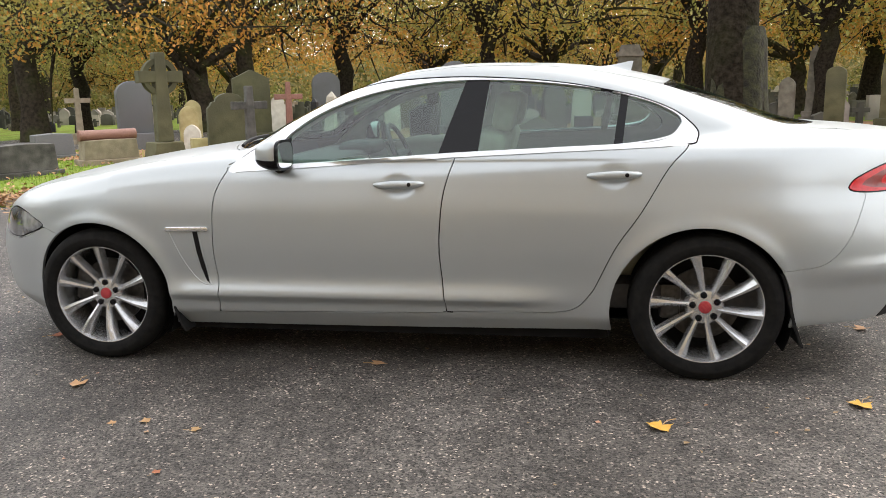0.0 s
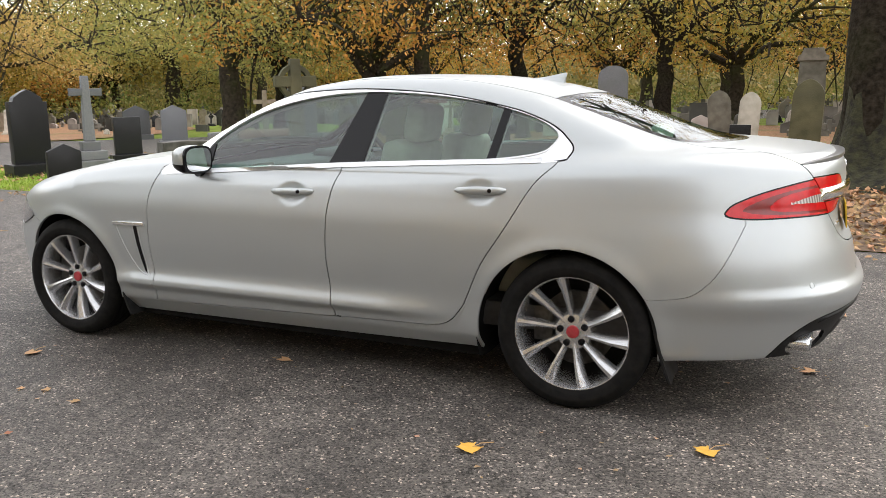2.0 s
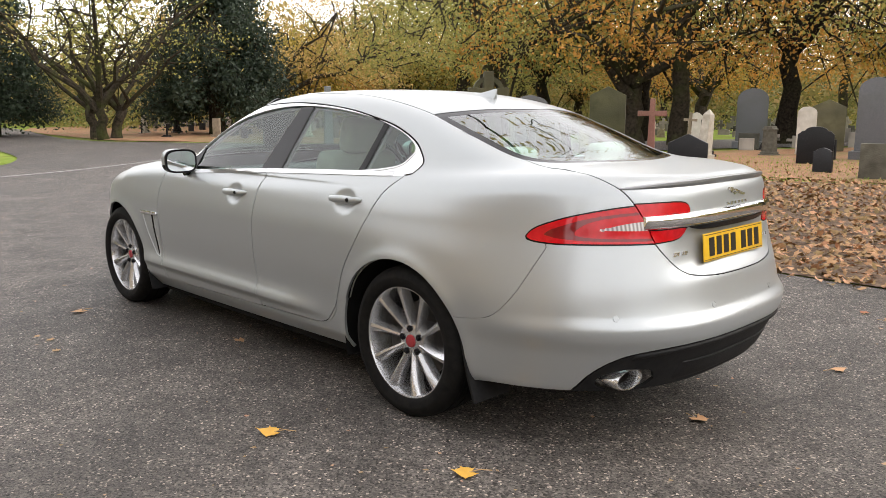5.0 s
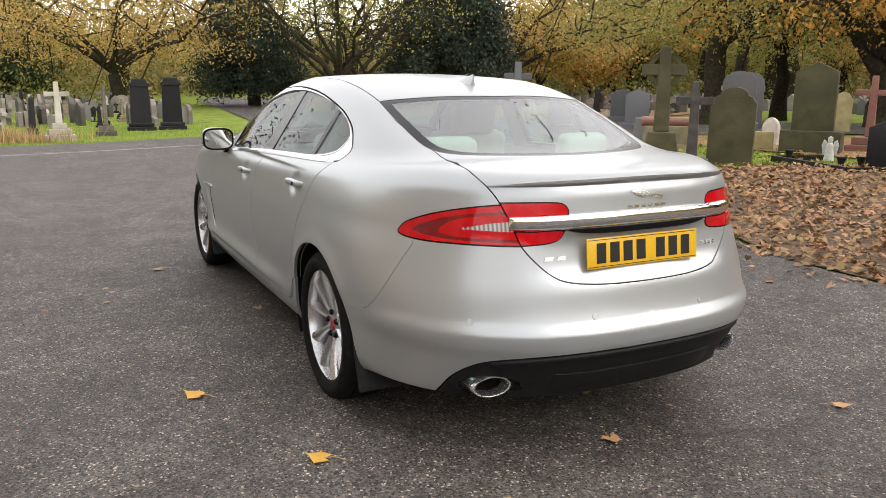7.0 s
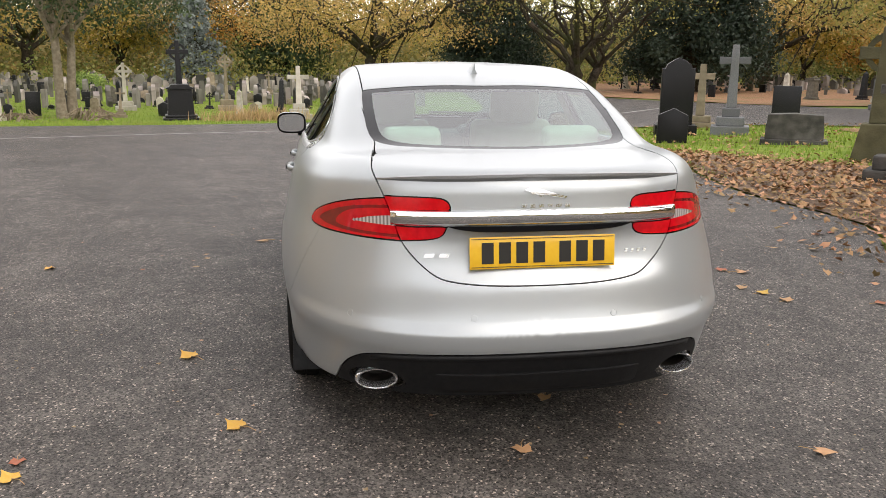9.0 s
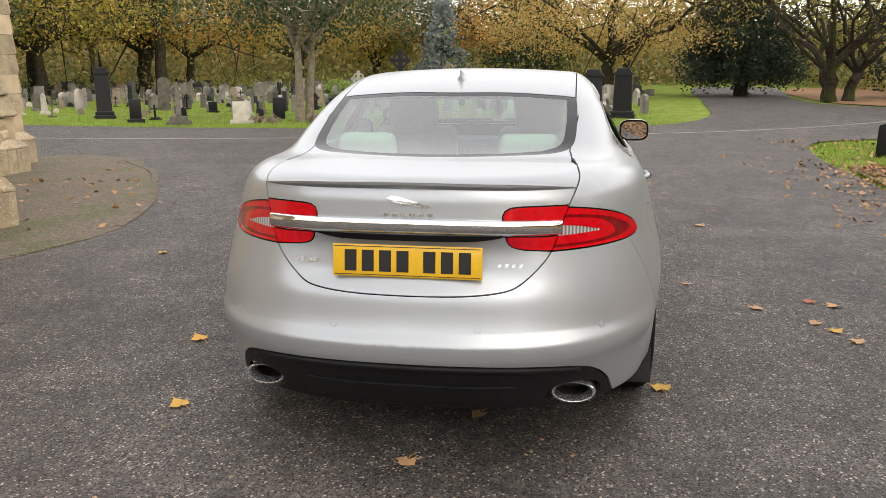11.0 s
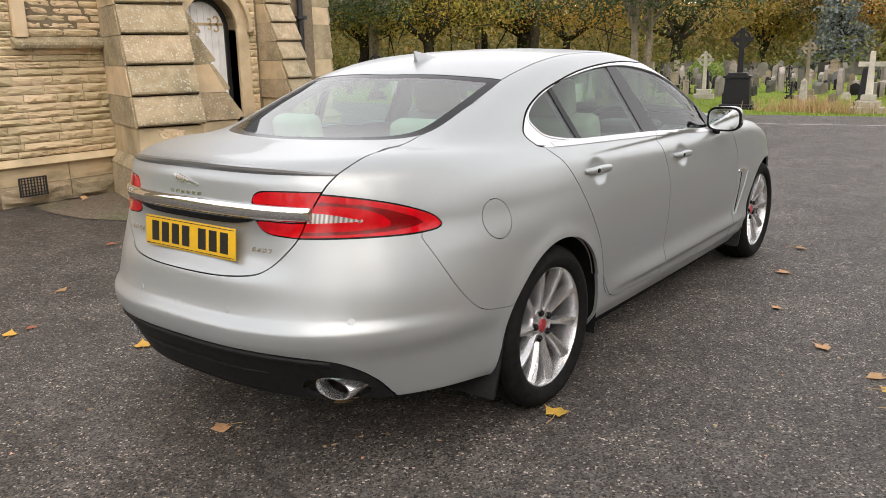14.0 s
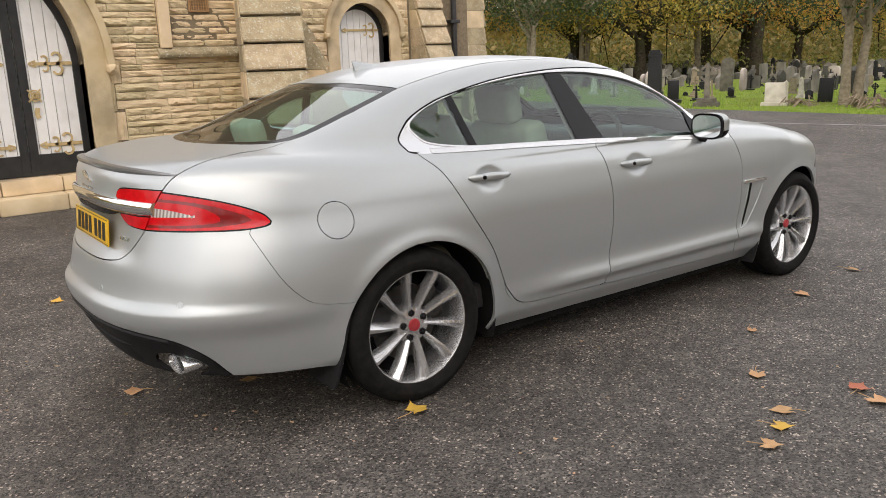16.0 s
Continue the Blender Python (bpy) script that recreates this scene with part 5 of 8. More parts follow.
def rock_mesh(name, seed, rough, material, nx=8, nz=4):
    """A unit stone: back at y 0, its face towards +y, hewn rough or smooth."""
    rnd = random.Random(seed)
    bm = bmesh.new()
    grid = []
    for j in range(nz + 1):
        row = []
        for i in range(nx + 1):
            u, w = i / nx, j / nz
            edge = min(u, 1 - u, w * 0.6, (1 - w) * 0.6)
            d = 0.35 + rough * min(1, edge * 5) * (0.35 + 0.65 * noise.fractal(Vector((u * 3.1 + seed * 7.3, w * 1.6, seed * 1.7)), 0.8, 2.0, 3)) + rough * 0.25 * rnd.random() * (edge > 0.05)
            row.append(bm.verts.new((u, max(0.2, d) if edge > 0 else 0.30 + 0.05 * rnd.random(), w)))
        grid.append(row)
    for j in range(nz):
        for i in range(nx):
            bm.faces.new((grid[j][i], grid[j][i + 1], grid[j + 1][i + 1], grid[j + 1][i]))
    back = [bm.verts.new((u, 0, w)) for u, w in ((0, 0), (1, 0), (1, 1), (0, 1))]
    bm.faces.new([grid[0][i] for i in range(nx, -1, -1)] + [back[0], back[1]])
    bm.faces.new([grid[nz][i] for i in range(nx + 1)] + [back[2], back[3]])
    bm.faces.new([grid[j][0] for j in range(nz + 1)] + [back[3], back[0]])
    bm.faces.new([grid[j][nx] for j in range(nz, -1, -1)] + [back[1], back[2]])
    bmesh.ops.recalc_face_normals(bm, faces=bm.faces[:])
    return mesh_of(name, bm, material, rough < 0.3, 35)


ROCKS = [rock_mesh("stone", k, 0.75, STONE_WARM) for k in range(8)]
PLAIN = [rock_mesh("stone", 20 + k, 0.12, STONE_DRESS) for k in range(3)]
MOSSY = [rock_mesh("stone", 30 + k, 0.5, STONE_MOSS) for k in range(3)]


def lay(parent, kinds, x0, z0, x1, z1, depth, rnd, face, turn=0):
    """One stone between two corners of a wall's plane, its back at y = face."""
    ob = new("stone", rnd.choice(kinds))
    ob.parent = parent
    ob.matrix_basis = pose(x0, face, z0) @ Matrix.Diagonal((x1 - x0, depth, z1 - z0, 1))
    return ob


def coursed(parent, x0, x1, z0, z1, face, rnd, gaps, high=0.076, kinds=None, depth=0.05):
    """Courses of hewn stone over a wall's plane, cut short at the gaps of each course."""
    z = z0
    while z < z1 - 0.04:
        h = high * rnd.uniform(0.82, 1.2)
        free = [(x0, x1)]
        for a, b in gaps(z + h / 2):
            free = [q for lo, hi in free for q in ((lo, min(hi, a)), (max(lo, b), hi)) if q[1] - q[0] > 0.03]
        for lo, hi in free:
            x = lo
            while x < hi - 0.01:
                w = rnd.uniform(0.22, 0.62)
                if hi - x - w < 0.16:
                    w = hi - x if hi - x < 0.6 else (hi - x) / 2
                lay(parent, kinds or ROCKS, x + 0.002, z + 0.002, x + w - 0.002, min(z + h, z1) - 0.003, depth * rnd.uniform(0.7, 1.3), rnd, face)
                x += w
        z += h


def pointed(half, spring, rise, n=14):
    """A pointed arch from the right foot over the apex to the left foot, as (x, z)."""
    r = (half * half + rise * rise) / (2 * half)
    right = []
    for k in range(n + 1):
        a = math.asin(min(1, rise / r)) * k / n
        right.append((half - r + r * math.cos(a), spring + r * math.sin(a)))
    return right + [(-x, z) for x, z in right[-2::-1]]


def arch_ring(bm, half, spring, rise, foot, w, y0, y1, m):
    """The dressed surround of a pointed opening."""
    ins = [(half, foot)] + pointed(half, spring, rise) + [(-half, foot)]
    outs = [(half + w, foot)] + pointed(half + w, spring, rise + w * 1.15) + [(-half - w, foot)]
    vs = [[bm.verts.new(m @ Vector((x, y, z))) for x, z in ring] for ring, y in ((ins, y1), (outs, y1), (outs, y0), (ins, y0))]
    for a, b in ((0, 1), (1, 2), (2, 3), (3, 0)):
        for i in range(len(ins) - 1):
            bm.faces.new((vs[a][i], vs[a][i + 1], vs[b][i + 1], vs[b][i]))
    bmesh.ops.recalc_face_normals(bm, faces=bm.faces[:])


def strap(bm, pts, w, y, t):
    """A flat iron band along points (x, z)."""
    q = spline(pts, 5) if len(pts) > 2 else np.array(pts, float)
    d = np.gradient(q, axis=0)
    d /= np.maximum(np.linalg.norm(d, axis=1, keepdims=True), 1e-6)
    nrm = np.stack([-d[:, 1], d[:, 0]], 1) * w / 2
    top = [[bm.verts.new((*(p + s * n)[:1], yy, (p + s * n)[1])) for p, n in zip(q, nrm)] for s, yy in ((1, y + t), (-1, y + t), (-1, y), (1, y))]
    for a, b in ((0, 1), (1, 2), (3, 0)):
        for i in range(len(q) - 1):
            bm.faces.new((top[a][i], top[a][i + 1], top[b][i + 1], top[b][i]))
    bmesh.ops.recalc_face_normals(bm, faces=bm.faces[:])


def scroll(cx, cz, r, start, sweep, n=10):
    return [(cx + r * (1 - 0.55 * k / n) * math.cos(radians(start + sweep * k / n)), cz + r * (1 - 0.55 * k / n) * math.sin(radians(start + sweep * k / n))) for k in range(n + 1)]


def hinge(parent, x0, x1, z, y):
    """A scrolled strap hinge from the frame at x0 towards x1."""
    s = 1 if x1 > x0 else -1
    bm = bmesh.new()
    strap(bm, [(x0, z), (x1, z)], 0.035, y, 0.012)
    m = x0 + s * 0.17
    for up in (1, -1):
        strap(bm, scroll(m, z + up * 0.070, 0.070, -90 * up, s * up * -250), 0.022, y, 0.012)
        strap(bm, scroll(m + s * 0.12, z + up * 0.05, 0.05, -90 * up, s * up * -230), 0.018, y, 0.012)
    strap(bm, [(x1 - s * 0.03, z + 0.03), (x1 + s * 0.035, z), (x1 - s * 0.03, z - 0.03)], 0.02, y, 0.012)
    return part("strap_hinge", bm, GOLD, parent, "gilded scrolled strap hinge", smooth=False)


def door_leaf(name, parent_name, cx, half, spring, rise, foot, y, m_double):
    """A boarded white door, one or two leaves, in a black frame."""
    top = empty(name)
    bm = bmesh.new()
    arch_ring(bm, half - 0.07, spring, rise - 0.09, foot, 0.075, y - 0.05, y + 0.045, Matrix.Translation((cx, 0, 0)))
    part("door_frame", bm, DOOR_BLACK, top, "black painted door frame", smooth=False)
    inner = half - 0.065
    boards = 10 if m_double else 7
    w = 2 * inner / boards
    for k in range(boards):
        a = -inner + k * w
        bm = bmesh.new()
        out = [(a + 0.003, foot + 0.22), (a + w - 0.003, foot + 0.22)]
        r = (inner ** 2 + (rise - 0.09) ** 2) / (2 * inner)
        def lid_z(x):
            d = r - inner + abs(x)
            return spring + math.sqrt(max(0, r * r - d * d))
        xs = np.linspace(a + w - 0.003, a + 0.003, 4)
        out += [(x, lid_z(x)) for x in xs]
        prism(bm, [(cx + u, v) for u, v in out], 0.03, 0.003, m=Matrix.Translation((0, y, 0)))
        part("door_board", bm, DOOR_WHITE, top, smooth=False)
    bm = bmesh.new()
    box(bm, (cx - inner, y - 0.02, foot), (cx + inner, y + 0.03, foot + 0.225), 0.004)
    part("kick_board", bm, DOOR_BLACK, top, "black kick board", smooth=False)
    if m_double:
        for s in (1, -1):
            bm = bmesh.new()
            box(bm, (cx + s * 0.048 - 0.044, y - 0.02, foot), (cx + s * 0.048 + 0.044, y + 0.034, spring + rise - 0.18), 0.004)
            part("meeting_stile", bm, DOOR_BLACK, top, smooth=False)
    return top


chapel = tagged(empty("chapel"), "sandstone cemetery chapel of hewn coursed blocks with mossy buttresses", "building")
rnd = random.Random(5)
WALL_Y, BACK_Y, DX, DH = -5.78, -8.04, 0.245, 0.62
SPRING, RISE, FOOT = 1.50, 1.12, 0.34


def door_gaps(z):
    """What the great door and the blind window take out of a course."""
    w = DH + 0.236
    if z < SPRING:
        out = [(DX - DH - (0.365 if 0.66 < z < 0.975 or z > 1.28 else 0.285), DX + w)]
    else:
        r = (w * w + (RISE + 0.27) ** 2) / (2 * w)
        e = r * r - (z - SPRING) ** 2
        k = math.sqrt(e) - r + w if e > 0 else 0
        out = [(DX - k, DX + k)] if k > 0 else []
    if z > 1.53:
        out.append((-2.4, -1.195))
    return out


# backing walls, built with the door's opening through
bm = bmesh.new()
# unseen gable above the doors, raised to keep sky out of the rear screen
outer = [(3.45, 0), (3.45, 3.9), (DX, 6.6), (-2.95, 3.9), (-2.95, 0), (DX - DH, 0)] + [(DX + x, z) for x, z in pointed(DH, SPRING, RISE)[::-1]] + [(DX + DH, 0)]
prism(bm, outer, 0.5, 0, m=Matrix.Translation((0, WALL_Y - 0.25, 0)))
part("wall_core", bm, MORTAR, chapel, smooth=False)
bm = bmesh.new()
box(bm, (-2.95, -16, 0), (-2.45, WALL_Y - 0.5, 3.9))
box(bm, (2.95, -16, 0), (3.45, WALL_Y - 0.5, 3.9))
part("side_wall", bm, STONE_WARM, chapel, smooth=False)
D2X, D2H, D2S, D2R = -5.27, 0.49, 1.84, 0.51
bm = bmesh.new()
outer = [(-2.95, 0), (-2.95, 3.0), (-7.45, 3.0), (-7.45, 0), (D2X - D2H, 0)] + [(D2X + x, z) for x, z in pointed(D2H, D2S, D2R)[::-1]] + [(D2X + D2H, 0)]
prism(bm, outer, 0.5, 0, m=Matrix.Translation((0, BACK_Y - 0.25, 0)))
part("wall_core", bm, MORTAR, chapel, smooth=False)
bm = bmesh.new()
box(bm, (-7.45, -13, 0), (-6.95, BACK_Y - 0.5, 3.0))
part("side_wall", bm, STONE_WARM, chapel, smooth=False)
# added roof, out of view, that closes the chapel in the car's reflections
bm = bmesh.new()
prism(bm, [(-3.2, 3.78), (3.7, 3.78), (DX, 6.75)], 10.2, 0, "y", Matrix.Translation((0, -11.0, 0)))
prism(bm, [(-8.3, 2.98), (-13.0, 2.98), (-10.7, 4.4)], 4.9, 0, "x", Matrix.Translation((-5.45, 0, 0)))
part("roof", bm, SLATE, chapel, smooth=False)

# plinth courses
for x0, x1 in ((-2.24, DX - 1.0), (DX + 1.0, 2.6)):
    x = x0
    while x < x1 - 0.1:
        w = min(rnd.uniform(0.45, 0.8), x1 - x)
        lay(chapel, MOSSY, x + 0.004, 0.0, x + w - 0.004, 0.205, 0.17, rnd, WALL_Y)
        lay(chapel, PLAIN, x + 0.004, 0.21, x + w - 0.004, 0.40, 0.15, rnd, WALL_Y)
        x += w
for x0, x1 in ((-2.2, DX - 0.98), (DX + 0.98, 2.6)):
    bm = bmesh.new()
    prism(bm, [(WALL_Y, 0.405), (WALL_Y + 0.13, 0.405), (WALL_Y + 0.05, 0.47), (WALL_Y, 0.47)], x1 - x0, 0.004, "x", Matrix.Translation(((x0 + x1) / 2, 0, 0)))
    part("plinth_moulding", bm, STONE_DRESS, chapel, smooth=False)
coursed(chapel, -2.26, 2.6, 0.475, 2.9, WALL_Y, rnd, door_gaps)
coursed(chapel, -2.36, -1.335, 1.66, 2.9, WALL_Y - 0.015, rnd, lambda z: [(-1.81, -1.57)] if 2.03 < z < 2.21 else [], depth=0.04)
bm = bmesh.new()
box(bm, (-1.33, WALL_Y, 1.65), (-1.20, WALL_Y + 0.075, 2.95), 0.012)
part("window_jamb", bm, STONE_DRESS, chapel, smooth=False)
bm = bmesh.new()
prism(bm, [(WALL_Y, 1.54), (WALL_Y + 0.11, 1.54), (WALL_Y + 0.125, 1.575), (WALL_Y + 0.12, 1.60), (WALL_Y + 0.03, 1.655), (WALL_Y, 1.655)], 1.20, 0.005, "x", Matrix.Translation((-1.76, 0, 0)))
part("window_sill", bm, STONE_MOSS, chapel, "mossy projecting stone sill", smooth=False)


def grille(x, z, w, h, y, nx, nz, m_, label):
    top = None
    bm = bmesh.new()
    for s in (0, 1):
        box(bm, (x - w / 2 + s * (w - 0.014), y, z - h / 2), (x - w / 2 + s * (w - 0.014) + 0.014, y + 0.02, z + h / 2), 0.002)
        box(bm, (x - w / 2, y, z - h / 2 + s * (h - 0.014)), (x + w / 2, y + 0.021, z - h / 2 + s * (h - 0.014) + 0.014), 0.002)
    for i in range(1, nx):
        u = x - w / 2 + w * i / nx
        box(bm, (u - 0.004, y, z - h / 2), (u + 0.004, y + 0.014, z + h / 2))
    for i in range(1, nz):
        u = z - h / 2 + h * i / nz
        box(bm, (x - w / 2, y, u - 0.004), (x + w / 2, y + 0.013, u + 0.004))
    return part("air_vent", bm, m_, chapel, label, smooth=False)


grille(-1.69, 2.12, 0.235, 0.15, WALL_Y + 0.01, 8, 5, TERRACOTTA, "terracotta air brick grille")
grille(-1.12, 0.205, 0.28, 0.19, WALL_Y + 0.16, 9, 6, IRON, "rusty iron air grille")

# great door
bm = bmesh.new()
arch_ring(bm, DH, SPRING, RISE, 0.34, 0.235, WALL_Y - 0.28, WALL_Y + 0.05, Matrix.Translation((DX, 0, 0)))
part("door_surround", bm, STONE_DRESS, chapel, "smooth dressed stone door surround", smooth=False)
bm = bmesh.new()
arch_ring(bm, DH + 0.215, SPRING, RISE + 0.25, SPRING - 0.02, 0.075, WALL_Y + 0.03, WALL_Y + 0.115, Matrix.Translation((DX, 0, 0)))
part("hood_mould", bm, STONE_DRESS, chapel, smooth=False)


def boss(x, y, z):
    bm = bmesh.new()
    bmesh.ops.create_icosphere(bm, subdivisions=3, radius=0.062)
    for q in bm.verts:
        q.co *= 1 + 0.28 * noise.fractal(q.co * 26, 0.9, 2, 3)
        q.co = Vector((x, y, z)) + Vector((q.co.x, q.co.y * 0.8, q.co.z))
    return part("carved_boss", bm, STONE_DRESS, chapel, "worn carved leaf boss")


for s in (1, -1):
    boss(DX + s * (DH + 0.255), WALL_Y + 0.085, SPRING - 0.05)
    for k, z in enumerate((0.34, 0.66, 0.98, 1.28)):
        if s == -1:
            lay(chapel, PLAIN, DX - DH - (0.36 if k % 2 else 0.28), z + 0.004, DX - DH - 0.236, z + (0.31 if k < 3 else 0.22), 0.05, rnd, WALL_Y)
great = tagged(door_leaf("door_1", "", DX, DH, SPRING, RISE, FOOT, WALL_Y - 0.26, True), "closed white boarded double door with gilded hinges", kind="structure")
for z in (0.66, 1.52):
    for s in (1, -1):
        hinge(great, DX + s * (DH - 0.06), DX + s * 0.16, z, WALL_Y - 0.24)
bm = bmesh.new()
for r in (0.055, 0.03):
    strap(bm, [(DX - 0.135 + r * math.cos(a), 1.19 + r * math.sin(a)) for a in (2 * math.pi * k / 16 for k in range(17))], 0.014, WALL_Y - 0.235, 0.016)
for k in range(4):
    a = math.pi / 4 + k * math.pi / 2
    strap(bm, [(DX - 0.135, 1.19), (DX - 0.135 + 0.09 * math.cos(a), 1.19 + 0.09 * math.sin(a))], 0.018, WALL_Y - 0.235, 0.012)
part("ring_handle", bm, GOLD, great, "pierced gilded handle plate", smooth=False)
bm = bmesh.new()
strap(bm, [(DX - 0.15, 1.06), (DX - 0.135, 1.0), (DX - 0.15, 0.95)], 0.045, WALL_Y - 0.235, 0.012)
part("key_plate", bm, GOLD, great, smooth=False)
for z0, z1, y1 in ((0.0, 0.175, WALL_Y + 0.20), (0.175, 0.335, WALL_Y - 0.02)):
    x = DX - 0.98
    while x < DX + 0.97:
        w = min(rnd.uniform(0.6, 0.95), DX + 0.98 - x)
        bm = bmesh.new()
        box(bm, (x + 0.003, WALL_Y - 0.35, z0), (x + w - 0.003, y1, z1 - 0.004), 0.018)
        part("step", bm, STONE_DRESS, chapel, "worn stone door step")
        x += w

# small door in the recessed bay
def bay_gaps(z):
    w = D2H + 0.212
    k = w if z < D2S else w * math.sqrt(max(0, 1 - ((z - D2S) / (D2R + 0.26)) ** 2))
    return [(D2X - k, D2X + k)] if k > 0.05 else []


coursed(chapel, -6.15, -3.4, 0.1, 2.9, BACK_Y, rnd, bay_gaps, 0.115)
bm = bmesh.new()
arch_ring(bm, D2H, D2S, D2R, 0.1, 0.21, BACK_Y - 0.25, BACK_Y + 0.05, Matrix.Translation((D2X, 0, 0)))
part("door_surround", bm, STONE_DRESS, chapel, smooth=False)
bm = bmesh.new()
arch_ring(bm, D2H + 0.19, D2S, D2R + 0.22, D2S + 0.02, 0.07, BACK_Y + 0.03, BACK_Y + 0.11, Matrix.Translation((D2X, 0, 0)))
part("hood_mould", bm, STONE_DRESS, chapel, smooth=False)
for s in (1, -1):
    boss(D2X + s * (D2H + 0.23), BACK_Y + 0.08, D2S)
small = tagged(door_leaf("door_2", "", D2X, D2H, D2S, D2R, 0.1, BACK_Y - 0.22, False), "closed white boarded door in a black frame", kind="structure")
hinge(small, D2X - D2H + 0.06, D2X + 0.25, 1.93, BACK_Y - 0.2)


def buttress(m, wide, deep, tiers, label, rise=0.295, back=0.150, plinth=0.14):
    """A stepped buttress that leans on a wall at local y 0 and projects to +y."""
    top = tagged(empty("buttress", m), label, "buttress")
    def stone(nm, bm, mt, sm=False):
        return part(nm, bm, mt, top, smooth=sm)
    w = wide / 2
    for a, b in ((-w - plinth, -w * 0.3), (-w * 0.3, w * 0.45), (w * 0.45, w + plinth)):
        bm = bmesh.new()
        box(bm, (a + 0.003, 0, -0.06), (b - 0.003, deep + plinth, 0.33), 0.015)
        stone("plinth_stone", bm, STONE_MOSS)
    bm = bmesh.new()
    lo = [(-w - plinth, 0), (w + plinth, 0), (w + plinth, deep + plinth), (-w - plinth, deep + plinth)]
    hi = [(-w, 0), (w, 0), (w, deep), (-w, deep)]
    a = [bm.verts.new((x, y, 0.335)) for x, y in lo]
    b = [bm.verts.new((x, y, 0.36)) for x, y in lo]
    c = [bm.verts.new((x, y, 0.465)) for x, y in hi]
    for p, q in ((a, b), (b, c)):
        for k in range(4):
            bm.faces.new((p[k], p[(k + 1) % 4], q[(k + 1) % 4], q[k]))
    bm.faces.new(c)
    bmesh.ops.recalc_face_normals(bm, faces=bm.faces[:])
    stone("plinth_weathering", bm, STONE_MOSS)
    bm = bmesh.new()
    box(bm, (-w, 0, 0.465), (w, deep - 0.02, 0.76), 0.008)
    stone("die_stone", bm, STONE_DRESS)
    for k, (x0, x1, z0, z1) in enumerate(((-w * 0.45, w * 0.62, 0.47, 0.61), (-w * 0.5, w * 0.5, 0.62, 0.75))):
        ob = new("stone", ROCKS[k])
        ob.parent = top
        ob.matrix_basis = pose(x0, deep - 0.045, z0) @ Matrix.Diagonal((x1 - x0, 0.055, z1 - z0, 1))
    y = deep + 0.035
    z = 0.765
    for k in range(tiers):
        y2 = max(0.12, y - back)
        bm = bmesh.new()
        prism(bm, [(0.0, z + 0.012), (y - 0.03, z + 0.012), (y - 0.03, z + 0.022), (y + 0.012, z + 0.026), (y + 0.014, z + 0.05), (y2 + 0.03, z + rise), (0.0, z + rise)], wide + 0.02, 0.005, "x")
        stone("weathering_stone", bm, STONE_MOSS)
        for s in (1, -1):
            bm = bmesh.new()
            prism(bm, [(0.0, z + 0.002), (y - 0.035, z + 0.002), (y2 - 0.01, z + rise - 0.002), (0.0, z + rise - 0.002)], 0.02, 0.004, "x", Matrix.Translation((s * (w + 0.014), 0, 0)))
            stone("side_stone", bm, STONE_DRESS if k % 3 == 1 else STONE_MOSS)
        y, z = y2 + 0.048, z + rise
    return top


buttress(pose(-2.46, -5.69, 0, 0, 0, -20), 0.64, 1.24, 7, "stepped sandstone buttress with mossy sloping courses at the chapel corner", plinth=0.08)
buttress(pose(-2.21, -5.20, 0, 0, 0, 70), 0.50, 0.91, 7, "darker stepped sandstone buttress turned round the chapel corner", plinth=0.06, back=0.18)
buttress(pose(-6.47, BACK_Y, 0), 0.50, 0.72, 7, "stepped sandstone buttress with spotted sloping courses in the bay", plinth=0.10)
buttress(pose(-7.45, BACK_Y - 0.25, 0, 0, 0, 90), 0.45, 0.45, 8, "sandstone buttress at the chapel's far corner", plinth=0.10, back=0.06)
bm = bmesh.new()
tube(bm, [(-7.08, BACK_Y + 0.09, 0.15), (-7.08, BACK_Y + 0.09, 2.95)], 0.05, 12)
pipe = tagged(part("drainpipe", bm, IRON), "black cast-iron drainpipe on the chapel wall", "drainpipe")
for z in (0.9, 2.05, 2.8):
    bm = bmesh.new()
    box(bm, (-7.18, BACK_Y, z - 0.03), (-6.98, BACK_Y + 0.15, z + 0.03), 0.01)
    part("pipe_bracket", bm, IRON, pipe)
sheet("chapel_apron", [(-1.1, -5.6), (-1.2, -4.1), (-2.6, -3.62), (-3.3, -3.7), (-4.4, -4.05), (-6.0, -4.9), (-7.3, -5.7), (-8.6, -6.6), (-9.2, -8), (-8.2, -9), (-2.9, -9), (-2.0, -5.9)], 0.006, MOSSY_GROUND, "mossy gravel beside the chapel wall", 3)

# kerb stones round the apron
kerb = tagged(empty("kerb"), "row of worn stone kerb setts round the chapel apron", kind="structure")
q = spline([(-1.2, -5.0), (-1.22, -4.1), (-2.6, -3.6), (-3.3, -3.68), (-4.39, -4.02), (-6.0, -4.85), (-7.1, -5.5), (-8.31, -6.6)], 24)
run = np.concatenate([[0], np.cumsum(np.linalg.norm(np.diff(q, axis=0), axis=1))])
at = 0.0
while at < run[-1] - 0.3:
    w = rnd.uniform(0.4, 0.75)
    a, b = (np.array([np.interp(u, run, q[:, k]) for k in (0, 1)]) for u in (at + 0.008, min(run[-1], at + w - 0.008)))
    d = b - a
    bm = bmesh.new()
    box(bm, (0, -0.045, -0.08), (float(np.linalg.norm(d)), 0.045, rnd.uniform(0.008, 0.016)), 0.006, pose(a[0], a[1], lie(a[0], a[1]), 0, 0, math.degrees(math.atan2(d[1], d[0]))))
    part("kerb_stone", bm, MOSSY_GROUND, kerb, smooth=False)
    at += w
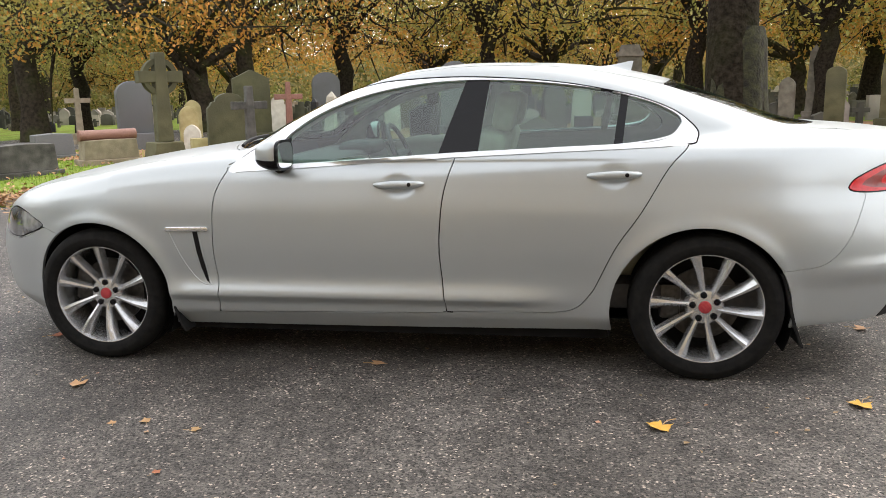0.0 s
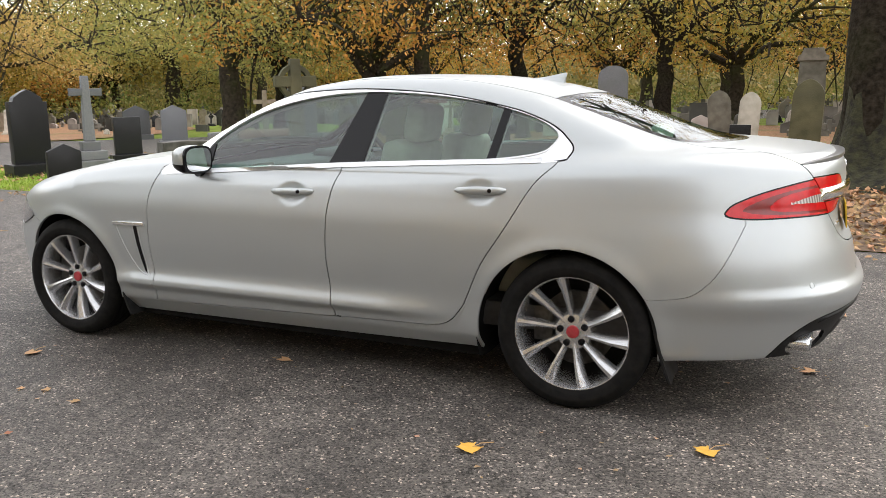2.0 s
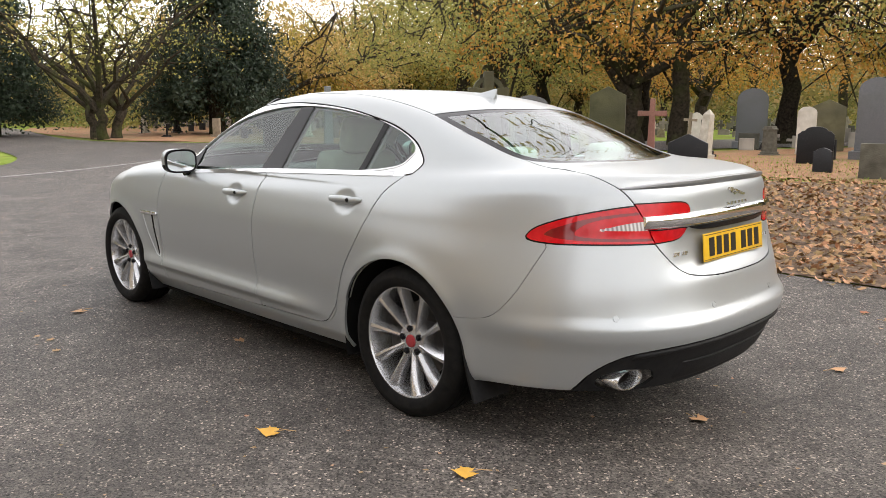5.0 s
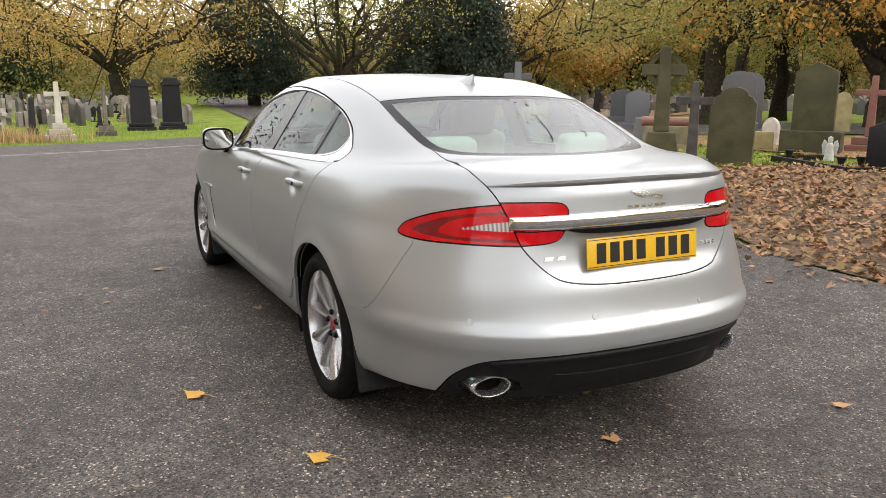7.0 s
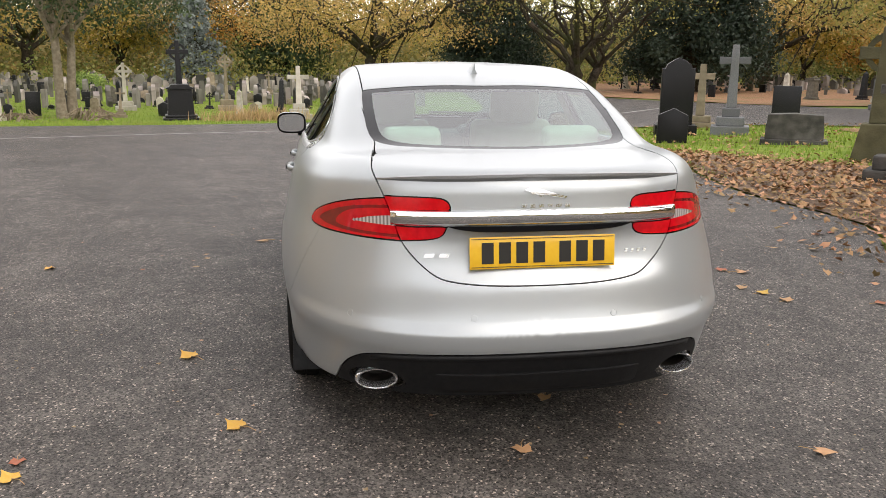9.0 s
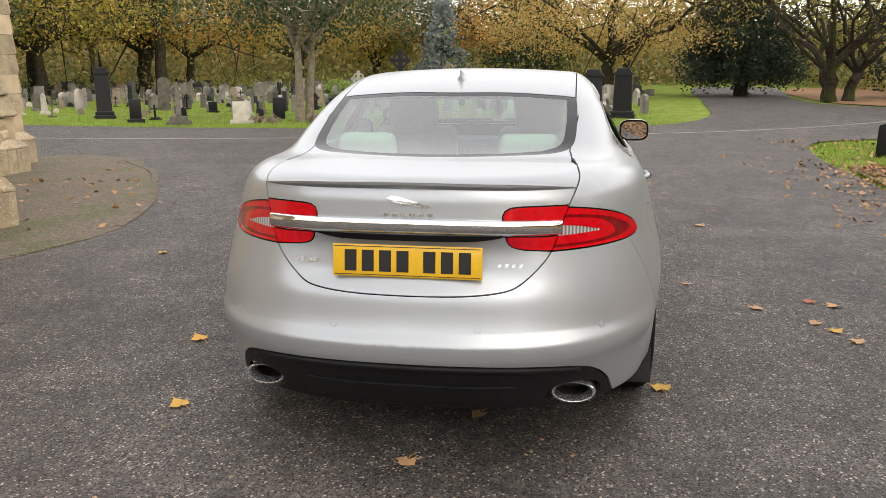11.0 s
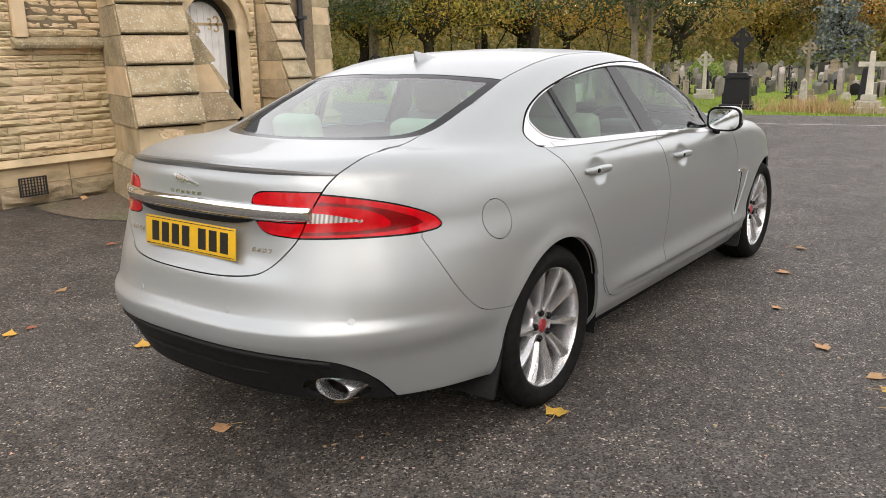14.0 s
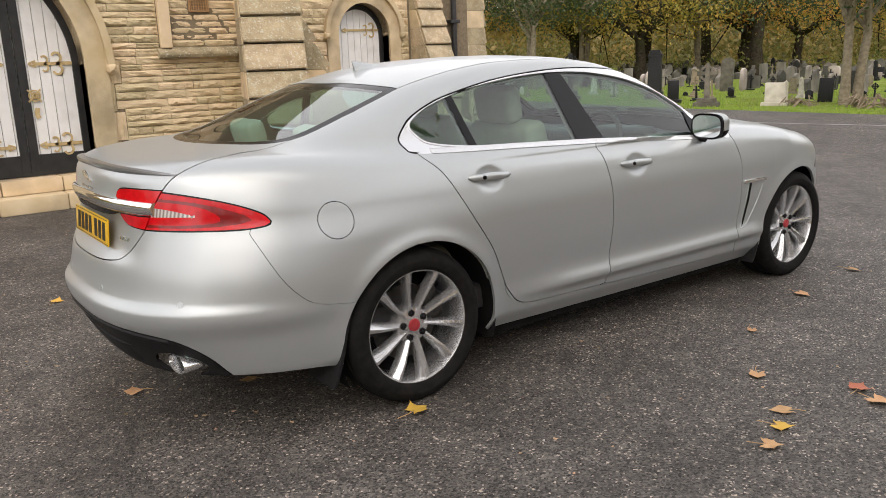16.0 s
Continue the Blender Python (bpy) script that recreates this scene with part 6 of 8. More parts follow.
# ---- headstones ----
BLACK_GRANITE = mat("black_granite", (0.012, 0.012, 0.013), (0.022, 0.022, 0.024), 80, 0.32, vary=0.3, speck=(200, 0.05, (0.06, 0.06, 0.06)), spec=0.22)
GREY_GRANITE = mat("grey_granite", (0.10, 0.105, 0.112), (0.16, 0.162, 0.168), 60, 0.6, bump=0.2, bscale=90, vary=0.25, stain=(1.6, 0.4, (0.09, 0.10, 0.08)))
GREY_STONE = mat("weathered_grey_stone", (0.09, 0.08, 0.062), (0.18, 0.163, 0.13), 5, 0.9, bump=0.5, bscale=40, vary=0.3, stain=(2, 0.6, (0.075, 0.07, 0.05)))
MOSSY_STONE = mat("algae_green_stone", (0.062, 0.058, 0.027), (0.12, 0.112, 0.058), 4, 0.9, bump=0.5, bscale=40, vary=0.25, stain=(2, 0.6, (0.055, 0.052, 0.034)))
PALE_STONE = mat("pale_limestone", (0.42, 0.39, 0.32), (0.56, 0.53, 0.46), 5, 0.85, bump=0.3, bscale=40, vary=0.2, stain=(2, 0.5, (0.24, 0.21, 0.15)))
SAND_STONE = mat("buff_gravestone", (0.19, 0.155, 0.105), (0.31, 0.26, 0.18), 5, 0.9, bump=0.4, bscale=40, vary=0.22, stain=(2, 0.5, (0.14, 0.11, 0.07)))
DARK_STONE = mat("dark_weathered_stone", (0.035, 0.033, 0.03), (0.085, 0.08, 0.07), 6, 0.8, bump=0.4, bscale=40, vary=0.2, stain=(3, 0.4, (0.14, 0.135, 0.12)))
YELLOW_STONE = mat("lichen_yellow_stone", (0.30, 0.25, 0.11), (0.42, 0.36, 0.18), 5, 0.9, bump=0.4, bscale=40, vary=0.15, stain=(3, 0.4, (0.2, 0.17, 0.08)))
RED_GRANITE = mat("red_granite", (0.20, 0.085, 0.065), (0.30, 0.15, 0.115), 50, 0.5, bump=0.15, bscale=80, vary=0.15)


def top_line(kind, w, h):
    """Half of a headstone's head, right to left, as (x, z)."""
    a = w / 2
    if kind == "round":
        return [(a * math.cos(t), h - a * 0.75 + a * 0.75 * math.sin(t)) for t in np.linspace(0, math.pi, 15)]
    if kind == "gothic":
        return [(x, z) for x, z in pointed(a, h - w * 0.62, w * 0.62, 7)]
    if kind == "gable":
        return [(a, h - w * 0.24), (0, h), (-a, h - w * 0.24)]
    if kind == "shoulder":
        r = [(a, h * 0.80), (a * 0.86, h * 0.84), (a * 0.80, h * 0.88), (a * 0.62, h * 0.89)] + [(a * 0.6 * math.cos(t), h * 0.90 + (h * 0.10) * math.sin(t)) for t in np.linspace(0.15, math.pi / 2, 6)]
        return r + [(-x, z) for x, z in r[-2::-1]]
    if kind == "notch":
        r = [(a, h * 0.86), (a * 0.8, h * 0.86), (a * 0.72, h * 0.91), (a * 0.3, h * 0.97), (0, h)]
        return r + [(-x, z) for x, z in r[-2::-1]]
    return [(a, h), (-a, h)]


def headstone(kind, w, h, t, m_, base=True, label="", base_h=None, base_w=0.09):
    top = tagged(empty("headstone"), label, "gravestone", "gravestones")
    z0 = 0.0
    if base:
        z0 = base_h or min(0.22, h * 0.16)
        bm = bmesh.new()
        box(bm, (-w / 2 - base_w, -t * 1.3, -0.25), (w / 2 + base_w, t * 1.3, z0), 0.018)
        part("base", bm, m_, top, smooth=False)
    bm = bmesh.new()
    prism(bm, [(-w / 2, z0 - (0 if base else 0.25)), (w / 2, z0 - (0 if base else 0.25))] + top_line(kind, w, h), t, 0.012)
    part("tablet", bm, m_, top, angle=30)
    return top


def cross_stone(w, h, m_, ring=False, steps=2, label="", shaft=0.17, block=None):
    top = tagged(empty("cross_memorial"), label, "gravestone", "gravestones")
    z = 0.0
    b = w * (0.62 if steps > 1 else 0.5)
    for k in range(steps):
        bm = bmesh.new()
        s = b * (1 - 0.27 * k)
        hh = block or h * 0.10
        if ring and block:
            prism(bm, [(-s * 0.88, z - 0.25), (s * 0.88, z - 0.25), (s * 0.88, z + 0.05), (s * 0.62, z + hh - 0.002), (-s * 0.62, z + hh - 0.002), (-s * 0.88, z + 0.05)], s * 1.2, 0.02)
        else:
            box(bm, (-s, -s * 0.75, z - (0.25 if k == 0 else 0)), (s, s * 0.75, z + hh - 0.002), 0.02)
        part("step", bm, m_, top, smooth=False)
        z += hh
    s = shaft * w / 0.62 * 0.62
    bm = bmesh.new()
    prism(bm, [(-s * 0.95, z), (s * 0.95, z), (s * 0.62, h), (-s * 0.62, h)], s * 1.3, 0.02)
    part("shaft", bm, m_, top, smooth=False)
    zc = h - w * 0.52
    for sg in (1, -1):
        bm = bmesh.new()
        prism(bm, [(sg * s * 0.5, zc - s * 0.62), (sg * s * 0.5, zc + s * 0.62), (sg * w / 2, zc + s * 0.7), (sg * w / 2, zc - s * 0.7)], s * 1.2, 0.015)
        part("arm", bm, m_, top, smooth=False)
    if ring:
        bm = bmesh.new()
        r1, r0 = w * 0.40, w * 0.29
        prof = [(r0, -s * 0.42), (r1, -s * 0.42), (r1, s * 0.42), (r0, s * 0.42), (r0, -s * 0.42)]
        revolve(bm, prof, 28, "y", Matrix.Translation((0, 0, zc)))
        part("ring", bm, m_, top)
    return top


def pedestal(w, h, m_, label="", crown="gable"):
    top = tagged(empty("pedestal_memorial"), label, "gravestone", "gravestones")
    z = 0
    for s, hh, bev in ((0.64, 0.10, 0.015), (0.56, 0.10, 0.03)):
        bm = bmesh.new()
        box(bm, (-w * s, -w * s * 0.8, z - (0.25 if z == 0 else 0)), (w * s, w * s * 0.8, z + hh * h / 1.3 - 0.002), bev)
        part("step", bm, m_, top, smooth=False)
        z += hh * h / 1.3
    bm = bmesh.new()
    a, b = w * 0.46, w * 0.40
    zt = h * 0.86
    vs = [[bm.verts.new((x * r, y * r * 0.8, zz)) for x, y in ((-1, -1), (1, -1), (1, 1), (-1, 1))] for r, zz in ((a, z), (b, zt))]
    for k in range(4):
        bm.faces.new((vs[0][k], vs[0][(k + 1) % 4], vs[1][(k + 1) % 4], vs[1][k]))
    bm.faces.new(vs[1])
    bmesh.ops.recalc_face_normals(bm, faces=bm.faces[:])
    part("die", bm, m_, top, smooth=False)
    bm = bmesh.new()
    if crown == "gable":
        prism(bm, [(-w * 0.5, zt), (w * 0.5, zt), (w * 0.5, zt + h * 0.035), (0, h), (-w * 0.5, zt + h * 0.035)], w * 0.78, 0.012)
    else:
        prism(bm, [(-w * 0.47, zt), (w * 0.47, zt), (w * 0.47, zt + h * 0.05), (w * 0.36, zt + h * 0.07), (w * 0.3, h), (-w * 0.3, h), (-w * 0.36, zt + h * 0.07), (-w * 0.47, zt + h * 0.05)], w * 0.76, 0.012)
    part("cornice", bm, m_, top, smooth=False)
    return top


def obelisk(w, h, m_, label=""):
    top = tagged(empty("obelisk_memorial"), label, "gravestone", "gravestones")
    z = 0
    for s, hh in ((1.3, 0.16), (1.0, 0.18)):
        bm = bmesh.new()
        box(bm, (-w * s / 2, -w * s / 2, z - (0.25 if z == 0 else 0)), (w * s / 2, w * s / 2, z + hh - 0.002), 0.015)
        part("step", bm, m_, top, smooth=False)
        z += hh
    bm = bmesh.new()
    vs = [[bm.verts.new((x * r, y * r, zz)) for x, y in ((-1, -1), (1, -1), (1, 1), (-1, 1))] for r, zz in ((w * 0.36, z), (w * 0.25, h - w * 0.35), (0.004, h))]
    for p, q in zip(vs, vs[1:]):
        for k in range(4):
            bm.faces.new((p[k], p[(k + 1) % 4], q[(k + 1) % 4], q[k]))
    bmesh.ops.recalc_face_normals(bm, faces=bm.faces[:])
    part("shaft", bm, m_, top, smooth=False)
    return top


def chest(w, h, m_, roll=None, label=""):
    top = tagged(empty("chest_memorial"), label, "gravestone", "gravestones")
    bm = bmesh.new()
    box(bm, (-w / 2 - 0.05, -0.26, -0.25), (w / 2 + 0.05, 0.26, 0.09), 0.015)
    part("base", bm, m_, top, smooth=False)
    bm = bmesh.new()
    prism(bm, [(-w / 2 + 0.02, 0.09), (w / 2 - 0.02, 0.09), (w / 2 - 0.05, h * (0.72 if roll else 0.96)), (0, h * (0.74 if roll else 1.0)), (-w / 2 + 0.05, h * (0.72 if roll else 0.96))], 0.40, 0.012)
    part("die", bm, m_, top, smooth=False)
    if roll:
        bm = bmesh.new()
        r = h * 0.16
        revolve(bm, [(0.0, -w / 2), (r, -w / 2), (r * 1.06, -w / 2 + 0.02), (r, -w / 2 + 0.05), (r, w / 2 - 0.05), (r * 1.06, w / 2 - 0.02), (r, w / 2), (0.0, w / 2)], 24, "x", Matrix.Translation((0, 0, h * 0.74 + r * 0.8)))
        part("roll_top", bm, roll, top, "polished pink granite roll")
    return top


def stand(ob, x, y, turn=0.0, lean=0.0, tip=0.0):
    ob.matrix_world = pose(x, y, lie(x, y) - 0.03, tip, lean, turn)
    return ob


def facing(x, y, off=0):
    """The turn that shows a stone's face to the drive."""
    return math.degrees(math.atan2(y + 0.5, x - 1.0)) - 90 + off


def put(ob, x, y, off=0, lean=0, tip=0):
    return stand(ob, x, y, facing(x, y, off), lean, tip)


# the ones that stand near the drive
put(headstone("notch", 0.68, 1.62, 0.22, BLACK_GRANITE, True, "tall black granite headstone with a notched gabled head beside the drive"), -12.7, 6.8, 8)
put(headstone("gable", 0.56, 0.66, 0.12, BLACK_GRANITE, False, "small polished black granite headstone on the lawn"), -10.75, 5.85, 5, 1)
put(cross_stone(0.62, 1.85, GREY_GRANITE, False, 3, "grey granite cross on three steps", 0.18), -12.3, 7.85, 4)
put(chest(1.02, 0.55, DARK_STONE, None, "low dark weathered stone chest memorial"), -9.7, 7.7, 6)
put(headstone("flat", 0.58, 0.98, 0.14, BLACK_GRANITE, True, "square black granite headstone behind a low chest"), -12.95, 9.5, 4)
put(cross_stone(0.55, 1.5, SAND_STONE, False, 2, "buff sandstone cross with a plain shaft", 0.20), -14.4, 8.2, 0)
put(chest(0.85, 0.55, GREY_GRANITE, None, "dark low stone chest memorial with a gabled lid"), -11.6, 11.2, 4)
put(chest(1.05, 0.62, SAND_STONE, RED_GRANITE, "sandstone chest memorial with a pink granite roll"), -9.3, 9.6, 4)
put(headstone("gable", 0.75, 1.28, 0.16, GREY_GRANITE, True, "pale grey gabled granite headstone"), -16.8, 15.2, 0)
put(cross_stone(0.7, 1.65, SAND_STONE, False, 2, "buff sandstone cross under a tree", 0.15), -15, 17.4, 0)
put(headstone("round", 0.76, 1.62, 0.2, GREY_GRANITE, True, "large dark grey round-topped headstone on a stepped base", base_h=0.42), -10.66, 13.0, 3)
put(headstone("gothic", 0.48, 0.98, 0.14, YELLOW_STONE, False, "lichen-yellow pointed headstone in fallen leaves"), -10.6, 15.5, 3)
put(headstone("flat", 0.50, 0.36, 0.16, YELLOW_STONE, False, "low lichen-yellow square stone block"), -7.9, 10.7, 3)
put(headstone("gable", 0.95, 1.3, 0.16, GREY_GRANITE, True, "pale grey gabled headstone far across the drive"), -22.0, 18.9, 3)
put(headstone("gothic", 0.5, 1.15, 0.14, YELLOW_STONE, False, "yellowed round-shouldered headstone behind mossy stones"), -11.9, 18.4, 3)
put(cross_stone(0.70, 1.90, MOSSY_STONE, True, 1, "tall mossy celtic wheel cross on a block base", 0.19, 0.55), -6.85, 7.2, 6)
put(headstone("shoulder", 0.70, 1.24, 0.16, MOSSY_STONE, False, "broad mossy green headstone with shaped shoulders"), -6.16, 8.05, -4, 1)
put(cross_stone(0.5, 1.38, DARK_STONE, False, 2, "dark weathered stone cross on two blocks", 0.16, 0.17), -4.95, 6.05, 3)
put(headstone("round", 0.74, 1.62, 0.18, GREY_GRANITE, True, "grey round-topped headstone behind mossy stones"), -11.3, 14.0, 0)
put(headstone("gable", 0.72, 1.66, 0.22, MOSSY_STONE, True, "tall mossy stone with a gabled head on a broad block", base_h=0.42, base_w=0.16), -6.93, 10.95, -4)
put(cross_stone(0.6, 1.42, RED_GRANITE, False, 2, "red granite cross on two steps", 0.14), -6.58, 12.1, -4)
put(headstone("gable", 0.64, 0.80, 0.12, BLACK_GRANITE, False, "dark grey granite headstone at the leafy verge"), -4.1, 9.1, -6)
put(headstone("gothic", 0.5, 1.15, 0.16, PALE_STONE, False, "pale pointed limestone headstone among others"), -10, 20.5, 0)
put(headstone("round", 0.92, 1.86, 0.2, GREY_GRANITE, True, "wide grey round-topped headstone"), -8.7, 21.6, 0)
put(headstone("round", 0.76, 1.90, 0.22, GREY_GRANITE, True, "tall dark grey round-topped headstone on a base"), -3.7, 17.0, -5)
put(headstone("shoulder", 0.72, 0.82, 0.16, BLACK_GRANITE, False, "black stone with an ornate shaped head"), -4.1, 14.6, 0)
put(headstone("gable", 0.9, 1.45, 0.18, MOSSY_STONE, False, "wide mossy gabled headstone"), -5.9, 20.2, 0)
put(headstone("flat", 0.44, 0.62, 0.16, GREY_STONE, False, "small square weathered stone"), -2.0, 11.6, 0)
put(headstone("gable", 0.72, 0.58, 0.2, GREY_STONE, False, "low gabled grey stone block"), -1.35, 12.6, 0)
put(headstone("round", 0.46, 1.25, 0.14, PALE_STONE, False, "white round-topped headstone under the trees"), -5.7, 18.2, 0)
put(headstone("gothic", 0.55, 1.25, 0.15, GREY_STONE, False, "leaning pointed stone slab"), -1.0, 17.0, 0, -4)
put(headstone("gothic", 0.5, 1.2, 0.15, PALE_STONE, False, "pale pointed slab stone in grass"), -0.4, 17.3, 0, 3)
put(headstone("gothic", 0.62, 1.45, 0.16, MOSSY_STONE, False, "green pointed slab stone"), 0.9, 14.6, -4, 2)
put(headstone("round", 0.42, 1.5, 0.16, MOSSY_STONE, False, "tall green round-topped slab"), 5.3, 15.2, -8)
put(headstone("gothic", 0.40, 1.3, 0.16, GREY_STONE, False, "grey pointed slab near the big tree"), 5.0, 18.2, -8)
put(headstone("flat", 0.34, 1.6, 0.3, MOSSY_STONE, True, "green square pillar stone"), 7.3, 17.6, -8)
put(obelisk(0.55, 2.2, GREY_STONE, "weathered grey obelisk on a stepped base"), 6.2, 20.2, 0)
put(pedestal(0.8, 2.3, GREY_STONE, "tall dark stone pedestal memorial with a heavy cornice", "urn"), 1.0, 19.6, 0)
put(pedestal(0.68, 1.62, BLACK_GRANITE, "black granite pedestal memorial with a moulded cap", "urn"), -24.3, 1.15, 0)
put(pedestal(0.68, 1.66, BLACK_GRANITE, "black granite pedestal memorial beside its twin", "urn"), -24.5, 2.15, 0)
put(cross_stone(0.62, 2.25, BLACK_GRANITE, True, 2, "tall black granite celtic cross on a battered base", 0.16), -20.95, -4.78, 0)
put(pedestal(0.80, 1.02, BLACK_GRANITE, "black granite plinth block before the celtic cross", "urn"), -20.7, -4.74, 0)
put(cross_stone(0.62, 1.55, PALE_STONE, False, 3, "white stone cross on three steps", 0.15), -20.5, -1.35, 0)
put(cross_stone(0.45, 1.45, GREY_STONE, False, 2, "dark stone cross with a broken arm", 0.15), -22.0, -0.08, 0)
put(cross_stone(0.55, 1.6, PALE_STONE, True, 2, "pale celtic cross on a stepped base", 0.14), -25.3, -7.3, 0)
put(cross_stone(0.5, 1.9, SAND_STONE, True, 2, "buff celtic cross on a tall shaft", 0.13), -25.0, -3.9, 0)
put(headstone("flat", 0.56, 0.68, 0.12, PALE_STONE, True, "small white square headstone at the lawn's edge"), -20.55, -9.85, 0)
put(headstone("flat", 0.42, 0.74, 0.12, BLACK_GRANITE, False, "small black square granite headstone"), -22.6, -9.4, 0, 2)
put(cross_stone(0.6, 1.3, GREY_STONE, True, 2, "dark weathered celtic cross beside the drive", 0.15), -19.4, -11.4, 0)
put(cross_stone(0.62, 1.75, BLACK_GRANITE, True, 2, "black celtic cross on a stepped plinth", 0.16), -20.6, -18.3, 0)
put(pedestal(0.55, 1.75, BLACK_GRANITE, "slim black granite obelisk memorial on steps", "urn"), -22.2, -15.6, 0)
put(headstone("flat", 0.36, 0.75, 0.12, BLACK_GRANITE, True, "small black headstone on a kerb set"), -20.4, -13.4, 0)
put(headstone("round", 0.5, 1.35, 0.16, GREY_STONE, False, "tall brown round-topped slab"), -27.5, -16.2, 0, 2)

# the rows further off: a few dozen patterns, set again and again with small leans
rg = random.Random(11)
patterns = []
for k in range(34):
    m_ = rg.choice([GREY_STONE, BLACK_GRANITE, BLACK_GRANITE, BLACK_GRANITE, BLACK_GRANITE, GREY_GRANITE, PALE_STONE, SAND_STONE, SAND_STONE])
    what = {"black_granite": "black granite", "grey_granite": "grey granite", "weathered_grey_stone": "weathered grey stone", "algae_green_stone": "algae green stone", "pale_limestone": "pale limestone", "buff_gravestone": "buff sandstone"}[m_.name]
    r = rg.random()
    if r < 0.68:
        kind = rg.choice(["round", "gothic", "gable", "shoulder", "flat", "round", "notch"])
        h = rg.uniform(0.55, 1.35) if m_ is not BLACK_GRANITE else rg.uniform(0.5, 0.85)
        say = {"round": "round-topped", "gothic": "pointed", "gable": "gabled", "shoulder": "shouldered", "flat": "square", "notch": "notched"}[kind]
        ob = headstone(kind, rg.uniform(0.42, 0.72), h, rg.uniform(0.1, 0.18), m_, rg.random() < 0.6, say + " " + what + " headstone in the rows")
    elif r < 0.86:
        ob = cross_stone(rg.uniform(0.5, 0.65), rg.uniform(1.1, 1.7), m_, rg.random() < 0.4, rg.choice([1, 2, 3]), what + " cross memorial in the rows", rg.uniform(0.11, 0.15))
    elif r < 0.94:
        ob = pedestal(rg.uniform(0.5, 0.65), rg.uniform(1.0, 1.6), m_, what + " pedestal memorial in the rows", rg.choice(["gable", "urn"]))
    else:
        ob = obelisk(rg.uniform(0.5, 0.65), rg.uniform(1.6, 2.3), m_, what + " obelisk in the rows")
    patterns.append(ob)
fresh = set(range(len(patterns)))
near_spots = [(o.matrix_world.translation.x, o.matrix_world.translation.y) for o in scene.objects if o.get("group") == "gravestones"]


def in_rows(x0, x1, y0, y1, dx, dy, keep, inside=lambda x, y: True, face=0.0, size=1.0):
    x = x0
    while x < x1:
        y = y0
        while y < y1:
            px, py = x + rg.uniform(-0.35, 0.35) * dx, y + rg.uniform(-0.3, 0.3) * dy
            if rg.random() < keep and inside(px, py) and all((px - a) ** 2 + (py - b) ** 2 > 1.0 for a, b in near_spots):
                k = rg.randrange(len(patterns))
                turn, lean, tip = face + rg.gauss(0, 5), rg.gauss(0, 1.6), rg.gauss(0, 2.0)
                m = pose(px, py, lie(px, py) - 0.03, tip, lean, turn) @ Matrix.Scale(size * rg.uniform(0.8, 1.15), 4)
                if k in fresh:
                    fresh.discard(k)
                    patterns[k].matrix_world = m
                else:
                    copy_thing(patterns[k], m)
            y += dy
        x += dx


in_rows(-44, -20.3, -32, 3.0, 2.0, 1.15, 0.74, lambda x, y: y < 3.2 + (x + 23) * -0.02 and not (-23.5 < x < -20 and -9.8 < y < -7) and not (-26 < x < -20 and -2 < y < 3) and not (-21.2 < x and -6 < y < -3.6), 90, 0.68)
in_rows(-13, 13, 17.5, 42, 2.1, 2.6, 0.5, lambda x, y: (x + 14.5) / 11.5 * 11 + 9 > 0 and y < 14.5 + (x + 14) * 1.55 and not (0.2 < x < 3.4 and 6 < y < 10))
in_rows(-8.5, 3, 12.2, 17.2, 1.9, 1.9, 0.5, lambda x, y: True)
in_rows(-46, -29.5, 15.2, 24, 2.3, 1.9, 0.55, lambda x, y: y > 15.4 + max(0, -x - 40) * 0.4 and (x + 38.5) ** 2 + (y - 19.6) ** 2 > 2.5, 20)
in_rows(-30, -18, 22, 40, 2.6, 2.4, 0.30, lambda x, y: y > 20 + (x + 24) * 1.3 + 4)
in_rows(-50, -28, 27, 44, 2.2, 2.6, 0.55, face=35)
for k in sorted(fresh):
    put(patterns[k], -44 - 1.3 * (k % 9), -20 + 2.2 * (k % 11), 0)

# an angel figure and black vases inside a low kerb
put_angel = bmesh.new()
revolve(put_angel, [(0.0, 0.0), (0.085, 0.0), (0.08, 0.03), (0.07, 0.10), (0.05, 0.20), (0.055, 0.25), (0.03, 0.29), (0.042, 0.33), (0.035, 0.38), (0.0, 0.395)], 20, "z")
for s_ in (1, -1):
    prism(put_angel, [(s_ * 0.03, 0.12), (s_ * 0.10, 0.08), (s_ * 0.13, 0.24), (s_ * 0.10, 0.34), (s_ * 0.05, 0.30)], 0.02, 0.006, m=Matrix.Translation((0, 0.05, 0)))
angel = tagged(part("figurine", put_angel, mat("white_resin", (0.45, 0.45, 0.44), (0.6, 0.6, 0.59), 20, 0.6, bump=0.2, bscale=60)), "small grey-white winged figurine on the leaves", "figurine")
angel.matrix_world = pose(-5.5, 9.6, lie(-5.5, 9.6), 0, 0, facing(-5.5, 9.6))
for x_, y_ in ((-5.95, 9.2), (-4.75, 8.9), (-4.6, 9.15), (-6.5, 10.9)):
    bm = bmesh.new()
    revolve(bm, [(0.0, 0.0), (0.05, 0.0), (0.055, 0.02), (0.04, 0.06), (0.07, 0.15), (0.075, 0.17), (0.06, 0.165), (0.0, 0.15)], 18, "z")
    vase = tagged(part("flower_vase", bm, BLACK_GRANITE), "small black stone flower vase on a grave", "vase", "vases")
    vase.matrix_world = pose(x_, y_, lie(x_, y_) - 0.01)
plot = tagged(empty("grave_kerb"), "low black granite kerb round a grave plot", "grave kerb")
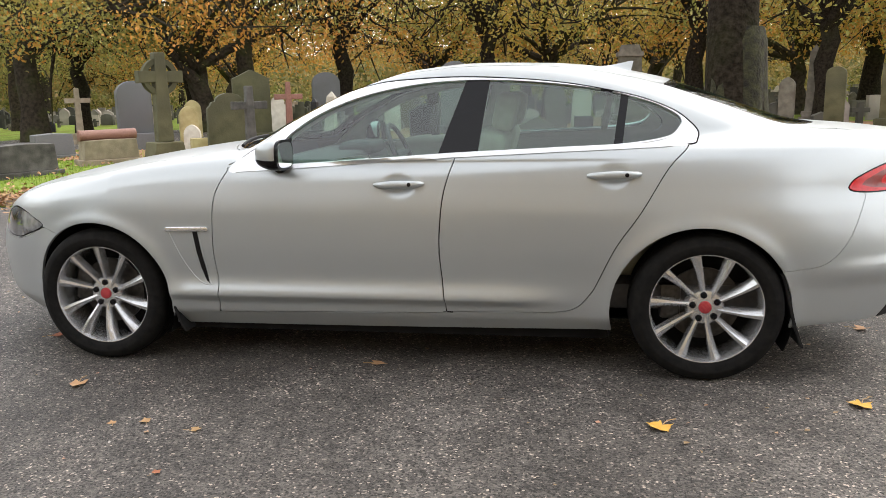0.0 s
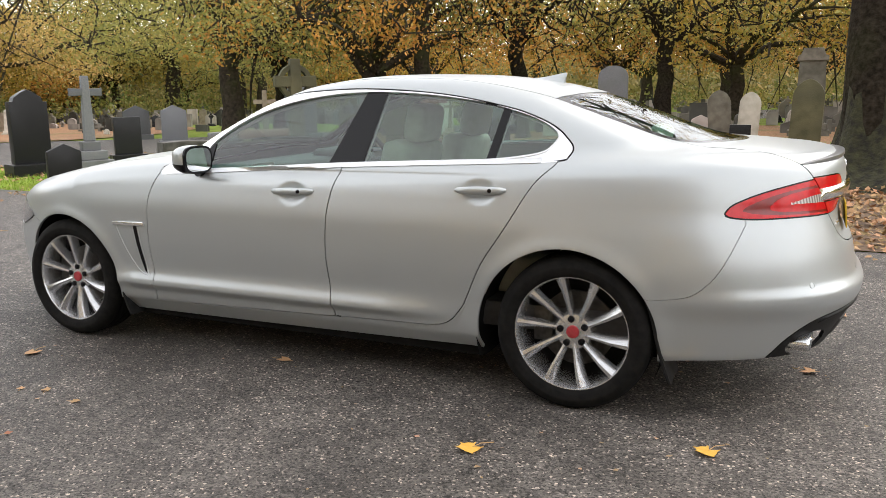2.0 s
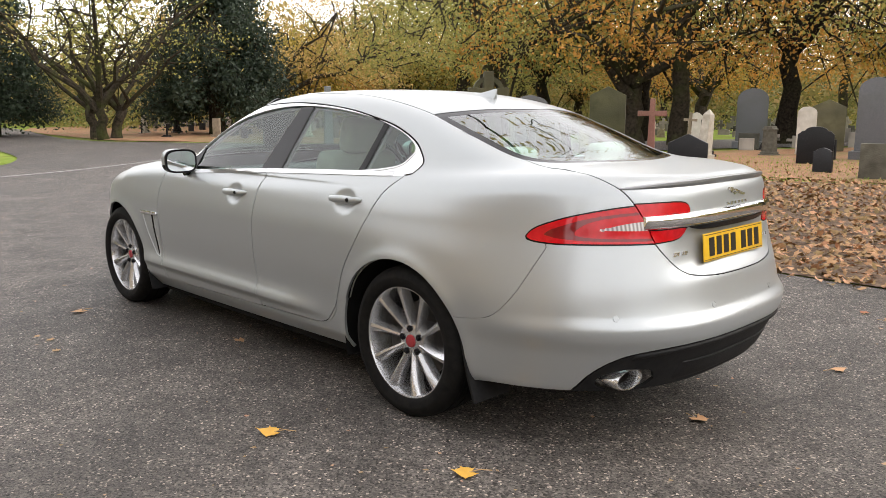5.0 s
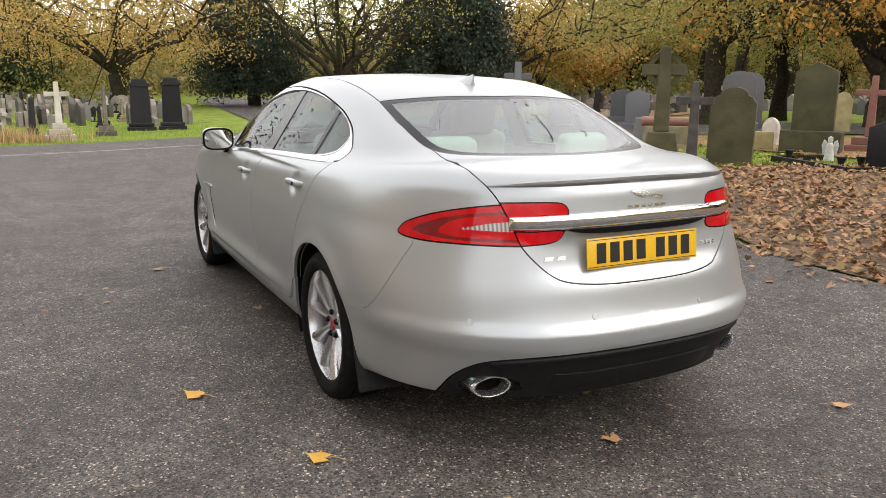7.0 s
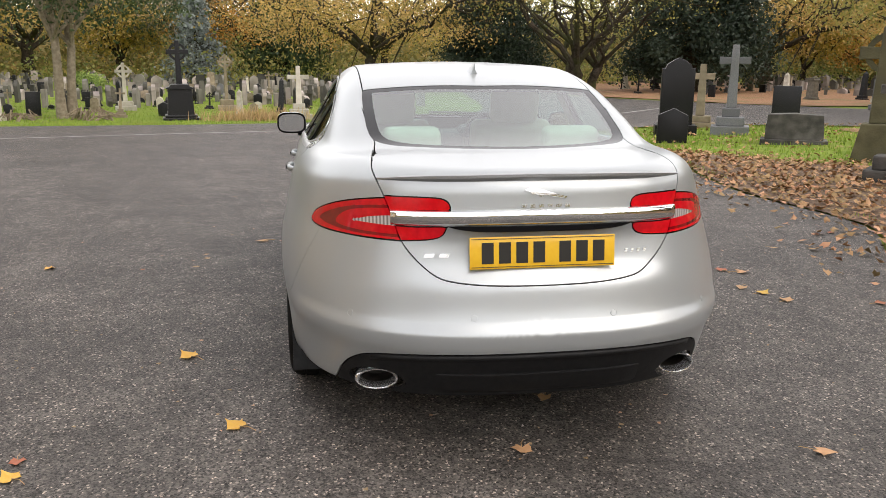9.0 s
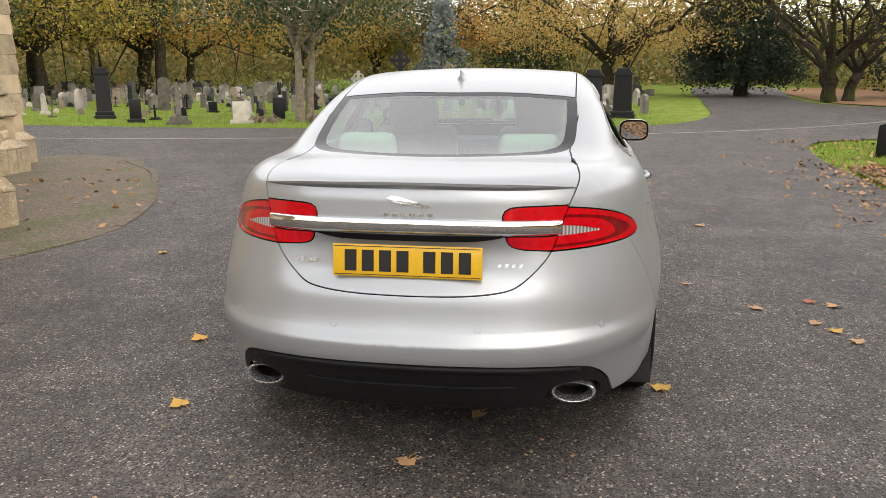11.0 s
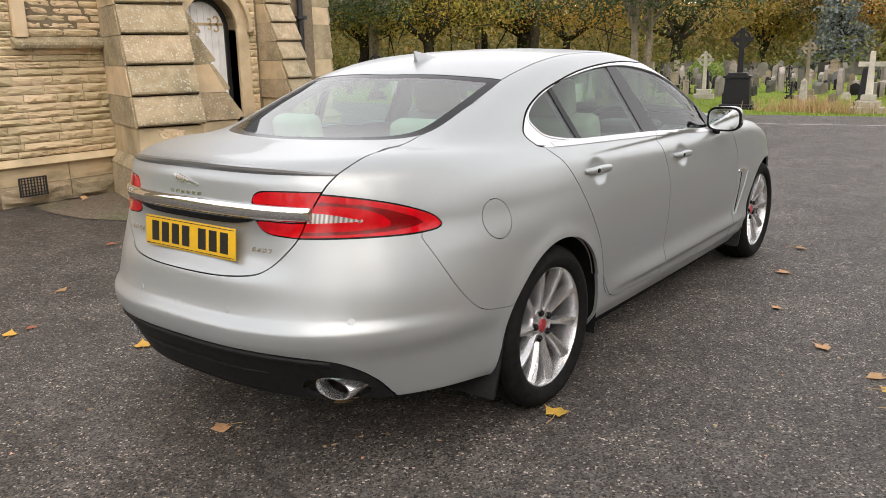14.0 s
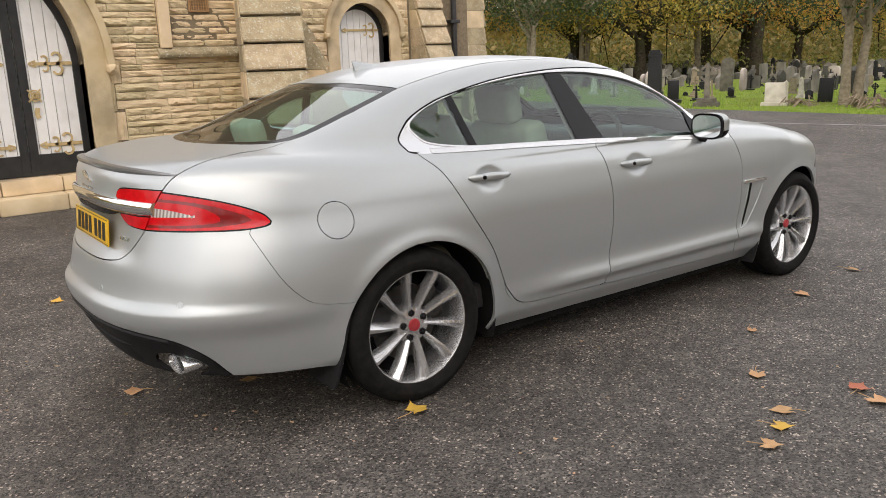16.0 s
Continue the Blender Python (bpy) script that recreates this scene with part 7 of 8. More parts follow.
for a_, b_ in (((-6.1, 9.0), (-4.3, 8.5)), ((-4.3, 8.5), (-4.1, 9.0)), ((-6.1, 9.0), (-5.8, 10.0))):
    d_ = Vector(b_) - Vector(a_)
    bm = bmesh.new()
    box(bm, (0, -0.04, -0.1), (d_.length, 0.04, 0.07), 0.01, pose(a_[0], a_[1], lie(*a_), 0, 0, math.degrees(math.atan2(d_.y, d_.x))))
    part("kerb_rail", bm, BLACK_GRANITE, plot, smooth=False)

# the crowd of small stones far off
rf = np.random.default_rng(61)
verts, faces = [], []
spots = [(rf.uniform(-66, -43), rf.uniform(-45, 5)) for _ in range(330)] + [(rf.uniform(-46, -27), rf.uniform(-40, 2)) for _ in range(300)] + [(rf.uniform(-40, -26.5), rf.uniform(-9, 3.6)) for _ in range(70)] + [(rf.uniform(-9, 9), rf.uniform(18, 33)) for _ in range(110)] + [(rf.uniform(-34, 24), rf.uniform(34, 66)) for _ in range(420)] + [(rf.uniform(-60, -24), rf.uniform(24, 50)) for _ in range(420)]
for x_, y_ in spots:
    w_, h_, t_ = rf.uniform(0.18, 0.33), 0.35 + 0.65 * rf.uniform() ** 1.6, rf.uniform(0.06, 0.1)
    kind = rf.integers(0, 4)
    if kind == 3:
        c_ = w_ * 0.25
        out = [(-c_, 0), (c_, 0), (c_, h_ * 0.6), (w_ * 0.8, h_ * 0.6), (w_ * 0.8, h_ * 0.78), (c_, h_ * 0.78), (c_, h_), (-c_, h_), (-c_, h_ * 0.78), (-w_ * 0.8, h_ * 0.78), (-w_ * 0.8, h_ * 0.6), (-c_, h_ * 0.6)]
    elif kind == 2:
        out = [(-w_, 0), (w_, 0), (w_, h_), (-w_, h_)]
    else:
        k_ = 1.0 if kind == 0 else 0.55
        out = [(-w_, 0), (w_, 0), (w_, h_ * 0.75), (w_ * 0.8, h_ * (0.75 + 0.15 * k_)), (w_ * 0.4, h_ * (0.85 + 0.11 * k_)), (0, h_), (-w_ * 0.4, h_ * (0.85 + 0.11 * k_)), (-w_ * 0.8, h_ * (0.75 + 0.15 * k_)), (-w_, h_ * 0.75)]
    a_ = radians((90 if x_ < -40 and y_ < 10 else 10) + rf.normal() * 8)
    ca, sa = math.cos(a_), math.sin(a_)
    z_ = lie(x_, y_) - 0.08
    base, n_ = len(verts), len(out)
    for d_ in (-t_, t_):
        verts += [(x_ + u * ca - d_ * sa, y_ + u * sa + d_ * ca, z_ + v_) for u, v_ in out]
    faces += [tuple(range(base + n_ - 1, base - 1, -1)), tuple(range(base + n_, base + 2 * n_))]
    faces += [(base + k, base + (k + 1) % n_, base + n_ + (k + 1) % n_, base + n_ + k) for k in range(n_)]
crowd = raw("far_gravestones", verts, faces, mat("far_stone", (0.08, 0.072, 0.06), (0.28, 0.26, 0.22), 0.9, 0.85, vary=0.9, island=True))
tagged(crowd, "crowded rows of small grey stones far off", "gravestones", kind="stuff")
# ---- trees ----
def leaf_mat(name, a, b, v=0.35):
    return mat(name, a, b, 0.5, 0.6, vary=v, island=True, trans=0.35)


LEAF_ORANGE = leaf_mat("orange_leaves", (0.40, 0.185, 0.028), (0.52, 0.31, 0.05))
LEAF_YELLOW = leaf_mat("yellow_leaves", (0.42, 0.29, 0.04), (0.36, 0.31, 0.06))
LEAF_OLIVE = leaf_mat("olive_leaves", (0.21, 0.235, 0.055), (0.38, 0.32, 0.08))
LEAF_BROWN = leaf_mat("brown_leaves", (0.37, 0.25, 0.07), (0.50, 0.36, 0.11))
LEAF_YEW = leaf_mat("yew_leaves", (0.020, 0.034, 0.020), (0.045, 0.068, 0.038))
LEAF_GREEN = leaf_mat("evergreen_leaves", (0.03, 0.06, 0.02), (0.07, 0.10, 0.03))
LEAF_BLUE = leaf_mat("spruce_leaves", (0.17, 0.205, 0.195), (0.25, 0.285, 0.265))


def leaves(centres, size, seed, flat=0.0):
    """Small pointed leaf blades at the given places, turned every way."""
    rng = np.random.default_rng(seed)
    n = len(centres)
    a = rng.normal(size=(n, 3))
    a[:, 2] *= 1 - flat
    a /= np.linalg.norm(a, axis=1, keepdims=True)
    b = np.cross(a, rng.normal(size=(n, 3)))
    b /= np.linalg.norm(b, axis=1, keepdims=True)
    s = size * rng.uniform(0.6, 1.3, (n, 1))
    v = np.stack([centres - a * s, centres + b * s * 0.55, centres + a * s, centres - b * s * 0.55], 1).reshape(-1, 3)
    f = np.arange(n * 4).reshape(n, 4)
    return v, f


def tree(label, trunk_r, fork, limbs, spread, top, low, leaf_m, count, size, seed, bark=None, droop=0.3, clump=0.55, twigs=70, stems=1, name="tree", lean=0.0):
    """A tapered trunk that forks into limbs, and a crown of clumped leaves with gaps."""
    rng = np.random.default_rng(seed)
    ob = tagged(empty(name), label, "tree", "trees")
    bm = bmesh.new()
    tips = []
    for s in range(stems):
        off = rng.normal(size=2) * trunk_r * (0.8 if stems > 1 else 0)
        path, rad = [], []
        for k in range(7):
            t = k / 6
            path.append((off[0] * (1 + t) + lean * t * fork + 0.12 * rng.normal() * t * trunk_r * 3, off[1] * (1 + t) + 0.12 * rng.normal() * t * trunk_r * 3, -0.3 + (fork + 0.3) * t))
            rad.append(trunk_r * (1.35 if k == 0 else 1.12 if k == 1 else 1 - 0.25 * t) / (1 if stems == 1 else 1.3))
        tube(bm, path, rad, 14)
        root = Vector(path[-1])
        for k in range(limbs):
            ang = 2 * math.pi * (k + rng.uniform(-0.3, 0.3)) / limbs + s
            reach = spread * rng.uniform(0.55, 1.0)
            rise = (top - fork) * rng.uniform(0.35, 0.95)
            start = root + Vector((0, 0, -fork * rng.uniform(0.0, 0.35)))
            pts = [start]
            for q in range(1, 6):
                t = q / 5
                pts.append(start + Vector((math.cos(ang) * reach * t + rng.normal() * 0.15, math.sin(ang) * reach * t + rng.normal() * 0.15, rise * t - droop * spread * t * t * rng.uniform(0.2, 1.0))))
            r0 = trunk_r * rng.uniform(0.35, 0.6) / (1 if stems == 1 else 1.2)
            tube(bm, pts, [r0 * (1 - 0.16 * q) for q in range(6)], 8)
            for q in range(2, 6):
                for w in range(2):
                    e = pts[q] + Vector(rng.normal(size=3)) * spread * 0.22
                    mid = (pts[q] + e) / 2 + Vector(rng.normal(size=3)) * 0.12
                    tube(bm, [pts[q], mid, e], [r0 * 0.35, r0 * 0.22, r0 * 0.08], 5, False)
                    tips.append(e)
    tips = [np.array(t) for t in tips]
    for k in range(twigs):
        a, rr = rng.uniform(0, 2 * math.pi), spread * math.sqrt(rng.uniform(0.02, 1))
        shape = math.sqrt(max(0.05, 1 - (rr / spread / 1.08) ** 2))
        z = low + (top - low) * (0.15 + 0.75 * rng.uniform() ** 1.4 * shape) - droop * rr * 0.35
        e = np.array((math.cos(a) * rr, math.sin(a) * rr, max(z, low * 0.8)))
        s = min(tips, key=lambda t: np.linalg.norm(t - e)) if len(tips) else e
        m = (s + e) / 2 + rng.normal(size=3) * 0.2
        tube(bm, [s, m, e], [0.035, 0.025, 0.01], 4, False)
        tips.append(e)
    part("trunk", bm, bark or BARK, ob, "dark bark trunk and limbs")
    tips = np.array(tips)
    pick = tips[rng.integers(0, len(tips), count)]
    spots = pick + rng.normal(size=(count, 3)) * clump * np.array((1, 1, 0.7))
    spots = spots[spots[:, 2] > low * 0.75]
    v, f = leaves(spots, size, seed + 1)
    raw("crown", v, f, leaf_m, ob, "crown of many small leaves")
    return ob


def conifer(label, r, h, leaf_m, count, size, seed, low=0.3, trunk_r=0.25, column=0.6, name="tree"):
    rng = np.random.default_rng(seed)
    ob = tagged(empty(name), label, "tree", "trees")
    bm = bmesh.new()
    tube(bm, [(0, 0, -0.3), (0.05, 0, h * 0.5), (0, 0, h * 0.95)], [trunk_r * 1.2, trunk_r * 0.7, 0.03], 10)
    spots = []
    for k in range(150):
        z = low + (h - low) * rng.uniform(0, 1) ** 1.25
        rr = r * (1 - ((z - low) / (h - low)) ** (1 / column)) * rng.uniform(0.75, 1.08) + 0.1
        a = rng.uniform(0, 2 * math.pi)
        e = Vector((math.cos(a) * rr, math.sin(a) * rr, z - 0.25 * rr * 0.4))
        tube(bm, [(0, 0, z + 0.1), (e.x * 0.6, e.y * 0.6, z + 0.05), e], [0.05, 0.035, 0.01], 5, False)
        m = count // 150
        t = rng.uniform(0.35, 1.05, (m, 1))
        spots.append(np.array([(0, 0, z)]) * (1 - t) + np.array([tuple(e)]) * t + rng.normal(size=(m, 3)) * (0.16 + 0.06 * r))
    part("trunk", bm, BARK, ob, "dark bark trunk and limbs")
    v, f = leaves(np.concatenate(spots), size, seed + 1)
    raw("crown", v, f, leaf_m, ob, "dense dark needle foliage")
    return ob


def plant(ob, x, y, turn=0, s=1.0):
    ob.matrix_world = pose(x, y, lie(x, y) - 0.03, 0, 0, turn) @ Matrix.Scale(s, 4)
    return ob


big = plant(tree("huge old tree with a thick dark mossy trunk", 0.385, 6.5, 7, 6.5, 13, 5.0, LEAF_YELLOW, 4500, 0.10, 3, clump=0.8, bark=DARK_BARK), 1.75, 7.9)
bm = bmesh.new()
rings = []
for r, z in ((1.25, -0.06), (1.0, 0.08), (0.78, 0.2), (0.62, 0.32), (0.51, 0.55), (0.44, 0.85), (0.405, 1.25), (0.375, 1.8), (0.33, 2.0)):
    rings.append([bm.verts.new((r * k * math.cos(a), r * k * math.sin(a), z)) for a in (2 * math.pi * j / 40 for j in range(40)) for k in [1 + (0.16 if z < 0.5 else 0.07) * math.sin(a * 5 + 1) + 0.10 * noise.noise(Vector((3 * math.cos(a), 3 * math.sin(a), z)))]])
for p, q in zip(rings, rings[1:]):
    for j in range(40):
        bm.faces.new((p[j], p[(j + 1) % 40], q[(j + 1) % 40], q[j]))
part("root_flare", bm, mat("mossy_bark", (0.011, 0.009, 0.006), (0.042, 0.042, 0.016), 10, 0.95, bump=1.0, bscale=25), big, "mossy flared roots")
forked = plant(tree("spreading beech with orange leaves and a forked dark trunk", 0.42, 2.6, 7, 6.5, 9, 2.6, LEAF_ORANGE, 11500, 0.076, 5, droop=0.3, twigs=130), -13.6, 22.5)
slim = plant(tree("tall slim tree with olive leaves and a straight trunk", 0.33, 5.5, 6, 4.5, 10, 3.0, LEAF_OLIVE, 10000, 0.066, 7, droop=0.3), -12.2, 23.4)
ivy = plant(tree("old tree with a dark ivy-grown trunk and brown leaves", 0.42, 4.2, 7, 5.5, 9, 2.6, LEAF_OLIVE, 15000, 0.066, 9, droop=0.3, twigs=120), -18.5, 20.2)
gold = plant(tree("golden beech with low hanging yellow leaves", 0.30, 2.3, 7, 5.5, 8, 2.4, LEAF_YELLOW, 11500, 0.074, 11, droop=0.3, twigs=130), -1.5, 27.5)
amber = plant(tree("amber beech with leaves hanging low over the graves", 0.32, 2.4, 7, 5.5, 8, 2.4, LEAF_ORANGE, 11500, 0.074, 13, droop=0.3, twigs=130), -6.8, 31.5)
fork_tree = plant(tree("many-stemmed tree with pale limbs and yellow leaves", 0.34, 1.6, 6, 5.5, 9, 3.6, LEAF_OLIVE, 3000, 0.085, 15, droop=0.1, stems=3, twigs=80), -36.0, 12.4)
yew = plant(conifer("broad dark green yew with a bare trunk below its foliage", 4.2, 11, LEAF_YEW, 46000, 0.11, 17, 1.5, 0.4, 0.6), -38.5, 19.6)
copy_thing(slim, pose(-53.0, 43.0, lie(-53, 43), 0, 0, 70) @ Matrix.Scale(1.35, 4))
copy_thing(yew, pose(-43.5, 9.6, lie(-43, 9), 0, 0, 140) @ Matrix.Scale(0.82, 4))
holly = plant(tree("evergreen oak with two pale trunks and a dark high crown", 0.18, 3.2, 7, 3.6, 8, 2.7, LEAF_GREEN, 15000, 0.066, 19, bark=mat("pale_bark", (0.16, 0.13, 0.09), (0.30, 0.25, 0.18), 9, 0.9, bump=0.6, bscale=20), droop=0.2, stems=2, twigs=110), -21.8, -8.2)
spruce = plant(conifer("blue-grey spruce with a pointed crown", 2.4, 6.2, LEAF_BLUE, 9000, 0.12, 21, 0.4, 0.15, 1.0), -56, -9.2)
beech = plant(tree("broad copper-orange beech beyond the graves", 0.4, 2.6, 8, 8.5, 11, 2.4, LEAF_BROWN, 20000, 0.085, 23, droop=0.25, twigs=150), -46, 2.4)
round_fir = plant(conifer("rounded dark green fir beyond the graves", 3.4, 9.5, LEAF_GREEN, 16000, 0.15, 29, 0.8, 0.25, 0.5), -60, -3.2)
round_gold = plant(tree("small round golden maple", 0.14, 1.4, 7, 2.4, 4.6, 1.0, LEAF_ORANGE, 6000, 0.09, 25, droop=0.1, twigs=90, clump=0.4), -48, 37)
column = plant(tree("narrow golden tree beside the yews", 0.2, 1.6, 7, 2.8, 9, 1.3, LEAF_YELLOW, 9000, 0.11, 27, droop=0.1, twigs=110), -46, 31)
bare = plant(tree("tall half-bare tree with dark limbs and few leaves", 0.34, 4.2, 8, 5.0, 10, 2.6, LEAF_OLIVE, 3600, 0.08, 33, bark=DARK_BARK, droop=0.15, twigs=190), -9.2, 25.5)
for x, y, s, r in ((-3.6, 24.6, 0.9, 40), (3.6, 25.0, 1.0, 110), (6.4, 19.8, 0.85, 170), (-16.5, 28.0, 1.1, 230), (10.5, 28.5, 1.1, 300), (-20.2, 25.6, 0.9, 20)):
    copy_thing(bare, pose(x, y, lie(x, y) - 0.03, 0, 0, r) @ Matrix.Scale(s, 4))
rt = random.Random(31)
kinds = [ivy, gold, gold, amber, slim, beech, beech, column, holly, ivy]
ring = []
for k in range(60):
    a = radians(40 + 357 * (k + rt.uniform(-0.4, 0.4)) / 60)
    d = rt.uniform(47, 66)
    x, y = d * math.cos(a), d * math.sin(a)
    if x < -24 and -34 < y < 6 and d < 58:
        d = rt.uniform(59, 70)
        x, y = d * math.cos(a), d * math.sin(a)
    if -62 < x < -30 and 8 < y < 16:
        continue
    src = rt.choice(kinds)
    copy_thing(src, pose(x, y, lie(x, y) - 0.03, 0, 0, rt.uniform(0, 360)) @ Matrix.Scale(rt.uniform(0.85, 1.25), 4))
for x, y, src, s in ((7.5, 27, amber, 1.0), (10.5, 22, gold, 1.0), (13, 33, ivy, 1.0), (3.2, 35, forked, 1.0), (-26, 29.5, slim, 1.0), (-38, 53, beech, 1.0), (-30, 56, amber, 1.1), (-50, 45, gold, 1.2), (-43.5, 44.5, ivy, 1.45), (-56, 49, ivy, 1.5), (-36, 43, slim, 1.35), (-36.5, -28.2, gold, 1.15), (-46.5, -27.6, forked, 1.2), (-35.5, -31.8, holly, 1.3), (-43.5, -29.0, holly, 1.35), (-20, 40, forked, 1.0), (17, 17, ivy, 1.1), (24, 24, amber, 1.1), (27, -16, forked, 1.1), (16, -24, amber, 1.1), (-27, -27, holly, 1.2), (-36, -33, gold, 1.2), (-30, -52, ivy, 1.2), (-30, -41, amber, 1.3), (-42, -24, slim, 1.1)):
    copy_thing(src, pose(x, y, lie(x, y) - 0.03, 0, 0, rt.uniform(0, 360)) @ Matrix.Scale(s, 4))
bush_rng = np.random.default_rng(81)
ball = bush_rng.normal(size=(5200, 3))
ball /= np.linalg.norm(ball, axis=1, keepdims=True)
ball = ball * bush_rng.uniform(0.75, 1.08, (5200, 1)) * (1.5, 1.7, 1.15) * (1 + 0.18 * np.sin(ball[:, :1] * 7) * np.cos(ball[:, 1:2] * 6))
v, f = leaves(ball[ball[:, 2] > -0.35] + (0, 0, 0.35), 0.10, 83)
bush = tagged(raw("bush", v, f, leaf_mat("laurel_leaves", (0.16, 0.26, 0.05), (0.30, 0.38, 0.10))), "rounded bright green evergreen bush among the graves", "bush")
bush.matrix_world = pose(-40.7, -12.6, lie(-40, -12)) @ Matrix.Scale(0.62, 4)
# undergrowth at the foot of the far trees
ru = np.random.default_rng(51)
m = 420
ba, bd, bh = ru.uniform(radians(30), radians(300), m), ru.uniform(52, 72, m), ru.uniform(0.6, 2.0, m)
who = ru.integers(0, m, 84000)
spread = ru.normal(size=(84000, 3))
cx, cy = bd[who] * np.cos(ba[who]) + spread[:, 0] * 1.3, bd[who] * np.sin(ba[who]) + spread[:, 1] * 1.3
ok = ~((cx < -28) & (cy > 5) & (cy < 17)) & (np.hypot(cx, cy) > 46)
cz = np.abs(spread[:, 2]) * bh[who] * 0.9
v, f = leaves(np.stack([cx, cy, cz - 0.15], 1)[ok], 0.125, 53)
scrub = raw("undergrowth", v, f, leaf_mat("undergrowth_leaves", (0.13, 0.19, 0.04), (0.34, 0.27, 0.075), 0.45))
tagged(scrub, "green and tawny bushes under the far trees", "bushes", kind="stuff")
# far woods, closing the view all round
rng = np.random.default_rng(41)
n = 160000
a = rng.uniform(0, 2 * math.pi, n)
d = rng.uniform(68, 96, n)
h = (5 + 12 * (0.5 + 0.5 * np.sin(a * 23 + 3 * np.sin(a * 7))) ** 0.8 + 2.0 * np.sin(a * 61)) * rng.uniform(0, 1, n) ** 0.7 + rng.normal(size=n) * 0.6
h = np.where(np.arange(n) % 5 < 3, rng.uniform(-0.3, 5.0, n), h)
v, f = leaves(np.stack([d * np.cos(a), d * np.sin(a), np.maximum(h, -0.2)], 1), 0.34, 43)
woods = raw("woods", v, f, leaf_mat("woodland_leaves", (0.17, 0.18, 0.06), (0.36, 0.26, 0.085), 0.45))
tagged(woods, "distant autumn woodland in olive and brown", "woods", kind="stuff")
# the last line of the woods, seen between the trees
bm = bmesh.new()
rim_lo, rim_hi = [], []
for k in range(240):
    a = 2 * math.pi * k / 240
    h = 6.0 + 2.2 * noise.noise(Vector((9 * math.cos(a), 9 * math.sin(a), 1))) + 1.2 * noise.noise(Vector((31 * math.cos(a), 31 * math.sin(a), 4)))
    rim_lo.append(bm.verts.new((98 * math.cos(a), 98 * math.sin(a), -1)))
    rim_hi.append(bm.verts.new((98 * math.cos(a), 98 * math.sin(a), h)))
for k in range(240):
    bm.faces.new((rim_lo[k], rim_lo[(k + 1) % 240], rim_hi[(k + 1) % 240], rim_hi[k]))
tagged(part("backdrop", bm, mat("far_wood_edge", (0.05, 0.055, 0.02), (0.17, 0.14, 0.05), 0.35, 0.95, detail=9, spec=0.05)), "dim olive edge of the distant woods", kind="structure")
# ---- fallen leaves, grass and small things ----
LITTER = mat("fallen_leaves", (0.25, 0.14, 0.065), (0.44, 0.28, 0.14), 6, 0.75, vary=0.42, island=True, bump=0.2, bscale=60, spec=0.3)
LEAF_TAN = mat("tan_fallen_leaf", (0.42, 0.24, 0.11), (0.52, 0.32, 0.16), 14, 0.7, bump=0.3, bscale=60, vary=0.2)
LEAF_GOLD = mat("golden_fallen_leaf", (0.60, 0.33, 0.045), (0.68, 0.42, 0.08), 14, 0.65, bump=0.3, bscale=60, vary=0.2)
LEAF_RED = mat("russet_fallen_leaf", (0.30, 0.10, 0.05), (0.40, 0.15, 0.07), 14, 0.7, bump=0.3, bscale=60, vary=0.2)
STALK = mat("leaf_stalk", (0.40, 0.25, 0.10), (0.46, 0.30, 0.14), 20, 0.7)


def leaf_outline(lobes, rnd_):
    """A lobed leaf round its middle, as (angle, radius)."""
    out = []
    for k in range(lobes):
        a = math.pi * (k / (lobes - 1) - 0.5) * 1.55 + math.pi / 2
        tip = 1.0 - 0.28 * abs(k / (lobes - 1) - 0.5) * 2
        out += [(a - 0.13, tip * 0.80), (a, tip * rnd_.uniform(0.92, 1.08)), (a + 0.13, tip * 0.80)]
        if k < lobes - 1:
            out.append((a + math.pi * 1.55 / (lobes - 1) / 2, 0.60 * rnd_.uniform(0.9, 1.1)))
    out.append((-math.pi / 2 + 0.35, 0.28))
    out.append((-math.pi / 2, 0.12))
    out.append((-math.pi / 2 - 0.35, 0.28))
    return sorted(out, key=lambda q: q[0] % (2 * math.pi))


def leaf_mesh(name, size, lobes, seed, material, curl):
    r_ = random.Random(seed)
    bm = bmesh.new()
    mid = bm.verts.new((0, 0, 0.006))
    ring = []
    for a, r in leaf_outline(lobes, r_):
        x, y = r * size * math.cos(a), r * size * math.sin(a)
        ring.append(bm.verts.new((x, y, 0.006 + curl * size * (r ** 2) * (0.35 + 0.5 * math.sin(2 * a + seed)) + 0.004 * r_.random())))
    for i in range(len(ring)):
        bm.faces.new((mid, ring[i], ring[(i + 1) % len(ring)]))
    low = min(v.co.z for v in bm.verts)
    for v in bm.verts:
        v.co.z += 0.003 - low
    g = bmesh.ops.extrude_face_region(bm, geom=bm.faces[:])
    bmesh.ops.translate(bm, vec=(0, 0, 0.0012), verts=[q for q in g["geom"] if isinstance(q, bmesh.types.BMVert)])
    bmesh.ops.recalc_face_normals(bm, faces=bm.faces[:])
    return mesh_of(name, bm, material, True, 60)


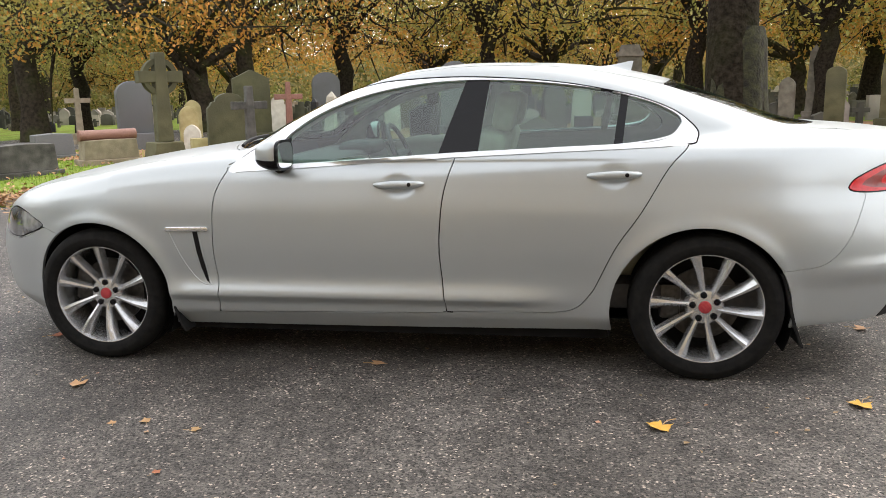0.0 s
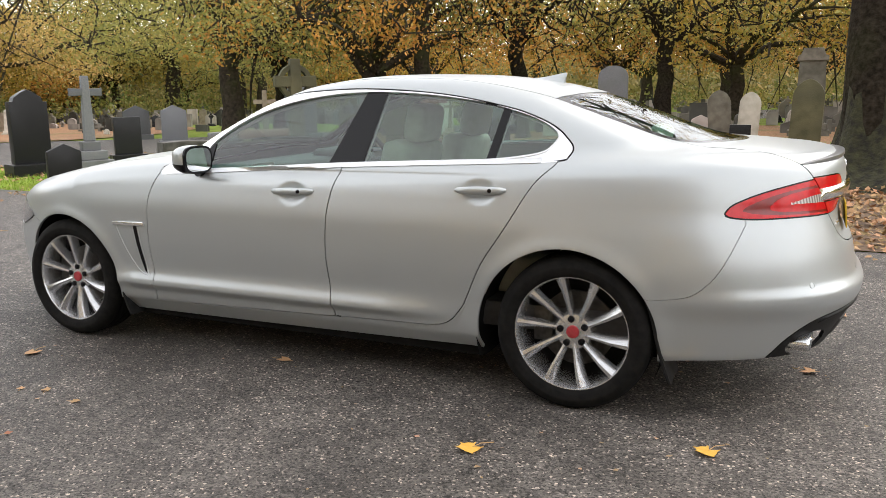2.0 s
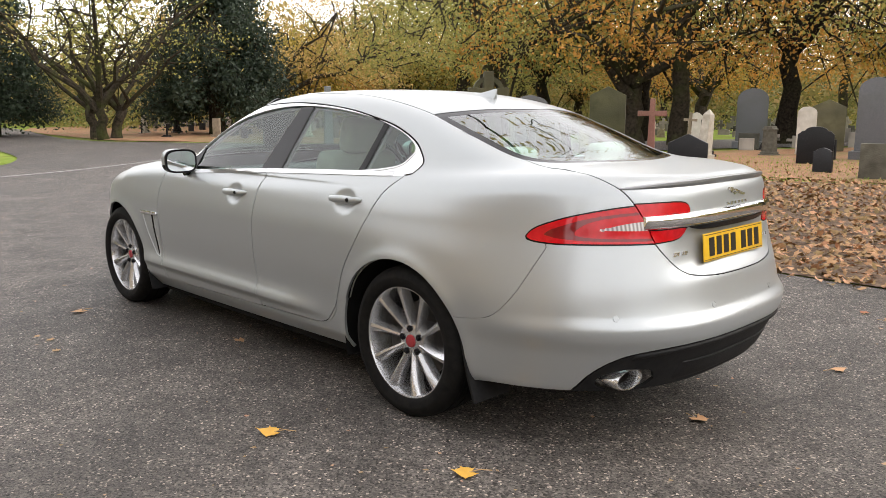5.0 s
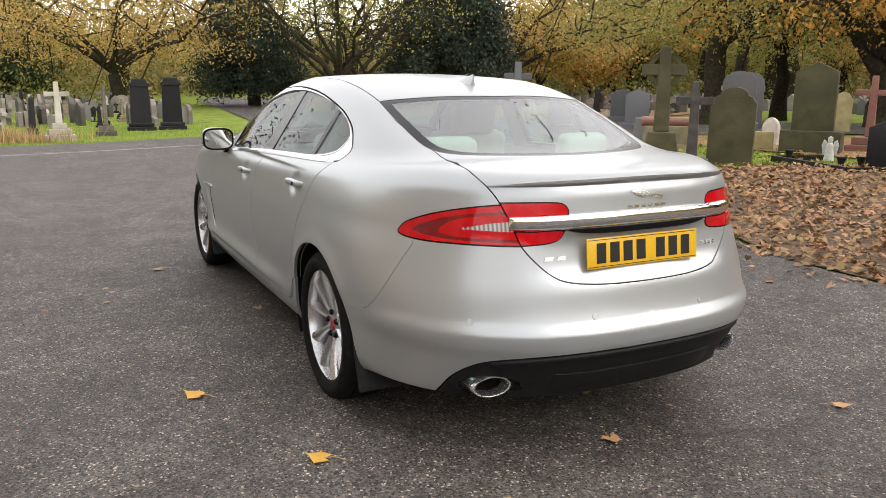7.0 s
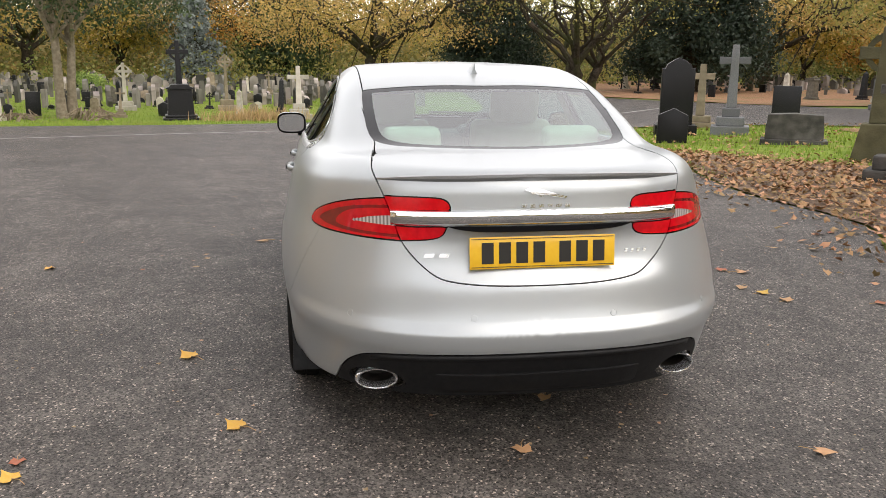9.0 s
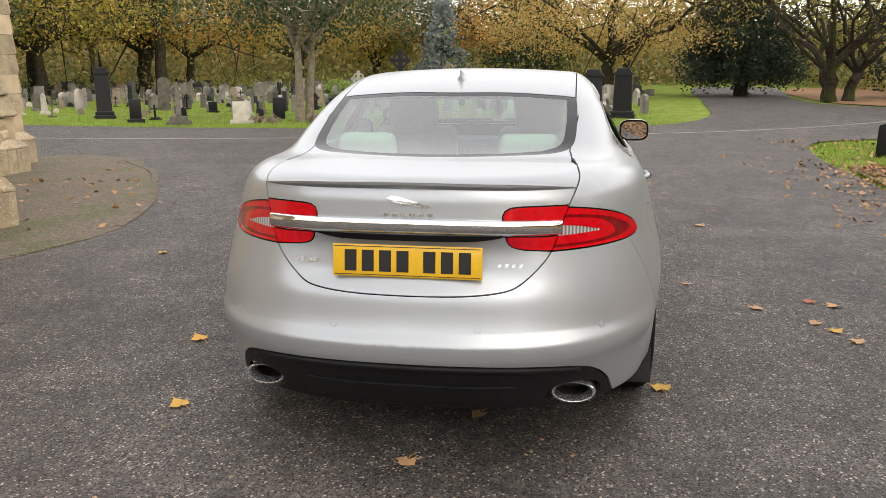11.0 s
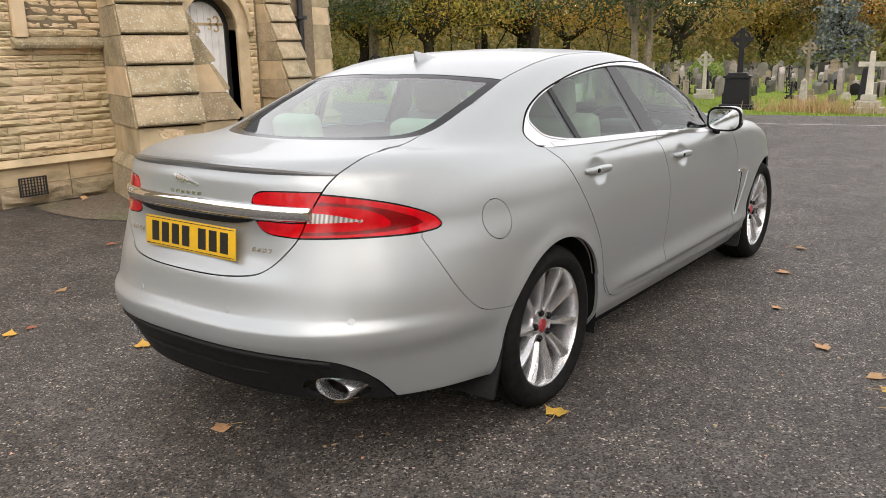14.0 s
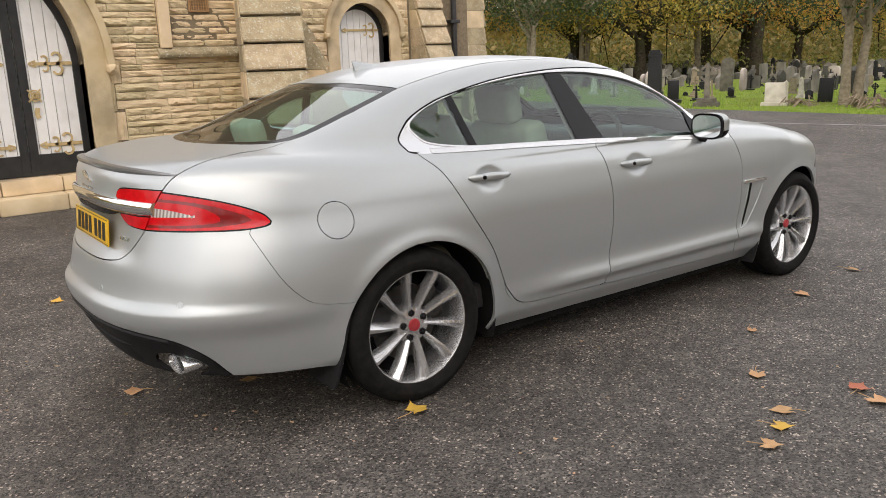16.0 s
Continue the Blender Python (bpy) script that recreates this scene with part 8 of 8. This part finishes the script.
rl = random.Random(77)
blades = [leaf_mesh("blade", 0.075 * rl.uniform(0.85, 1.1), 5 if k % 3 else 3, k + 1, (LEAF_TAN, LEAF_GOLD, LEAF_RED, LEAF_TAN, LEAF_GOLD, LEAF_TAN)[k % 6], rl.uniform(0.1, 0.45)) for k in range(12)]
bm = bmesh.new()
tube(bm, [(0, -0.008, 0.006), (0.008, -0.05, 0.010), (0.0, -0.10, 0.006)], [0.0022, 0.0018, 0.0022], 5)
stalk_me = mesh_of("stalk", bm, STALK)
SAYLEAF = {LEAF_TAN: "curled tan fallen leaf on the asphalt", LEAF_GOLD: "bright golden fallen leaf on the asphalt", LEAF_RED: "russet brown fallen leaf on the asphalt"}
SPOTS = [(0.94, -0.03), (-2.43, -1.64), (-2.3, -1.61), (-2.06, -1.66), (-2.03, -2.02), (-3.42, -0.56), (-2.84, -1.24), (0.59, -1.12), (-0.24, -1.43), (-1.52, -0.83), (1.12, 1.1), (1.2, 1.9), (0.82, 2.45), (1.1, 2.59), (1.0, 2.33), (0.48, 0.19), (0.9, -1.87), (-2.15, -2.67),
         (-0.73, 2.08), (-0.9, 2.02), (-1.4, 2.15), (-2.07, 2.79), (-2.53, 3.61), (-1.93, 3.35), (-0.59, 2.62), (-0.6, -3.38), (0.31, -2.45), (-6.74, 1.52), (-5.89, 1.64), (-4.72, 1.98), (-3.29, 1.1), (-3.92, 1.73), (-1.8, 1.33), (-1.29, 1.68), (0.09, 0.98), (0.77, -1.89), (-1.04, 1.96), (-2.57, 1.16), (-1.47, 2.04)]
GOLDEN = {(-0.24, -1.43), (0.59, -1.12), (0.09, 0.98), (-2.15, -2.67), (0.9, -1.87), (-0.9, 2.02)}
for k, (x, y) in enumerate(SPOTS):
    gold_ = (x, y) in GOLDEN
    me = rl.choice([b for b in blades if (b.materials[0] is LEAF_GOLD) == gold_])
    s = (0.45 if x < -2.0 and -2.1 < y < -1.6 else 1.0) * rl.uniform(0.8, 1.05) * (1.0 if gold_ else rl.uniform(0.6, 1.0))
    leaf = tagged(empty("fallen_leaf", pose(x, y, lie(x, y) + 0.003, 0, 0, rl.uniform(0, 360)) @ Matrix.Scale(s, 4)), SAYLEAF[me.materials[0]], "leaf", "leaves on the drive")
    b = new("blade", me)
    b.parent = leaf
    st = new("stalk", stalk_me)
    st.parent = leaf


def in_poly(pts):
    f = inside_of(pts, 3)
    return lambda x, y: f(x, y)


# leaf litter over the verge, thinning out on the drive and the lawn
rng = np.random.default_rng(9)
n = 95000
px, py = rng.uniform(-15, 14, n), rng.uniform(2.6, 14, n)
dist = in_poly(VERGE)(px, py)
chance = np.where(dist < 0, 0.72, np.clip(0.40 * np.exp(-dist / 0.45), 0, 1)) * np.where(py > 8, 0.75, 1)
chance = np.maximum(chance, np.where((py > 4.6) & (px < 0), 0.05, 0))
chance = np.where((py < 3.1), chance * 0.35, chance)
keep = rng.uniform(size=n) < chance
px, py, depth_ = px[keep], py[keep], dist[keep]
ax_, ay_ = rng.uniform(-8.6, -1.2, 140), rng.uniform(-6.6, -3.6, 140)
inside_ = in_poly([(-1.3, -5.6), (-1.4, -4.2), (-2.7, -3.75), (-4.0, -3.7), (-5.8, -4.5), (-7.4, -5.8), (-8.2, -6.6), (-6.0, -7.4), (-3.2, -6.2)])(ax_, ay_) < 0
px, py, depth_ = np.concatenate([px, ax_[inside_]]), np.concatenate([py, ay_[inside_]]), np.concatenate([depth_, np.zeros(inside_.sum())])
m = len(px)
seedpts = [np.array([(r * math.cos(a), r * math.sin(a), 0) for a, r in leaf_outline(3, random.Random(k))]) for k in range(6)]
verts, faces = [], []
count = 0
for i in range(m):
    q = seedpts[i % 6].copy() * rng.uniform(0.032, 0.062)
    rr = np.linalg.norm(q[:, :2], axis=1)
    q[:, 2] = rr * rng.uniform(-0.1, 0.7) * (0.4 + 0.6 * np.sin(2 * np.arctan2(q[:, 1], q[:, 0]) + rng.uniform(0, 6)))
    e = Euler((rng.normal() * 0.35, rng.normal() * 0.35, rng.uniform(0, 6.28))).to_matrix()
    q = q @ np.array(e).T
    q[:, 2] -= q[:, 2].min()
    z = lie(px[i], py[i]) + 0.008 + (rng.uniform(0, 0.05) if depth_[i] < -0.15 else 0)
    q += (px[i], py[i], z)
    k = len(q)
    c = q.mean(0)
    verts += [tuple(c)] + [tuple(t) for t in q]
    faces += [(count, count + 1 + j, count + 1 + (j + 1) % k) for j in range(k)]
    count += k + 1
litter = raw("leaf_litter", verts, faces, LITTER)
tagged(litter, "thick brown and tan fallen leaves on the verge", "leaf litter", kind="stuff")

# short grass on the lawns
n = 90000
gx = np.concatenate([rng.uniform(-17, 8, n // 2), -18.0 - 16 * rng.uniform(0, 1, n // 2) ** 1.6])
gy = np.concatenate([4.3 + 12 * rng.uniform(0, 1, n // 2) ** 1.4, rng.uniform(-32, 4, n // 2)])
off = np.minimum(in_poly(ROAD)(gx, gy), in_poly(VERGE)(gx, gy) + 0.0)
ok = (in_poly(ROAD)(gx, gy) > 0.0) & (in_poly(VERGE)(gx, gy) > -0.2)
gx, gy = gx[ok], gy[ok]
k = len(gx)
a = rng.uniform(0, 6.28, k)
hh = rng.uniform(0.03, 0.085, k)
w = rng.uniform(0.006, 0.014, k)
gz = np.array([lie(x, y) for x, y in zip(gx, gy)]) - 0.04
lean = rng.normal(size=(k, 2)) * 0.02
base = np.stack([gx, gy, gz], 1)
side = np.stack([np.cos(a) * w, np.sin(a) * w, np.zeros(k)], 1)
tip = base + np.stack([lean[:, 0], lean[:, 1], hh + 0.01], 1)
v = np.stack([base - side, base + side, tip], 1).reshape(-1, 3)
grass = raw("grass", v, np.arange(k * 3).reshape(k, 3), mat("grass_blades", (0.17, 0.28, 0.03), (0.28, 0.38, 0.06), 2, 0.7, vary=0.3, island=True, trans=0.3, spec=0.2))
tagged(grass, "short green lawn grass between the graves", "grass", kind="stuff")

# a clump of dry tan grass by the white cross
n = 900
cx, cy = rng.normal(size=n) * 0.28 - 20.3, rng.normal(size=n) * 0.75 - 2.6
cz = np.array([lie(x, y) for x, y in zip(cx, cy)]) - 0.03
base = np.stack([cx, cy, cz], 1)
a = rng.uniform(0, 6.28, n)
side = np.stack([np.cos(a), np.sin(a), np.zeros(n)], 1) * 0.012
tip = base + np.stack([rng.normal(size=n) * 0.12, rng.normal(size=n) * 0.12, rng.uniform(0.15, 0.5, n)], 1)
dry = raw("dry_grass", np.stack([base - side, base + side, tip], 1).reshape(-1, 3), np.arange(n * 3).reshape(n, 3), mat("dry_grass_blades", (0.36, 0.24, 0.10), (0.52, 0.38, 0.20), 3, 0.8, vary=0.3, island=True, trans=0.2))
tagged(dry, "clump of dry tan grass beside a white cross", "grass", kind="stuff")

# a pale worn seam across the drive
LINE = mat("pale_seam", (0.28, 0.27, 0.25), (0.42, 0.41, 0.39), 5, 0.8, stain=(3, 0.5, (0.09, 0.085, 0.08)))
q = spline([(-12.9, -14), (-13.3, -9), (-13.95, -6.2), (-14.6, -4.3), (-15.6, -0.8), (-16.6, 1.5), (-18.4, 5.0), (-20.7, 8.4), (-26, 13.5)], 8)
d = np.gradient(q, axis=0)
d /= np.linalg.norm(d, axis=1, keepdims=True)
nn_ = np.stack([-d[:, 1], d[:, 0]], 1) * 0.07
v = [(x, y, lie(x, y) + 0.006) for pair in zip(q - nn_, q + nn_) for x, y in pair]
seam = raw("road_seam", v, [(2 * i, 2 * i + 1, 2 * i + 3, 2 * i + 2) for i in range(len(q) - 1)], LINE)
tagged(seam, "pale worn seam across the asphalt", kind="structure")

CUT_WOOD = mat("cut_brushwood", (0.15, 0.11, 0.08), (0.29, 0.23, 0.16), 14, 0.9, bump=0.5, bscale=40)
# roots and stump beside the evergreen oak
for x, y, s in ((-20.9, -7.2, 1.0), (-20.7, -9.2, 0.8)):
    bm = bmesh.new()
    for k in range(26):
        a = rl.uniform(0, 6.28)
        r = rl.uniform(0.2, 0.75)
        tube(bm, [(r * math.cos(a), r * math.sin(a), -0.05), (r * 0.6 * math.cos(a + 0.5), r * 0.6 * math.sin(a + 0.5), rl.uniform(0.1, 0.38)), (r * 1.2 * math.cos(a + 1.0), r * 1.2 * math.sin(a + 1.0), rl.uniform(0.0, 0.2))], [0.03, 0.025, 0.01], 5)
    ob = tagged(part("brushwood", bm, CUT_WOOD), "heap of cut brown brushwood on the lawn", "brushwood")
    ob.matrix_world = pose(x, y, lie(x, y) - 0.02) @ Matrix.Scale(s, 4)

# crumbs of dead leaf and bark further over the drive
rc = np.random.default_rng(91)
n = 3600
gx, gy = rc.uniform(-17, 5, n), rc.uniform(-9, 3.4, n)
ok = (np.sin(gx * 1.7 + 2 * np.sin(gy * 0.9)) * np.cos(gy * 1.3 + gx * 0.4) + rc.uniform(-0.9, 0.9, n) > 0) & ((gy > -5.2) | (gx < -9.5))
gx, gy = gx[ok], gy[ok]
n = len(gx)
a = rc.uniform(0, 6.28, (n, 1)) + np.array([[0, 1.3, 3.0, 4.6]])
r = rc.uniform(0.004, 0.013, (n, 1)) * rc.uniform(0.5, 1.4, (n, 4))
gz = np.array([lie(x, y) for x, y in zip(gx, gy)])[:, None] + 0.003 + rc.uniform(0, 0.006, (n, 4))
v = np.stack([gx[:, None] + r * np.cos(a), gy[:, None] + r * np.sin(a), gz], 2).reshape(-1, 3)
crumbs = raw("leaf_crumbs", v, np.arange(n * 4).reshape(n, 4), mat("leaf_crumb", (0.30, 0.18, 0.09), (0.50, 0.36, 0.22), 30, 0.8, vary=0.5, island=True))
tagged(crumbs, "crumbs of dead leaf and bark strewn on the asphalt", "leaf litter", kind="stuff")

# loose grit and leaf crumbs on the drive
rq = np.random.default_rng(71)
n = 9000
gx, gy = rq.uniform(-9, 4.5, n), rq.uniform(-4.6, 4.0, n)
a = rq.uniform(0, 6.28, (n, 1)) + np.array([[0, 2.09, 4.19]])
r = (rq.uniform(0.0012, 0.0032, (n, 1)) * np.where(rq.uniform(size=(n, 1)) < 0.05, 2.2, 1.0)) * rq.uniform(0.7, 1.3, (n, 3))
gz = np.array([lie(x, y) for x, y in zip(gx, gy)])
foot = np.stack([gx[:, None] + r * np.cos(a), gy[:, None] + r * np.sin(a), np.repeat(gz[:, None], 3, 1)], 2)
peak = np.stack([gx, gy, gz + r.mean(1) * 1.1], 1)[:, None, :]
v = np.concatenate([foot, peak], 1).reshape(-1, 3)
k = np.arange(n)[:, None] * 4
f = np.concatenate([k + np.array([[0, 1, 3]]), k + np.array([[1, 2, 3]]), k + np.array([[2, 0, 3]])])
grit = raw("grit", v, f, mat("pale_grit", (0.28, 0.26, 0.23), (0.45, 0.43, 0.40), 30, 0.8, vary=0.5, island=True))
tagged(grit, "loose pale grit scattered on the asphalt", "grit", kind="stuff")
